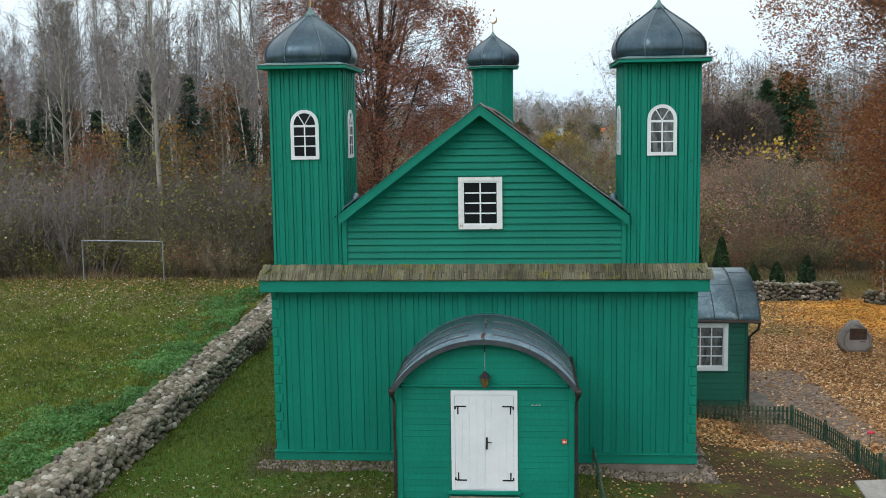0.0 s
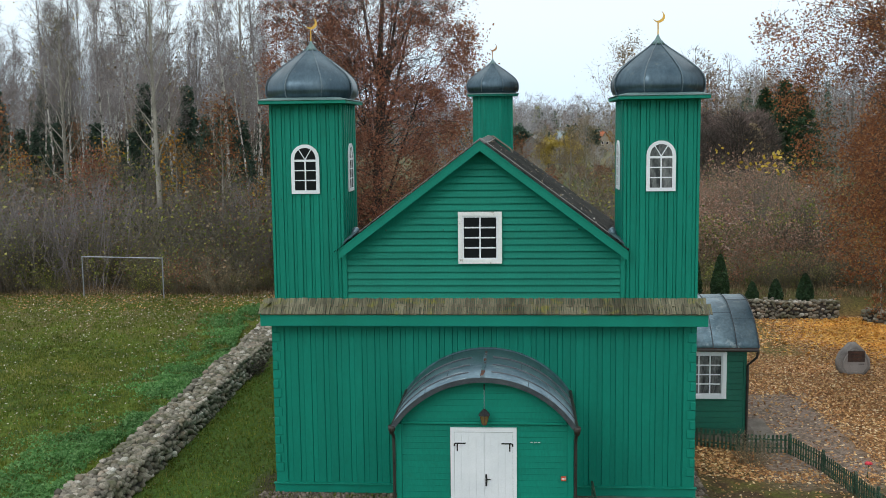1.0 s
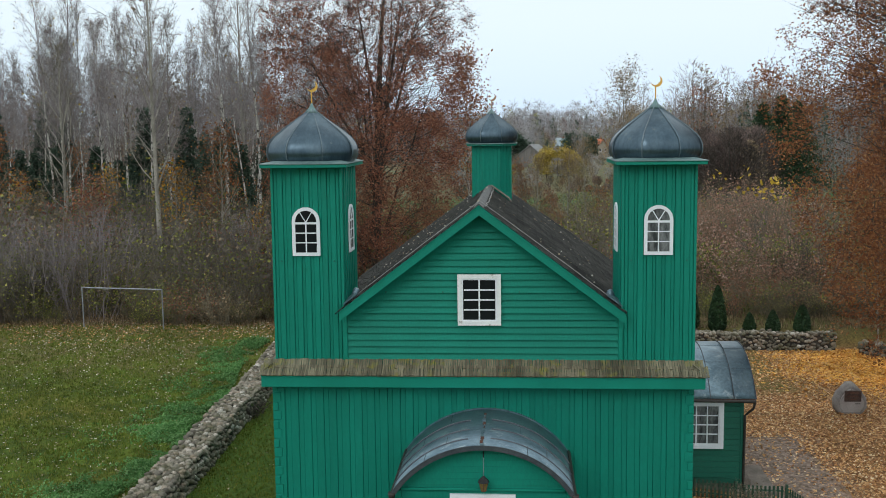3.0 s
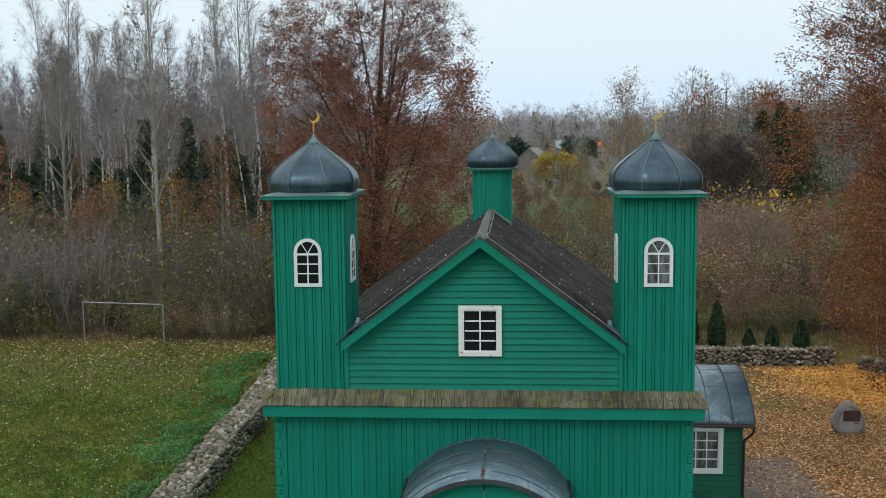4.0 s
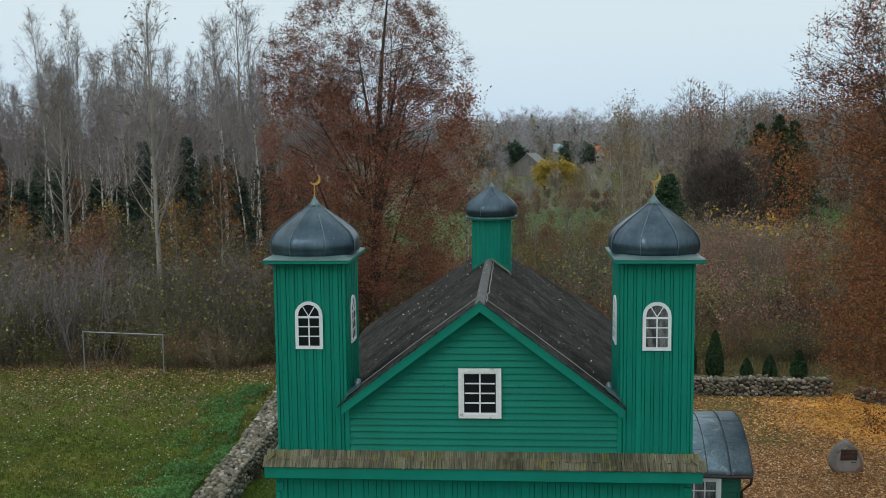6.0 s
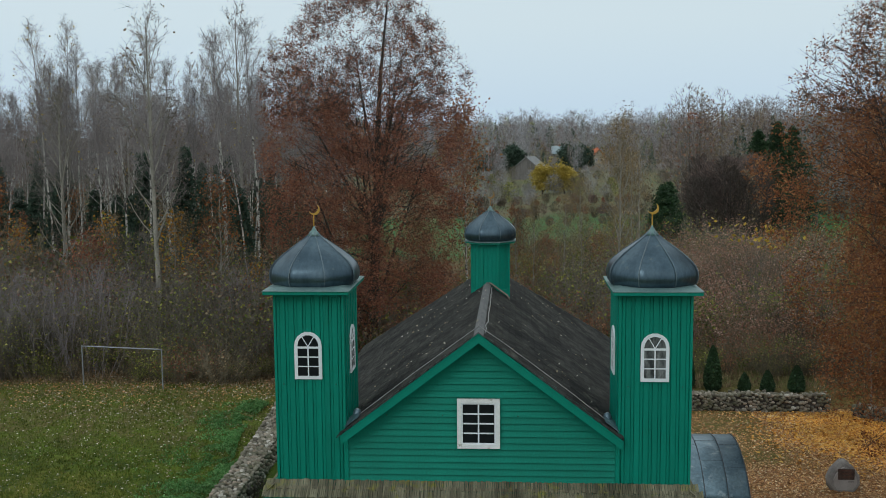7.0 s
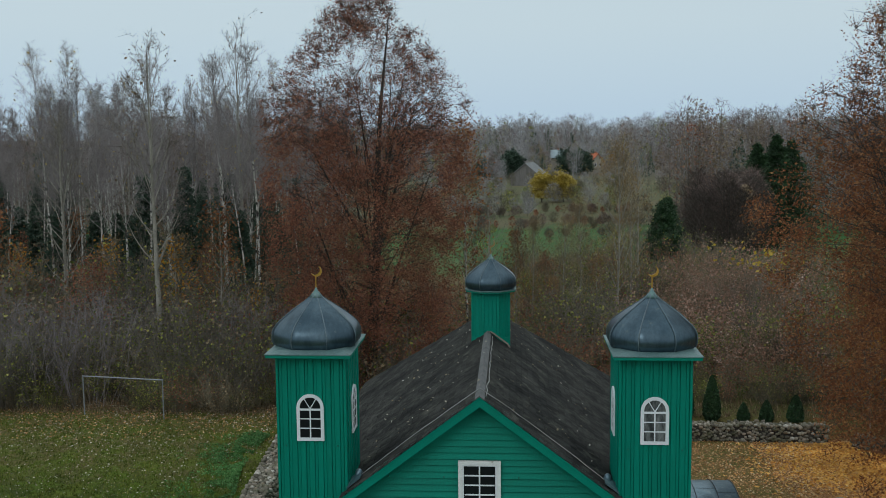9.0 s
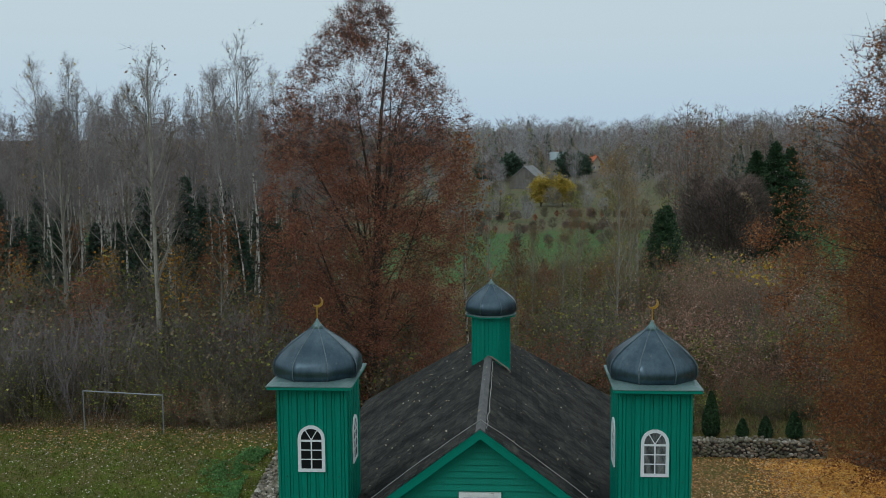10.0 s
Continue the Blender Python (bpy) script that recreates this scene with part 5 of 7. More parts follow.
def small_things():
    s = tagged(empty("wall_sign", (1.84, PY - 0.005, 1.275)), "small red enamel sign with white marks", "sign")
    part("plate", box(-0.055, 0.055, -0.012, 0.012, -0.05, 0.05, 0.004), SIGN_RED, s)
    for i, (a, c) in enumerate(((-0.04, -0.018), (-0.010, 0.012), (0.020, 0.040))):
        part("text_bar", box(a, c, -0.016, -0.0125, -0.018, 0.02), SIGN_WHITE, s)
    p = tagged(empty("paint_mark_plate", (1.25, PY + 0.008, 2.06)), "thin pale nameplate on the porch boards", "plate")
    part("plate", box(-0.13, 0.13, -0.01, 0.002, -0.012, 0.012), GREEN_FLAT, p)
    for a, c in ((-0.11, -0.05), (-0.03, 0.03), (0.05, 0.10)):
        part("text_bar", box(a, c, -0.013, -0.0105, -0.006, 0.006), SIGN_WHITE, p)
    r = tagged(empty("handrail", (2.62, -1.2, ground_z(2.62, -1.2))), "low green painted iron handrail", "handrail")
    part("top_rail", tube([(0.0, 1.0, 0.52), (0.0, -2.6, 0.56)], 0.028, 6), FENCE_GREEN, r)
    for y in (0.95, -0.3, -1.5, -2.55):
        part("post", tube([(0, y, -0.1), (0, y, 0.54)], 0.022, 6), FENCE_GREEN, r)
    x, y = 8.86, -1.85
    t = tagged(empty("information_board", (x, y, ground_z(x, y))), "grey slanted information board with a white edge", "sign")
    for dx in (-0.45, 0.45):
        part("leg", box(dx - 0.05, dx + 0.05, -0.05, 0.05, -0.1, 0.46, 0.01), BOARD_GREY, t)
    bm = box(-0.62, 0.62, -0.42, 0.42, -0.02, 0.02, 0.006)
    bm.transform(pose(0, 0, 0.52, 18, 0, 8))
    pan = part("panel", bm, BOARD_GREY, t)
    bm = box(-0.62, 0.62, -0.445, -0.425, -0.08, 0.03, 0.004)
    bm.transform(pose(0, 0, 0.52, 18, 0, 8))
    part("white_edge", bm, SIGN_WHITE, pan, "white edge strip")
    for a, c in ((-0.5, -0.38), (-0.34, -0.2), (-0.14, 0.05)):
        bm = box(a, c, -0.450, -0.446, -0.04, 0.0)
        bm.transform(pose(0, 0, 0.52, 18, 0, 8))
        part("text_bar", bm, SIGN_BLUE, pan)
    x, y = 10.0, 2.95
    f = tagged(empty("red_flower", (x, y, ground_z(x, y))), "single red flower on a thin stem", "flower")
    part("stem", tube([(0, 0, -0.02), (0.02, 0, 0.38)], 0.008, 4), LEAF_GREEN, f)
    for k in range(6):
        a = k * math.pi / 3
        bm = lathe([(0.01, -0.02), (0.05, 0.01), (0.03, 0.05)], 6, (0, 0))
        bm.transform(pose(0.02 + 0.05 * math.cos(a), 0.05 * math.sin(a), 0.40, 30 * math.sin(a), 30 * math.cos(a), 0))
        part("petal", bm, RED_PETAL, f)


small_things()

# ---- trees and shrubs ----
class Wood:
    """Collects tubes and leaves as plain vertex and face lists, with a material slot for each face."""

    def __init__(self):
        self.v, self.f, self.s = [], [], []

    def tube(self, pts, r0, r1, sides, slot=0):
        n = len(pts)
        base = len(self.v)
        for i, p in enumerate(pts):
            d = pts[min(i + 1, n - 1)] - pts[max(i - 1, 0)]
            d = d / (np.linalg.norm(d) + 1e-9)
            a = np.cross(d, (0.31, 0.9, 0.3) if abs(d[2]) > 0.6 else (0, 0, 1.0))
            a = a / (np.linalg.norm(a) + 1e-9)
            c = np.cross(d, a)
            r = r0 + (r1 - r0) * i / (n - 1)
            for k in range(sides):
                t = 2 * math.pi * k / sides
                self.v.append(tuple(p + r * (math.cos(t) * a + math.sin(t) * c)))
        for i in range(n - 1):
            for k in range(sides):
                k2 = (k + 1) % sides
                self.f.append((base + i * sides + k, base + i * sides + k2, base + (i + 1) * sides + k2, base + (i + 1) * sides + k))
                self.s.append(slot)

    def leaves(self, centres, size, rng, slot=1, jitter=0.4, droop=0.0, three=False):
        """A folded quad for each centre."""
        n = len(centres)
        if not n:
            return
        c = np.asarray(centres)
        a = rng.normal(size=(n, 3))
        a[:, 2] = a[:, 2] * 0.7 - droop
        a /= np.linalg.norm(a, axis=1)[:, None]
        b = np.cross(a, rng.normal(size=(n, 3)))
        b /= np.linalg.norm(b, axis=1)[:, None] + 1e-9
        s = (size * rng.uniform(1 - jitter, 1 + jitter, n))[:, None]
        a, b = a * s * 0.62, b * s * 0.42
        k = len(self.v)
        if three:
            q = np.stack((c - a, c + b, c + a * 0.9 - b * 0.8), 1).reshape(-1, 3)
            self.f.extend((k + 3 * i, k + 3 * i + 1, k + 3 * i + 2) for i in range(n))
        else:
            q = np.stack((c - a, c + b, c + a, c - b), 1).reshape(-1, 3)
            self.f.extend((k + 4 * i, k + 4 * i + 1, k + 4 * i + 2, k + 4 * i + 3) for i in range(n))
        self.v.extend(map(tuple, q.tolist()))
        self.s.extend([slot] * n)

    def blades(self, starts, ends, width, rng, slot=0):
        """A slender tapering blade for each fine twig."""
        a, c = np.asarray(starts), np.asarray(ends)
        n = len(a)
        if not n:
            return
        b = np.cross(c - a, rng.normal(size=(n, 3)))
        b *= (width * 0.5 / (np.linalg.norm(b, axis=1) + 1e-9))[:, None]
        q = np.stack((a - b, a + b, c), 1).reshape(-1, 3)
        k = len(self.v)
        self.v.extend(map(tuple, q.tolist()))
        self.f.extend((k + 3 * i, k + 3 * i + 1, k + 3 * i + 2) for i in range(n))
        self.s.extend([slot] * n)

    def mesh(self, name, mats):
        return mesh_from(name, self.v, self.f, mats, self.s)


def wander(p, d, length, segs, bend, lift, rng):
    """A gently bending line of points."""
    pts = [np.array(p, float)]
    d = np.array(d, float)
    d /= np.linalg.norm(d)
    for i in range(segs):
        d = d + rng.normal(size=3) * bend
        d[2] += lift / segs
        d /= np.linalg.norm(d)
        pts.append(pts[-1] + d * (length / segs))
    return pts


def make_tree(name, label, seed, height, r, crown_from, reach, n_limbs, bark, twig, leaf=None, leaves=0, leaf_size=0.12, angle=55, twigs=6, twiglets=3, lift=0.35, leaf_from=0.0, stems=1, spread_leaf=0.35, twig_r=0.010, droop=0.0, lean=0.0, limb_r=0.42, dark_limbs=False):
    """A tree with a tapered trunk, limbs, twigs and, where it still has them, leaves.
    reach(h) is the crown's half width at the relative height h."""
    rng = np.random.default_rng(seed)
    tr, cr = Wood(), Wood()
    spots, b0, b1, c0, c1 = [], [], [], [], []
    for st in range(stems):
        d0 = np.array([rng.normal() * 0.025 + lean, rng.normal() * 0.025, 1.0])
        if stems > 1:
            a = 2 * math.pi * st / stems
            d0 += np.array([math.cos(a), math.sin(a), 0]) * 0.16
        hh = height * (1 if st == 0 else rng.uniform(0.8, 0.97))
        trunk = wander((0.12 * rng.normal() * (stems > 1), 0.12 * rng.normal() * (stems > 1), -0.15), d0, hh, 14, 0.022, 0.3, rng)
        flare = [trunk[0], trunk[0] + (trunk[1] - trunk[0]) * 0.25]
        rs = r if stems == 1 else r * 0.75
        tr.tube(flare, rs * 1.35, rs * 1.02, 8)
        if dark_limbs:
            tr.tube(flare[1:] + trunk[1:10], rs, rs * 0.42, 7)
            cr.tube(trunk[9:], rs * 0.42, 0.010, 5)
        else:
            tr.tube(flare[1:] + trunk[1:], rs, 0.018, 8)
        for i in range(n_limbs // stems):
            h = crown_from + (0.985 - crown_from) * ((i + rng.random()) / (n_limbs // stems)) ** 0.9
            k = h * 14
            k0 = min(13, int(k))
            p = trunk[k0] + (trunk[k0 + 1] - trunk[k0]) * (k - k0)
            az = i * 2.39996 + rng.normal() * 0.4
            L = reach(h) * rng.uniform(0.75, 1.12)
            el = radians(90 - angle * (1.0 - 0.45 * h) + rng.normal() * 8)
            d = np.array([math.cos(az) * math.cos(el), math.sin(az) * math.cos(el), math.sin(el)])
            L = L / max(0.35, math.cos(el) + 0.15)
            rl = max(0.011, rs * (1 - h) * limb_r + 0.008)
            limb = wander(p, d, L, 6, 0.10, lift, rng)
            (cr if dark_limbs else tr).tube(limb, rl, 0.007, 4)
            for j in range(twigs):
                u = 0.25 + 0.75 * (j + rng.random()) / twigs
                m = u * 6
                m0 = min(5, int(m))
                q = limb[m0] + (limb[m0 + 1] - limb[m0]) * (m - m0)
                dl = limb[m0 + 1] - limb[m0]
                dl = dl / np.linalg.norm(dl)
                dt = dl + rng.normal(size=3) * 0.65
                tl = L * rng.uniform(0.22, 0.42) * (1.15 - 0.5 * u) + 0.25
                tw = wander(q, dt, tl, 3, 0.16, lift * 0.5 - droop, rng)
                b0 += tw[:-1]
                b1 += [q1 + (q1 - q0) * 0.35 for q0, q1 in zip(tw, tw[1:])]
                if h > leaf_from:
                    spots += tw[1:]
                for _ in range(twiglets):
                    m1 = rng.integers(0, 3)
                    s = tw[m1] + (tw[m1 + 1] - tw[m1]) * rng.random()
                    t2 = wander(s, dt + rng.normal(size=3) * 0.9, tl * rng.uniform(0.35, 0.7), 2, 0.2, -droop, rng)
                    c0.append(t2[0])
                    c1.append(t2[-1])
                    if h > leaf_from:
                        spots += t2[1:]
    cr.blades(b0, b1, twig_r * 2.6, rng)
    cr.blades(c0, c1, twig_r * 2.0, rng)
    if leaf and leaves and spots:
        sp = np.array(spots)
        idx = rng.integers(0, len(sp), leaves)
        cr.leaves(sp[idx] + rng.normal(size=(leaves, 3)) * spread_leaf, leaf_size, rng)
    ob = tagged(empty(name), label, "tree")
    link_mesh("trunk", tr.mesh("trunk", [bark]), ob)
    link_mesh("crown", cr.mesh("crown", [twig, leaf or twig]), ob)
    return ob


def make_spruce(name, label, seed, height, half, leaves, mat=None, size=0.3):
    rng = np.random.default_rng(seed)
    tr, cr = Wood(), Wood()
    tr.tube([np.array((0, 0, -0.1)), np.array((0.05, 0, height * 0.5)), np.array((0, 0, height))], height * 0.012, 0.02, 6)
    spots = []
    z = height * 0.05
    while z < height * 0.99:
        w = half * (1 - z / height) ** 0.85 + 0.1
        for k in range(7):
            a = rng.uniform(0, 6.283)
            L = w * rng.uniform(0.75, 1.12)
            tip = np.array((math.cos(a) * L, math.sin(a) * L, z - 0.18 * L))
            cr.tube([np.array((0, 0, z)), tip], 0.02, 0.008, 3)
            for u in np.linspace(0.2, 1.0, 5):
                spots.append(np.array((0, 0, z)) + (tip - (0, 0, z)) * u)
        z += height / 38
    sp = np.array(spots)
    cr.leaves(sp[rng.integers(0, len(sp), leaves)] + rng.normal(size=(leaves, 3)) * (0.16, 0.16, 0.13), size, rng, droop=0.3, three=True)
    ob = tagged(empty(name), label, "tree")
    link_mesh("trunk", tr.mesh("trunk", [BARK]), ob)
    link_mesh("crown", cr.mesh("crown", [TWIG_DARK, mat or NEEDLES]), ob)
    return ob


def make_shrub(name, label, seed, height, width, stems, twig, leaf=None, leaves=0, size=0.09, up=1.0, low=0.15):
    """Many thin arching stems from one foot, with side twigs."""
    rng = np.random.default_rng(seed)
    w = Wood()
    spots, b0, b1 = [], [], []
    for i in range(stems):
        a, q = rng.uniform(0, 6.283), math.sqrt(rng.random())
        foot = (math.cos(a) * q * width * 0.3, math.sin(a) * q * width * 0.3, -0.08)
        d = (math.cos(a) * q * width * 0.45, math.sin(a) * q * width * 0.45, height * up * rng.uniform(0.6, 1.0))
        st = wander(foot, d, height * rng.uniform(0.6, 1.08), 4, 0.13, 0.0, rng)
        w.tube(st, 0.016, 0.006, 3)
        for j in range(7):
            u = rng.integers(1, 4)
            p = st[u] + (st[u + 1] - st[u]) * rng.random()
            t = wander(p, (st[u + 1] - st[u]) * 2 + rng.normal(size=3) * 0.5, height * rng.uniform(0.12, 0.32), 2, 0.2, 0, rng)
            b0.append(t[0])
            b1.append(t[-1])
            for _ in range(2):
                b0.append(t[1])
                b1.append(t[1] + rng.normal(size=3) * height * 0.07)
            spots += t[1:]
        spots += st[2:]
    w.blades(b0, b1, 0.017, rng)
    if leaf and leaves:
        sp = np.array(spots)
        sp = sp[sp[:, 2] > height * low]
        w.leaves(sp[rng.integers(0, len(sp), leaves)] + rng.normal(size=(leaves, 3)) * 0.14, size, rng)
    me = w.mesh(name, [twig, leaf or twig])
    ob = new(name, me)
    return tagged(ob, label, "shrub")


def stand(ob, x, y, turn=0.0, scale=1.0, tall=1.0):
    """A copy of ob standing on the ground."""
    x, y = settle(x, y)
    m = pose(x, y, ground_z(x, y), 0, 0, turn)
    c = copy_thing(ob, m)
    c.scale = (scale, scale, scale * tall)
    return c


def first(ob, x, y, turn=0.0, scale=1.0, tall=1.0):
    x, y = settle(x, y)
    ob.matrix_basis = pose(x, y, ground_z(x, y), 0, 0, turn)
    ob.scale = (scale, scale, scale * tall)
    return ob


def make_broad_tree(name, label, seed, height, r, envelope, low, leaders, clumps, per, leaf_size, bark, leaf, thin_from=2.0, gap=-0.12, clump_r=0.42):
    """A big leafy tree: a trunk with steep leaders, limbs that reach out to the crown's envelope,
    and clumps of small leaves on fine twigs through the crown, with gaps. envelope(h): half width at relative height."""
    rng = np.random.default_rng(seed)
    tr, cr = Wood(), Wood()
    trunk = wander((0, 0, -0.2), (0.02, 0.01, 1), height * 0.93, 14, 0.025, 0.2, rng)
    tr.tube([trunk[0], trunk[0] + (trunk[1] - trunk[0]) * 0.3], r * 1.5, r * 1.02, 9)
    tr.tube([trunk[0] + (trunk[1] - trunk[0]) * 0.3] + trunk[1:], r, 0.02, 8)
    axes = [(trunk, r)]
    for i in range(leaders):
        k = rng.integers(1, 8)
        az = i * 2.4 + rng.normal() * 0.3
        el = radians(rng.uniform(58, 76))
        d = (math.cos(az) * math.cos(el), math.sin(az) * math.cos(el), math.sin(el))
        L = height * rng.uniform(0.42, 0.62) * (1 - k / 22)
        ld = wander(trunk[k], d, L, 14, 0.035, 0.35, rng)
        tr.tube(ld, r * rng.uniform(0.22, 0.36), 0.012, 6)
        axes.append((ld, r * 0.4))
    nodes = []
    for pts, rr in axes:
        for k in range(2, 14):
            for _ in range(4 if pts is trunk else 3):
                p = pts[k]
                h = p[2] / height
                az = rng.uniform(0, 6.283)
                el = radians(rng.uniform(8, 52))
                d = np.array((math.cos(az) * math.cos(el), math.sin(az) * math.cos(el), math.sin(el)))
                out = p[:2] / (np.linalg.norm(p[:2]) + 1e-6)
                if np.linalg.norm(p[:2]) > 0.8 and np.dot(d[:2], out) < -0.2:
                    d[:2] *= -1
                room = max(0.4, envelope(h + 0.05) - np.linalg.norm(p[:2]))
                lb = wander(p, d, room * rng.uniform(0.75, 1.15), 5, 0.12, 0.12, rng)
                tr.tube(lb, max(0.014, rr * 0.13 * (1.1 - k / 15)), 0.006, 4)
                nodes += lb[1:]
    nodes = np.array(nodes)
    starts, ends, cents = [], [], []
    while len(cents) < clumps:
        h = rng.uniform(low, 1.0)
        R = envelope(h)
        if rng.random() > (R / 7.0) ** 1.0:
            continue
        q = R * rng.random() ** 0.42
        a = rng.uniform(0, 6.283)
        c = np.array((q * math.cos(a), q * math.sin(a), h * height))
        if noise.noise(Vector(c * 0.36) + Vector((seed, 0, 0))) < gap or (h > thin_from and rng.random() < 0.1):
            continue
        c = c + rng.normal(size=3) * 0.15
        near = nodes[rng.integers(0, len(nodes), 40)]
        n = near[np.argmin(((near - c) ** 2).sum(1))]
        cents.append(c)
        starts.append(c + (n - c) * min(1.0, 0.65 / (np.linalg.norm(n - c) + 1e-6)))
        ends.append(c + (c - n) * 0.12)
    cents = np.array(cents)
    cr.blades(starts, ends, 0.02, rng)
    tw = np.concatenate((np.repeat(cents, 3, 0), np.repeat(cents[cents[:, 2] > thin_from * height * 0.95], 12, 0)))
    way = rng.normal(size=tw.shape) * (0.9, 0.9, 0.8) + (0, 0, 0.55)
    cr.blades(tw, tw + way * clump_r * 0.75, 0.019, rng)
    # leaves in flattish sprays that lean outward
    lf = np.repeat(cents, per, 0)
    off = rng.normal(size=lf.shape)
    off *= (clump_r * rng.random(len(lf)) ** 0.4 / (np.linalg.norm(off, axis=1) + 1e-9))[:, None]
    out = lf[:, :2] / (np.linalg.norm(lf[:, :2], axis=1)[:, None] + 0.5)
    off[:, 2] = off[:, 2] * 0.85 - 0.05 * (off[:, 0] * out[:, 0] + off[:, 1] * out[:, 1])
    lf = lf + off
    keep = rng.random(len(lf)) < np.where(lf[:, 2] > thin_from * height, 0.60, 1.0)
    cr.leaves(lf[keep], leaf_size, rng, three=True)
    ob = tagged(empty(name), label, "tree")
    link_mesh("trunk", tr.mesh("trunk", [bark]), ob)
    link_mesh("crown", cr.mesh("crown", [TWIG_DARK, leaf]), ob)
    return ob


# the tall reddish tree behind the mosque: dense low skirt, thin open top
def big_env(h):
    if h < 0.70:
        return 4.9 + 0.8 * min(1.0, h / 0.4)
    return 5.6 * max(0.005, 1 - (h - 0.70) / 0.305) ** 0.85 + 0.12


big = make_broad_tree("hornbeam_tree", "tall tree with withered rust-red leaves and open top", 21, 23.0, 0.38, big_env, 0.06, 14, 3300, 56, 0.086, BARK, LEAF_RUST, 0.64, -0.16, 0.50)
first(big, -7.5, 33.5)


def right_env(h):
    if h < 0.1:
        return 3.0
    if h < 0.5:
        return 4.6 + 3.2 * (h - 0.1) / 0.4
    return 7.8 * max(0.02, 1 - (h - 0.5) / 0.52) ** 0.85 + 0.3


rt = make_broad_tree("beech_tree", "large spreading tree with orange-brown autumn leaves", 34, 24.0, 0.45, right_env, 0.13, 12, 3100, 66, 0.082, BARK, LEAF_ORANGE, 0.62, -0.12, 0.55)
first(rt, 17.5, 11.5)
bt2 = make_broad_tree("beech_tree", "broad tree with dense orange-brown leaves", 35, 15.0, 0.28, lambda h: right_env(h) * 0.66, 0.06, 8, 1300, 60, 0.115, BARK, LEAF_ORANGE, 0.95, -0.1, 0.65)
first(bt2, 23.0, 29.5, 0, 0.95)

# bare birches and alders of the wood beside the field
def slim(k):
    return lambda h: k * (1 - h) ** 0.7 * min(1.0, 0.35 + h) + 0.35


birches = [make_tree("birch_tree", "slender bare birch with pale bark and fine twigs", 50 + i, 18.5 + 1.3 * (i % 3), 0.085 + 0.009 * i, 0.46, slim(3.2), 40, BARK_BIRCH, TWIG_BIRCH, LEAF_YELLOW if i == 2 else None, 60 if i == 2 else 0, 0.12, 50, 11, 8, 0.36, twig_r=0.0056, droop=0.14, limb_r=0.22, dark_limbs=True) for i in range(5)]
alders = [make_tree("alder_tree", "bare grey tree with rising limbs", 70 + i, 16 + 2 * i, 0.19, 0.28, slim(5.2), 32, BARK_GREY, TWIG_GREY, LEAF_BROWN if i else None, 130 if i else 0, 0.14, 52, 8, 5, 0.55, twig_r=0.010, limb_r=0.36) for i in range(3)]
maples = [make_tree("young_maple_tree", "young tree with thin rust-coloured leaves", 80 + i, 7 + 1.5 * i, 0.08, 0.14, lambda h: 3.0 * (1 - h) ** 0.8 + 0.3, 34, BARK_GREY, TWIG_BROWN, (LEAF_RUST, LEAF_BROWN, LEAF_ORANGE)[i], 1900, 0.105, 62, 7, 4, 0.35, spread_leaf=0.3) for i in range(3)]
spruces = [make_spruce("spruce_tree", "dark green spruce among bare birches", 90 + i, 11 + 3 * i, 2.5 + 0.3 * i, 7000, size=0.30) for i in range(2)]

rng = random.Random(77)
used = set()


def plant(kinds, spots, lo=0.85, hi=1.15, group="", grow=None):
    for i, (x, y) in enumerate(spots):
        ob = kinds[i % len(kinds)]
        s = rng.uniform(lo, hi) * (grow(y) if grow else 1.0)
        put = stand if ob.name in used else first
        used.add(ob.name)
        c = put(ob, x, y, rng.uniform(0, 360), s, rng.uniform(0.94, 1.06))
        if group:
            c["group"] = group


wood_spots = []
while len(wood_spots) < 160:
    y = 41 + 58 * rng.random() ** 1.35
    x = rng.uniform(-0.58 * y - 22, -0.16 * y - 3.5)
    if all((x - a) ** 2 + (y - c) ** 2 > 3.6 for a, c in wood_spots):
        wood_spots.append((x, y))
plant(birches, wood_spots[:126], 0.80, 0.96, "birch wood")
plant(alders, [(-27.9, 39.2), (-20.4, 35.0), (-19.2, 51.0)] + wood_spots[126:129], 0.9, 1.05, "bare alders")
plant(maples, wood_spots[129:143] + [(-17.0, 36.5), (-24.5, 35.0), (-14.2, 38.5), (-31, 36), (-12.4, 42), (-27, 44), (-20, 44), (-16, 47), (-23, 49), (-31, 48), (-18, 55), (-26, 54), (-35, 52), (-13.5, 50), (-29, 60), (-21, 61), (-39, 57), (-16, 60)], 0.55, 1.05, "understorey trees")
plant(spruces, wood_spots[143:] + [(-40, 52), (-34, 60), (-37, 48), (-30, 56), (-25, 64), (-43, 60), (-45, 50), (-22, 70), (-33, 50), (-28, 53), (-38, 56), (-31, 63), (-41, 47), (-47, 58), (-26, 58), (-35, 66), (-20, 62), (-36, 45), (-32, 46.5), (-29.5, 48), (-25.5, 47), (-23, 50), (-19, 49), (-39.5, 44), (-44, 46), (-16.5, 52), (-21.5, 54), (-27, 51), (-34, 53)], 0.6, 0.9, "spruces in the wood")

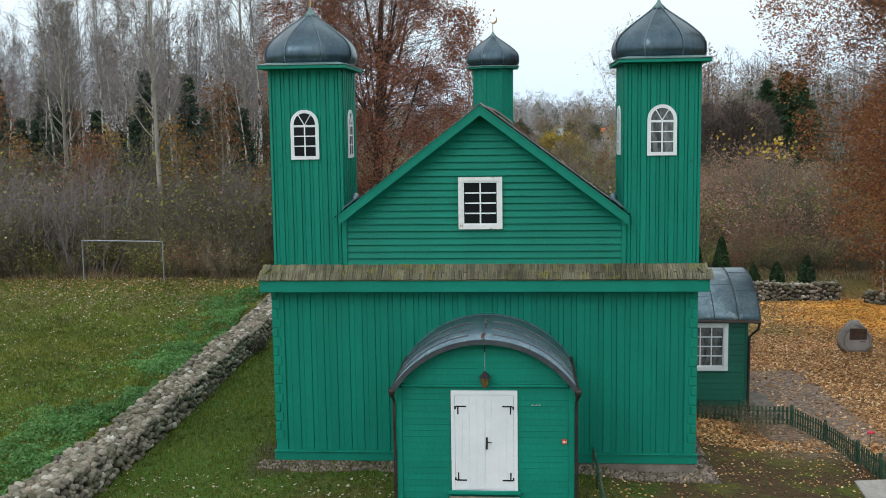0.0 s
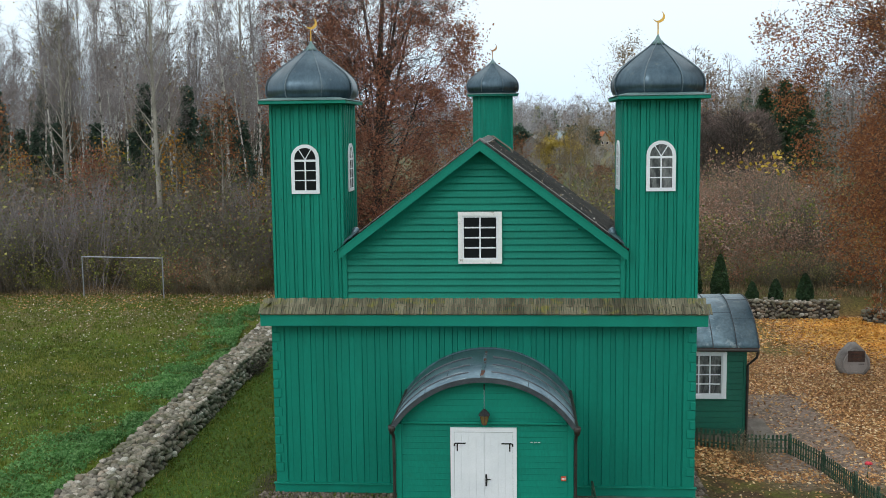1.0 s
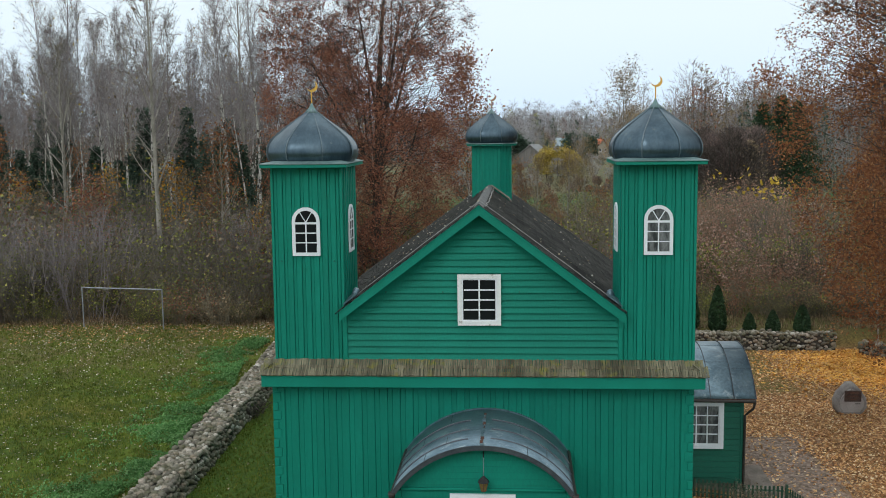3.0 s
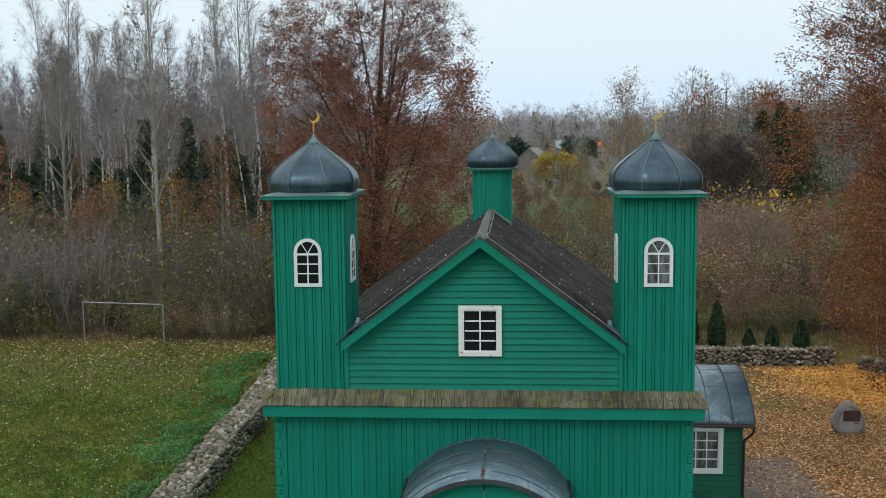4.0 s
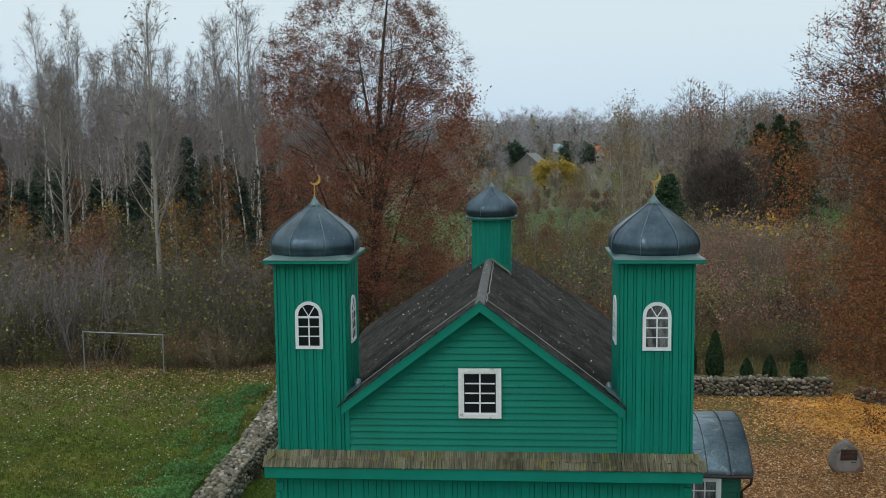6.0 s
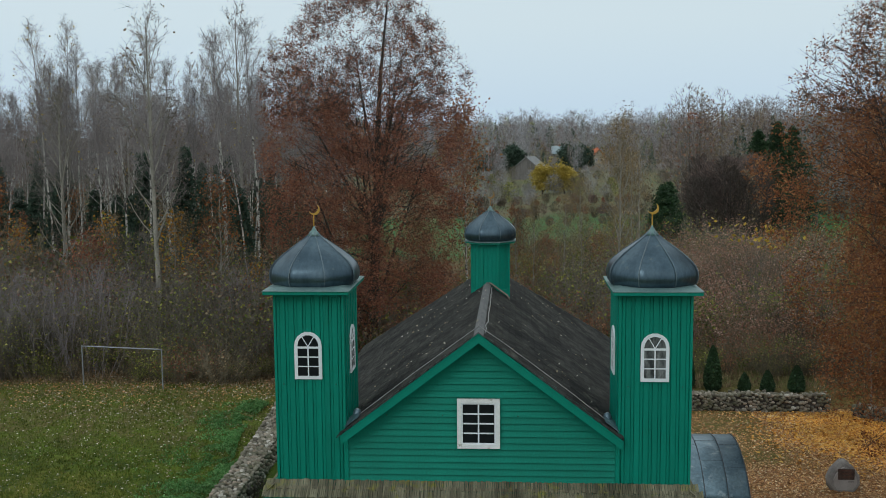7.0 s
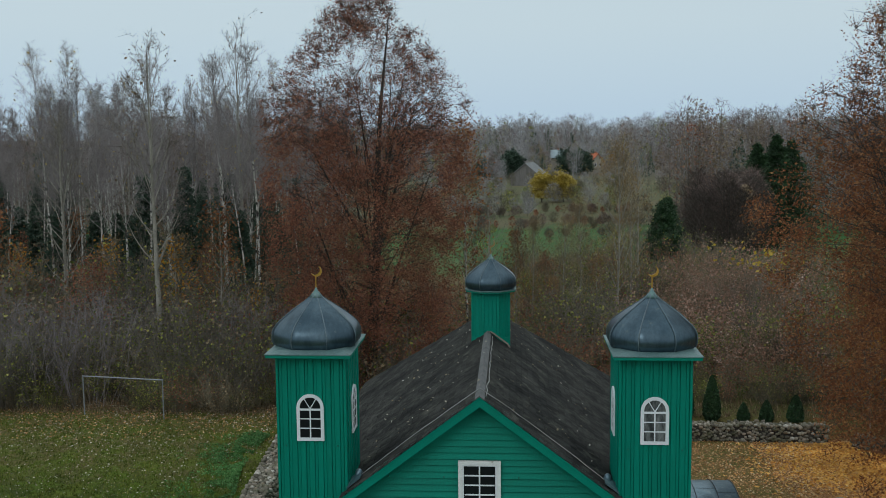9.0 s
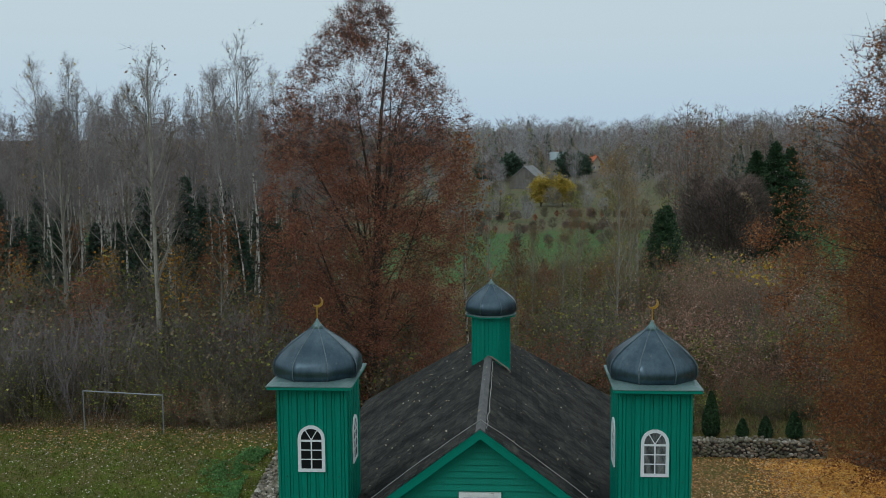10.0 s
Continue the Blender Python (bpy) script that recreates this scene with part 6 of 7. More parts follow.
# shrubs along the edge of the wood and behind the yard wall
shrubs = [
    make_shrub("bare_shrub", "tangled bare brown shrub", 101, 3.2, 3.0, 60, TWIG_BROWN, LEAF_BROWN, 420, 0.10),
    make_shrub("bare_shrub", "tangled grey shrub with few olive leaves", 102, 4.0, 3.2, 60, TWIG_GREY, LEAF_OLIVE, 520, 0.10),
    make_shrub("brown_shrub", "shrub with withered brown leaves", 103, 2.6, 3.0, 56, TWIG_BROWN, LEAF_BROWN, 650, 0.10),
    make_shrub("olive_shrub", "shrub with sparse olive-green leaves", 104, 2.3, 2.6, 40, TWIG_BROWN, LEAF_OLIVE, 950, 0.10),
    make_shrub("rust_shrub", "shrub with rust-red leaves", 105, 2.9, 3.0, 48, TWIG_BROWN, LEAF_RUST, 800, 0.10),
]
edge = []
for i in range(200):
    u = rng.random()
    x = -44 + 38 * u
    y = 28.7 + (rng.random() ** 1.4) * 14.5 + 1.2 * math.sin(x * 0.5) + (3.5 if x > -11 else 0)
    edge.append((x, y))
plant([shrubs[i] for i in (0, 2, 1, 3, 0, 3, 1, 4, 0, 3, 2, 1)], edge, 0.5, 1.3, "shrubs at the edge of the wood", lambda y: 0.85 + (y - 28.5) * 0.075)
low = [(rng.uniform(-42, -11), 27.9 + 2.2 * rng.random()) for i in range(40)]
plant([shrubs[3], shrubs[2]], low, 0.3, 0.6, "low growth at the edge of the wood")
back = []
for i in range(135):
    y = 36.5 + 57 * rng.random() ** 1.3
    x = rng.uniform(-0.02 * y - 1.0, 0.50 * y + 3)
    back.append((x, y))
plant([shrubs[i] for i in (3, 2, 1, 3, 2, 4, 3)], back, 0.6, 1.45, "shrubs behind the yard wall")
pale = make_shrub("yellow_shrub", "tall shrub with bright yellow leaves", 106, 5.6, 2.4, 20, TWIG_GREY, LEAF_YELLOW, 80, 0.19, low=0.78)
dry = make_shrub("dry_shrub", "tangled shrub with pale pinkish dry leaves", 107, 3.0, 3.2, 50, TWIG_BROWN, LEAF_PALE, 1500, 0.095)
plant([dry], [(12.5, 39), (14.6, 41), (16.8, 43), (13.8, 44.5), (17.5, 39.5), (19.2, 45), (15.5, 47), (11.0, 43), (9.8, 38.5), (11.4, 36.5), (13.4, 35.8), (15.2, 36.6), (17.0, 36.0), (18.6, 37.6), (12.2, 41), (14.0, 38.4), (16.2, 40.6), (18.4, 42.2), (9.0, 41.5), (10.4, 46)], 0.8, 1.25, "dry shrubs behind the yard")
dry_tall = make_shrub("dry_shrub", "tall tangled shrub with pale pinkish dry leaves", 109, 5.8, 5.2, 80, TWIG_BROWN, LEAF_PALE, 3200, 0.10)
plant([dry_tall], [(12.5, 50), (14.4, 53), (16.2, 49), (18.0, 52), (19.8, 49.5), (15.4, 56), (17.6, 57), (20.4, 55), (13.4, 58), (21.8, 52)], 0.5, 1.1, "dry shrubs behind the yard")
plant([pale], [(17.2, 45.0)], 1.15, 1.2)
plant([maples[2], maples[0], alders[0], alders[1]], [(1.0, 50), (3.4, 56), (-1.0, 55), (11.6, 64)], 0.5, 0.8)
broad_spruce = make_spruce("spruce_tree", "broad dark green spruce beside a thicket", 93, 8.4, 3.4, 14000, THUJA, size=0.24)
plant([broad_spruce], [(16.3, 83.0), (17.6, 88.0)], 0.9, 1.0)
broad_pine = make_spruce("pine_tree", "broad dark green pine above the thicket", 94, 14.0, 5.6, 14000, THUJA, size=0.30)
plant([broad_pine], [(32.6, 112), (35.4, 113.5), (38.0, 116)], 0.88, 1.0)
foot = [(rng.uniform(7.5, 21), 31.2 + 3.6 * rng.random()) for i in range(34)]
plant([shrubs[i] for i in (2, 3, 0, 4)], foot, 0.32, 0.75, "low growth on the bank")
plant([maples[0], maples[2]], [(1.8, 45.5), (3.6, 47.5), (5.4, 46), (6.8, 49), (0.2, 46.5)], 0.40, 0.55, "young rusty trees")
scrub = []
for i in range(46):
    y = 52 + 42 * rng.random()
    scrub.append((rng.uniform(-0.06 * y, 0.21 * y + 4), y))
plant([shrubs[i] for i in (3, 2, 0, 3, 3)], scrub, 0.5, 1.0, "scrub before the meadow")

tangle = make_shrub("bare_shrub", "tall tangle of bare pale violet-grey stems", 108, 5.4, 5.0, 40, TWIG_VIOLET, None, 0, up=1.1)
plant([tangle], [(-25.6, 29.4), (-22.6, 29.8), (-24.2, 30.6), (-28.6, 30.0), (-23.8, 33.4), (-13.2, 33.6), (-31.2, 32.6), (-26.8, 34.6), (-17.2, 34.4), (-15.2, 32.8), (-21.4, 36.2), (-29.8, 36.0), (-34.0, 33.5), (-18.6, 38.0)], 0.8, 1.15, "bare tangles at the edge of the wood")
dead = make_shrub("bare_shrub", "small dark dead bush at the foot of the stone wall", 110, 0.75, 1.1, 46, TWIG_DARK, LEAF_GREEN, 60, 0.07)
plant([dead], [(-9.25, 12.9), (-9.2, 12.0)], 0.9, 1.1)
# low bush in the yard
plant([shrubs[0]], [(7.3, 3.9)], 0.30, 0.32)
golden = make_tree("young_maple_tree", "young tree with golden yellow leaves", 85, 9.0, 0.08, 0.35, lambda h: 2.2 * (1 - h) ** 0.6 + 0.3, 24, BARK_GREY, TWIG_BROWN, LEAF_GOLD, 520, 0.15, 62, 6, 3, 0.35)
first(golden, -20.4, 37.5, 0, 0.85)
stand(golden, 18.6, 26.4, 140, 0.62)
stand(golden, -15.2, 37.0, 60, 0.55)
stand(golden, -26.2, 41.0, 160, 0.8)
stand(golden, -12.6, 36.4, 260, 0.5)
stand(golden, -32.0, 42.0, 300, 0.75)
pale_birch = make_tree("birch_tree", "white-stemmed birch with thin orange leaves", 86, 14.8, 0.10, 0.3, slim(2.8), 40, BARK_BIRCH, TWIG_BROWN, LEAF_ORANGE, 2800, 0.13, 48, 8, 4, 0.45, twig_r=0.009)
first(pale_birch, -2.2, 46.0)
thin = make_tree("apple_tree", "thin tree with sparse dull golden leaves", 87, 13.4, 0.11, 0.22, slim(3.6), 40, BARK_GREY, TWIG_BROWN, LEAF_DULL, 4200, 0.078, 50, 8, 4, 0.45, twig_r=0.009)
first(thin, 8.4, 49.5)
stand(thin, 4.6, 52, 120, 0.62)
stand(thin, 10.3, 58, 220, 0.8)
stand(thin, 2.4, 56, 40, 0.6)
stand(thin, 41.0, 150, 40, 1.2)
stand(thin, 45.5, 156, 190, 1.1)
stand(thin, 6.4, 60, 300, 0.66)

# clipped conifers on the bank above the yard wall
def thuja(seed, h, w):
    rg = np.random.default_rng(seed)
    wd = Wood()
    wd.tube([np.array((0, 0, -0.1)), np.array((0, 0, h * 0.9))], 0.04, 0.01, 5)
    n = int(3800 * h / 2)
    z = rg.random(n) ** 1.3
    rad = w / 2 * np.clip(np.minimum(1.0, 1.25 * (1 - z) ** 0.6), 0, 1) * (0.75 + 0.25 * rg.random(n)) * np.minimum(1, 0.7 + z * 3)
    a = rg.uniform(0, 6.283, n)
    wd.leaves(np.stack((rad * np.cos(a), rad * np.sin(a), z * h), 1), 0.095, rg, droop=-0.6)
    ob = new("thuja_shrub", wd.mesh("thuja_shrub", [BARK, THUJA]))
    return tagged(ob, "small dark green columnar conifer on the bank", "shrub", "row of conifers")


for i, (x, y, h, w) in enumerate(((11.32, 29.15, 2.25, 0.9), (12.96, 29.1, 0.92, 0.62), (14.16, 29.1, 1.06, 0.72), (15.66, 29.1, 1.32, 0.85), (9.95, 29.3, 2.35, 0.9))):
    first(thuja(200 + i, h, w), x, y)


# ---- far woods and meadow edge ----
def far_woods(name, label, seed, n, area, h_lo, h_hi, count, size, mats, share, bare=1):
    """Many far trees in one mesh. The first kinds (bare) are fans of bare twigs, then leafy ones, the last is a conifer."""
    rg = np.random.default_rng(seed)
    w = Wood()
    for i in range(n):
        x, y = area(rg)
        h = rg.uniform(h_lo, h_hi)
        z0 = ground_z(x, y)
        kind = int(rg.choice(len(share), p=share))
        conifer, twiggy = kind == len(share) - 1, kind < bare
        if conifer:
            h *= 0.8
        w.tube([np.array((x, y, z0 - 0.2)), np.array((x + rg.normal() * 0.3, y, z0 + h * 0.95))], h * 0.0085, 0.03, 4, 0)
        half = h * rg.uniform(0.15, 0.22) * (2.0 if h < 7 else 1.15)
        k = count * (3 if twiggy else 2)
        u = rg.random(k)
        a = rg.uniform(0, 6.283, k)
        lo = 0.05 if conifer else 0.20
        prof = (1 - u) * 0.85 + 0.05 if conifer else np.sin(np.pi * np.clip(u * 0.90 + 0.08, 0, 1)) ** 0.7
        rad = half * prof * np.sqrt(rg.random(k))
        c = np.stack((x + rad * np.cos(a), y + rad * np.sin(a), z0 + h * (lo + (1.0 - lo) * u)), 1)
        if twiggy:
            out = np.stack((np.cos(a) * 0.6, np.sin(a) * 0.6, np.full(k, 0.62)), 1) + rg.normal(size=(k, 3)) * 0.45
            w.blades(c, c + out * (size * 2.2), size * 0.16, rg, 1 + kind)
        else:
            w.leaves(c, size * 0.62, rg, 1 + kind)
    ob = new(name, w.mesh(name, mats))
    tagged(ob, label, "woods", kind="stuff")


def open_view(g, lo, hi, left, right):
    """A place in a fan of the plan that leaves the far houses in sight."""
    while True:
        y = g.uniform(lo, hi)
        x = g.uniform(left * y, right * y)
        q = (x - 0.9) / (y + 23.6)
        if not any(abs(q - a) < w and y < end for a, w, end in ((0.014, 0.017, 284), (0.037, 0.028, 205), (0.044, 0.010, 525), (0.079, 0.007, 407))):
            return x, y


far_woods("far_woods", "mixed brown autumn woods behind the meadow", 301, 240, lambda g: (lambda y: (g.uniform(0.13 * y + 8, 0.47 * y + 14), y))(g.uniform(122, 200)), 13, 20, 190, 0.42, [TWIG_GREY, WOOD_TWIG, HAZED_TWIG, LEAF_BROWN, LEAF_RUST, NEEDLES], [0.42, 0.2, 0.16, 0.07, 0.15], 2)
far_woods("far_woods", "distant mixed woods on the skyline", 302, 1000, lambda g: open_view(g, 430, 760, -0.22, 0.55), 16, 24.5, 70, 0.95, [HAZED_TWIG, HAZED_TWIG, WOOD_TWIG, HAZED_LEAF, LEAF_OLIVE, NEEDLES], [0.5, 0.1, 0.2, 0.08, 0.12], 2)
far_woods("far_woods", "far ridge of dim woods behind the farms", 308, 320, lambda g: (lambda y: (g.uniform(-0.12 * y, 0.30 * y), y))(g.uniform(690, 900)), 15, 23, 60, 1.2, [HAZED_TWIG, HAZED_TWIG, WOOD_TWIG, LEAF_OLIVE, NEEDLES], [0.6, 0.15, 0.07, 0.18], 2)
far_woods("far_woods", "deep bare birch woods behind the field", 303, 330, lambda g: (lambda y: (g.uniform(-0.80 * y, -0.20 * y - 4), y))(g.uniform(92, 180)), 14, 19.5, 170, 0.42, [BARK_BIRCH, WOOD_TWIG, HAZED_TWIG, LEAF_BROWN, NEEDLES], [0.68, 0.0, 0.10, 0.22], 2)
far_woods("far_woods", "belt of mixed trees beyond the meadow", 306, 430, lambda g: open_view(g, 300, 480, -0.14, 0.36), 6, 12, 90, 0.6, [HAZED_TWIG, HAZED_TWIG, WOOD_TWIG, LEAF_BROWN, LEAF_OLIVE, NEEDLES], [0.42, 0.14, 0.12, 0.10, 0.22], 2)
far_woods("hedge_trees", "old grey orchard trees before the farmstead", 307, 120, lambda g: (lambda y: (g.uniform(-0.10 * y, 0.22 * y), y))(g.uniform(165, 280)), 2.6, 4.6, 130, 0.34, [BARK, HAZED_TWIG, TWIG_BROWN, LEAF_BROWN, LEAF_OLIVE, NEEDLES], [0.42, 0.28, 0.06, 0.20, 0.04], 2)
far_woods("hedge_trees", "low dark hedge across the meadow", 304, 110, lambda g: (g.uniform(-9, 34), g.choice((143, 168)) + g.normal() * 1.2), 1.1, 2.0, 110, 0.24, [BARK, WOOD_TWIG, TWIG_BROWN, LEAF_BROWN, LEAF_RUST, NEEDLES], [0.38, 0.30, 0.12, 0.17, 0.03], 2)
far_woods("hedge_trees", "young scattered bushes on the green meadow", 309, 26, lambda g: (lambda y: (g.uniform(-0.04 * y, 0.16 * y), y))(g.uniform(98, 138)), 1.0, 2.6, 130, 0.24, [BARK, TWIG_BROWN, TWIG_GREY, LEAF_OLIVE, LEAF_BROWN, NEEDLES], [0.30, 0.25, 0.15, 0.12, 0.18], 2)
far_woods("far_woods", "dark dense thicket of bare trees", 305, 60, lambda g: (lambda y: (g.uniform(0.226 * y, 0.30 * y), y))(g.uniform(88, 106)), 6.5, 10.2, 300, 0.36, [BARK, TWIG_DARK, WOOD_TWIG, LEAF_BROWN, NEEDLES], [0.5, 0.32, 0.08, 0.10], 2)

# ---- far houses ----
WALL_GREY = surf("grey_plank_wall", (0.14, 0.13, 0.125), (0.20, 0.19, 0.18), 1, 0.9, 8, 0.2, stretch=(3, 3, 0.4))
ROOF_ETERNIT = surf("grey_sheet_roof", (0.17, 0.175, 0.18), (0.25, 0.255, 0.26), 0.8, 0.8, 8, 0.2)
ROOF_RED = surf("red_tile_roof", (0.42, 0.11, 0.05), (0.55, 0.16, 0.07), 0.8, 0.8, 8, 0.2)
WALL_PALE = surf("pale_render_wall", (0.30, 0.27, 0.22), (0.40, 0.36, 0.29), 0.6, 0.9, 8, 0.2)
ROOF_TIN = surf("pale_tin_roof", (0.24, 0.31, 0.345), (0.33, 0.40, 0.43), 0.5, 0.5, 5, 0.1, metal=0.3)


def house(x, y, w, d, hw, hr, turn, wall_mat, roof_mat, label, chimney=True):
    h = tagged(empty("house", (x, y, ground_z(x, y))), label, "house")
    h.matrix_basis = pose(x, y, ground_z(x, y), 0, 0, turn)
    part("wall", prism([(-w / 2, -0.3), (w / 2, -0.3), (w / 2, hw), (0, hw + hr), (-w / 2, hw)], -d / 2, d / 2), wall_mat, h)
    for s in (-1, 1):
        o = [(0, hw + hr + 0.05), (0, hw + hr + 0.25), (s * (w / 2 + 0.5), hw - 0.2), (s * (w / 2 + 0.5), hw - 0.4)]
        part("roof", prism(o if s < 0 else o[::-1], -d / 2 - 0.4, d / 2 + 0.4), roof_mat, h)
    for k in (-1, 1) if chimney else ():
        win = part("window", box(k * w * 0.22 - 0.5, k * w * 0.22 + 0.5, -d / 2 - 0.06, -d / 2, 1.0, 2.2), WHITE_PAINT, h)
        part("pane", box(k * w * 0.22 - 0.4, k * w * 0.22 + 0.4, -d / 2 - 0.08, -d / 2 - 0.062, 1.1, 2.1), GLASS, win)
    if chimney:
        part("chimney", box(0.4, 1.0, -0.4, 0.3, hw + hr - 0.6, hw + hr + 0.8), ROOF_RED, h)


house(5.8, 286, 8.6, 11, 2.7, 3.5, -14, WALL_GREY, ROOF_ETERNIT, "grey plank barn house with a steep gable", False)
house(25, 527, 11, 8.0, 1.9, 3.6, 90, WALL_PALE, ROOF_TIN, "pale house with a light tin roof among trees")
house(34.6, 409, 5.0, 6, 3.0, 3.0, 25, WALL_PALE, ROOF_RED, "pale house with a red tiled roof among trees")
yel = make_tree("yellow_tree", "round tree with bright yellow autumn leaves", 401, 7.6, 0.2, 0.12, lambda h: 4.2 * (1 - abs(h - 0.4) / 0.62) ** 0.5 + 0.2 if abs(h - 0.4) < 0.61 else 0.3, 50, BARK, TWIG_BROWN, LEAF_OCHRE, 5000, 0.45, 70, 5, 2, 0.1, spread_leaf=0.5)
first(yel, 7.1, 200, 0, 0.74, 0.86)
stand(yel, 11.7, 199, 130, 0.76, 0.82)
stand(golden, 27.6, 262, 20, 0.98, 1.0)
stand(golden, 26.4, 268, 200, 0.8, 1.0)
pine = make_spruce("spruce_tree", "tall lone spruce on the skyline", 402, 24, 5.0, 5000, size=0.8)
first(pine, 15.5, 900, 0, 1.15)
for x, y, s in ((-12, 600, 0.6), (-9, 604, 0.66), (-16, 608, 0.62), (-5, 612, 0.58), (71, 760, 0.9), (78, 766, 0.95)):
    stand(pine, x, y, x * 40, s, 0.75)

ever = make_tree("evergreen_tree", "rounded dark blue-green evergreen by the farmstead", 403, 10.0, 0.2, 0.10, lambda h: 5.4 * (1 - abs(h - 0.4) / 0.62) ** 0.5 + 0.2 if abs(h - 0.4) < 0.61 else 0.3, 50, BARK, TWIG_DARK, NEEDLES, 6500, 0.6, 70, 5, 2, 0.1, spread_leaf=0.7)
first(ever, 0.4, 330, 0, 0.85, 0.85)
for x, y, s, tall in ((-4.6, 334, 0.75, 0.8), (-9.4, 332, 0.6, 0.8), (20.0, 345, 0.72, 0.95), (26.0, 347, 0.75, 0.85), (23.0, 350, 0.6, 1.0)):
    stand(ever, x, y, x * 37, s, tall)

# ---- fallen leaves, tufts and nettles ----
def scatter(name, label, category, seed, n, area, size, mat, lift=0.015, flat=0.35, top=ground_z):
    """Single leaves lying on the ground."""
    rg = np.random.default_rng(seed)
    w = Wood()
    c = []
    while len(c) < n:
        p = area(rg)
        if p is not None:
            p = settle(*p) if top is ground_z else p
            c.append((p[0], p[1], top(*p) + lift))
    c = np.array(c)
    a = np.stack((rg.normal(size=n), rg.normal(size=n), rg.normal(size=n) * flat), 1)
    a /= np.linalg.norm(a, axis=1)[:, None]
    b = np.cross(a, np.stack((rg.normal(size=n) * flat, rg.normal(size=n) * flat, np.ones(n)), 1))
    b /= np.linalg.norm(b, axis=1)[:, None]
    s = (size * rg.uniform(0.6, 1.4, n))[:, None]
    a, b = a * s * 0.6, b * s * 0.42
    q = np.stack((c - a, c + b, c + a, c - b), 1).reshape(-1, 3)
    w.v = list(map(tuple, q.tolist()))
    w.f = [(4 * i, 4 * i + 1, 4 * i + 2, 4 * i + 3) for i in range(n)]
    w.s = [0] * n
    ob = new(name, w.mesh(name, [mat]))
    tagged(ob, label, category, kind="stuff")


def yard_area(g):
    x, y = g.uniform(5.6, 20), g.uniform(2.5, 28)
    if x < 7.9 and 5.7 < y:
        return None
    if 7.6 < x < 10.8 and 3.5 < y < 12 and g.random() < 0.82:
        return None
    if x < 13 and y > 19 and g.random() < 0.6:
        return None
    return x, y


def front_area(g):
    x, y = g.uniform(2.5, 10.5), g.uniform(-6, 5)
    if x < 5.2 and y > -0.4:
        return None
    return (x, y) if noise.noise((x * 0.5, y * 0.5, 4)) + 0.15 > g.uniform(-0.6, 0.6) else None


def field_area(g):
    x, y = g.uniform(-32, -10.2), 29 - 27 * g.random() ** 2.0
    return (x, y) if noise.noise((x * 0.25, y * 0.25, 8)) + 0.2 > g.uniform(-0.7, 0.7) else None


def lawn_area(g):
    return g.uniform(-8.6, -1.8), g.uniform(-6, 18) if g.random() < 0.3 else g.uniform(-6, -1)


def gold_area(g):
    x, y = g.normal(17.4, 2.0), g.normal(23.9, 2.6)
    return (x, y) if y < 27.6 else None


def wood_area(g):
    x, y = g.uniform(-44, -9), 23 + 15 * g.random() ** 0.8
    return x, y


scatter("leaf_litter", "thick brown and tan fallen leaves in the yard", "leaves", 501, 64000, yard_area, 0.08, FALLEN)
scatter("leaf_litter", "fallen leaves on the grass before the mosque", "leaves", 502, 2600, front_area, 0.06, FALLEN)
scatter("leaf_litter", "pale fallen leaves dotting the field", "leaves", 503, 11000, field_area, 0.078, FALLEN_PALE)
scatter("leaf_litter", "few fallen leaves on the lawn", "leaves", 504, 700, lawn_area, 0.07, FALLEN_PALE)
scatter("leaf_litter", "golden fallen leaves heaped by the wall", "leaves", 505, 15000, gold_area, 0.13, FALLEN_GOLD)
scatter("leaf_litter", "brown fallen leaves under the shrubs", "leaves", 506, 17000, wood_area, 0.10, FALLEN)

scatter("leaf_litter", "few pale leaves lying on the dark roof", "leaves", 507, 190, lambda g: (g.uniform(-3.0, 3.1), g.uniform(0.4, 13)), 0.055, FALLEN_PALE, 0.05, 0.6, lambda x, y: roof_z(x))


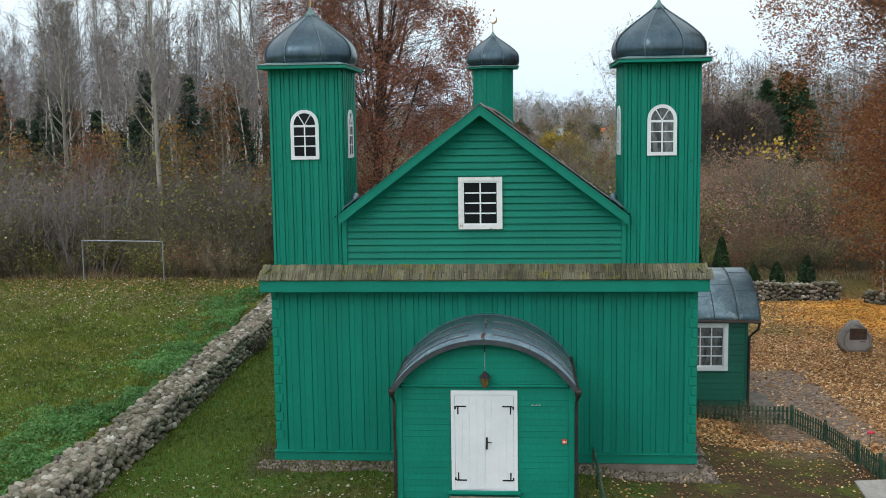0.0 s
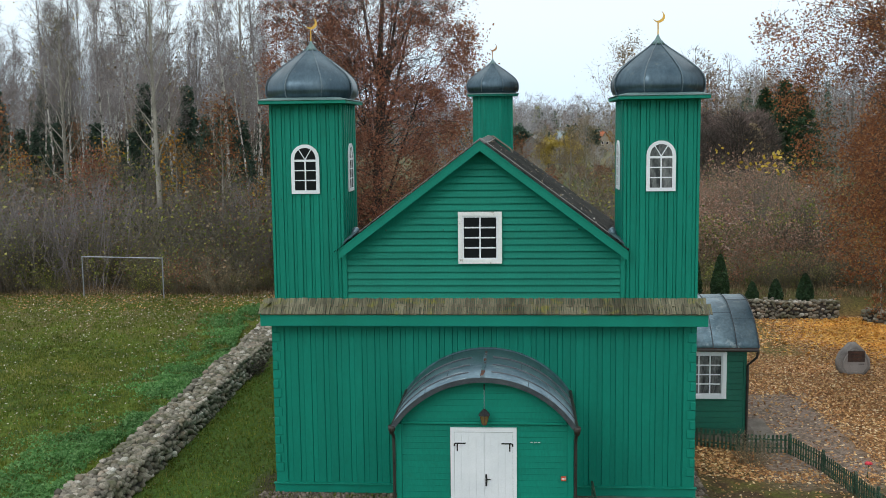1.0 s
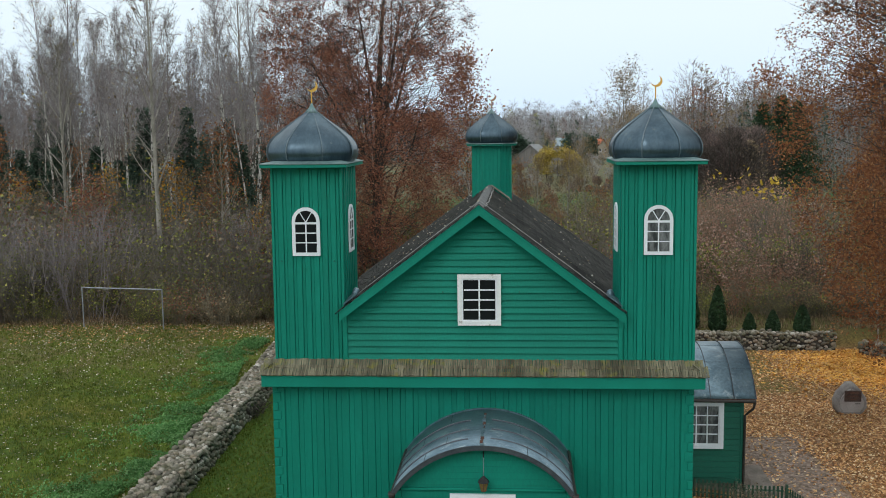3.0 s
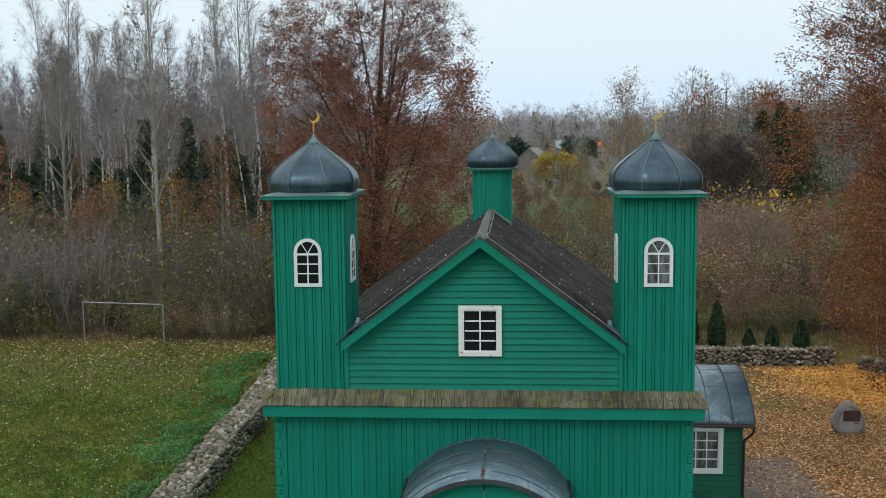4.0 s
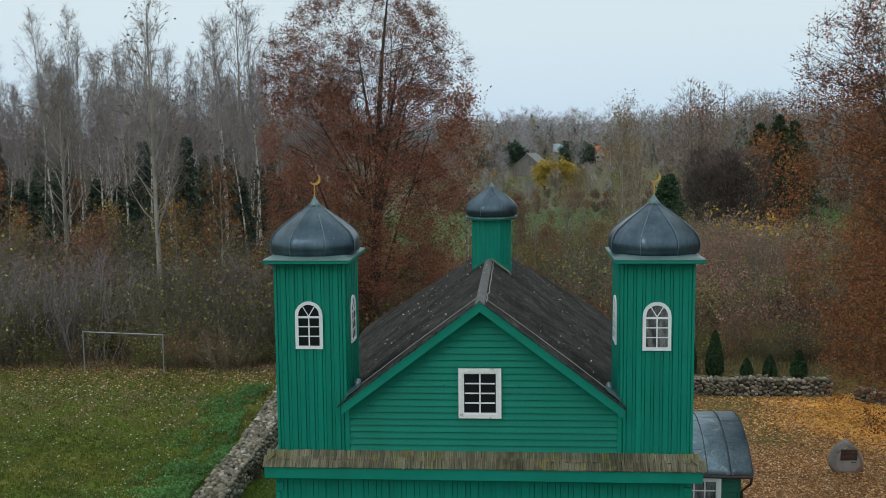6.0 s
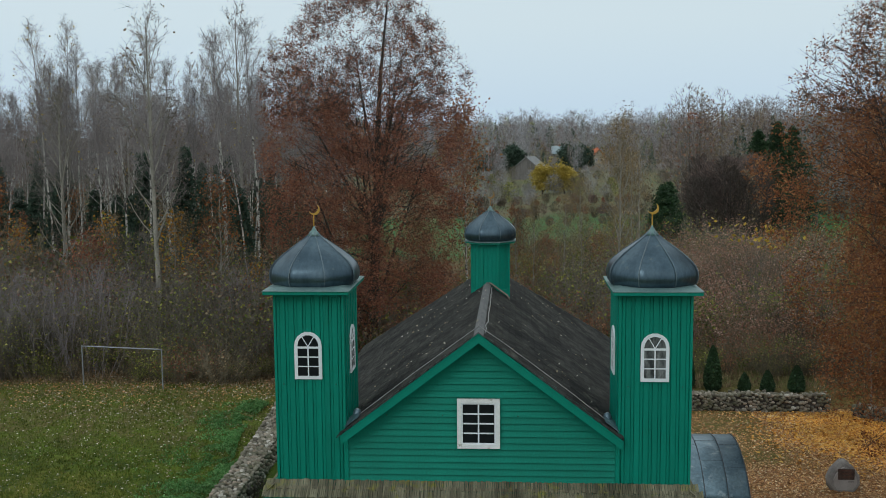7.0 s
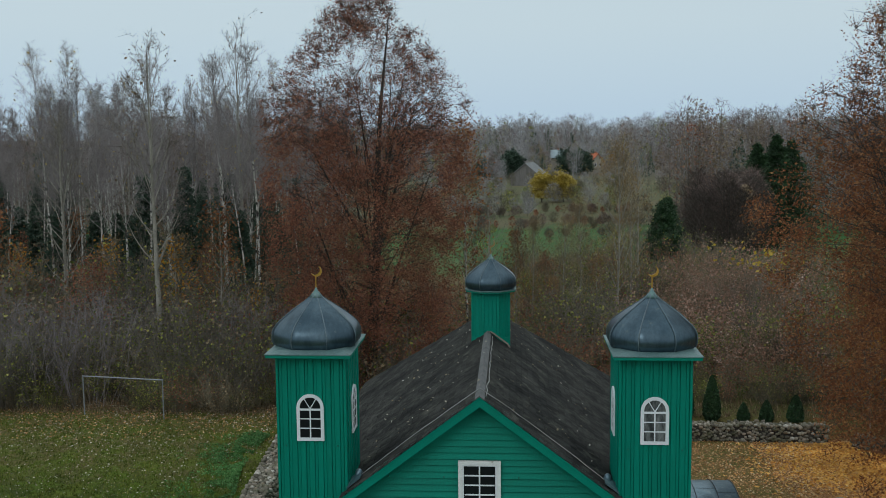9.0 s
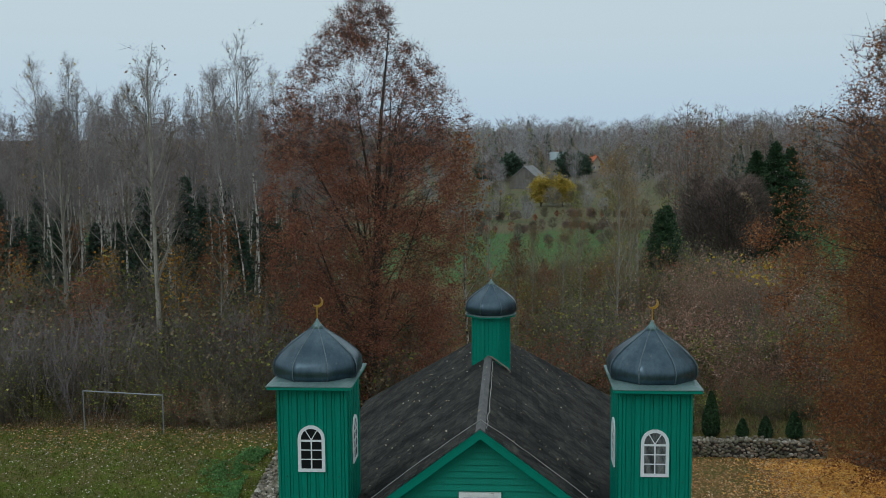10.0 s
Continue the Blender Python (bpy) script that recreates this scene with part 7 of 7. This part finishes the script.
def tufts(name, label, seed, n, area, height, mat, blades=4, width=0.02):
    """Tufts of grass or weeds: narrow upright blades."""
    rg = np.random.default_rng(seed)
    w = Wood()
    for i in range(n):
        p = area(rg)
        if p is None:
            continue
        p = settle(*p)
        z = ground_z(*p)
        for k in range(blades):
            a = rg.uniform(0, 6.283)
            h = height * rg.uniform(0.5, 1.3)
            dx, dy = math.cos(a), math.sin(a)
            bx, by = p[0] + rg.normal() * height * 0.35, p[1] + rg.normal() * height * 0.35
            q = len(w.v)
            w.v += [(bx - dy * width, by + dx * width, z - 0.02), (bx + dy * width, by - dx * width, z - 0.02), (bx + dx * h * 0.45, by + dy * h * 0.45, z + h)]
            w.f.append((q, q + 1, q + 2))
            w.s.append(0)
    ob = new(name, w.mesh(name, [mat]))
    tagged(ob, label, "grass", kind="stuff")


GRASS = leafy("grass_blades", [(0, (0.062, 0.105, 0.012)), (0.5, (0.115, 0.162, 0.02)), (0.85, (0.20, 0.21, 0.038)), (1, (0.29, 0.25, 0.075))], sheer=0.4)
tufts("grass", "mown autumn grass of the field", 601, 34000, lambda g: (g.uniform(-30, -10), 28.5 - 32 * g.random() ** 0.8), 0.10, GRASS, 4, 0.016)
tufts("grass", "short lawn beside the mosque", 602, 20000, lambda g: (g.uniform(-9, 3), g.uniform(-7, 14)), 0.08, GRASS, 4, 0.013)
tufts("dry_grass", "tall dry grass along the edge of the wood", 603, 3500, lambda g: (g.uniform(-44, -8), 27.3 + 7 * g.random()), 0.26, LEAF_BROWN, 5, 0.02)
tufts("dry_grass", "rough growth on the bank", 604, 5500, lambda g: (g.uniform(2, 26), 29.3 + 22 * g.random() ** 1.3), 0.24, LEAF_BROWN, 4, 0.022)


def nettles():
    rg = np.random.default_rng(610)
    w = Wood()
    c = []
    for i in range(46000):
        y = rg.uniform(-4, 24)
        x = -10.25 - 0.03 * max(0, y) - abs(rg.normal()) * 1.35 - 0.2 * math.sin(y * 0.7) - (0.4 if y > 16 else 0)
        clump = 0.34 + 0.6 * noise.noise((x * 0.45, y * 0.45, 3)) + 0.6 * noise.noise((x * 1.6, y * 1.6, 5)) - 0.10 * (-10.2 - x)
        if clump < rg.uniform(-0.1, 0.3):
            continue
        hgt = 0.07 + 0.36 * max(0, clump)
        x, y = settle(x, y)
        c.append((x, y, ground_z(x, y) + rg.random() * hgt))
    w.leaves(c, 0.082, rg, 0, droop=-0.2, three=True)
    ob = new("nettle_strip", w.mesh("nettle_strip", [NETTLE]))
    tagged(ob, "strip of green nettles along the stone wall", "weeds", kind="stuff")


nettles()
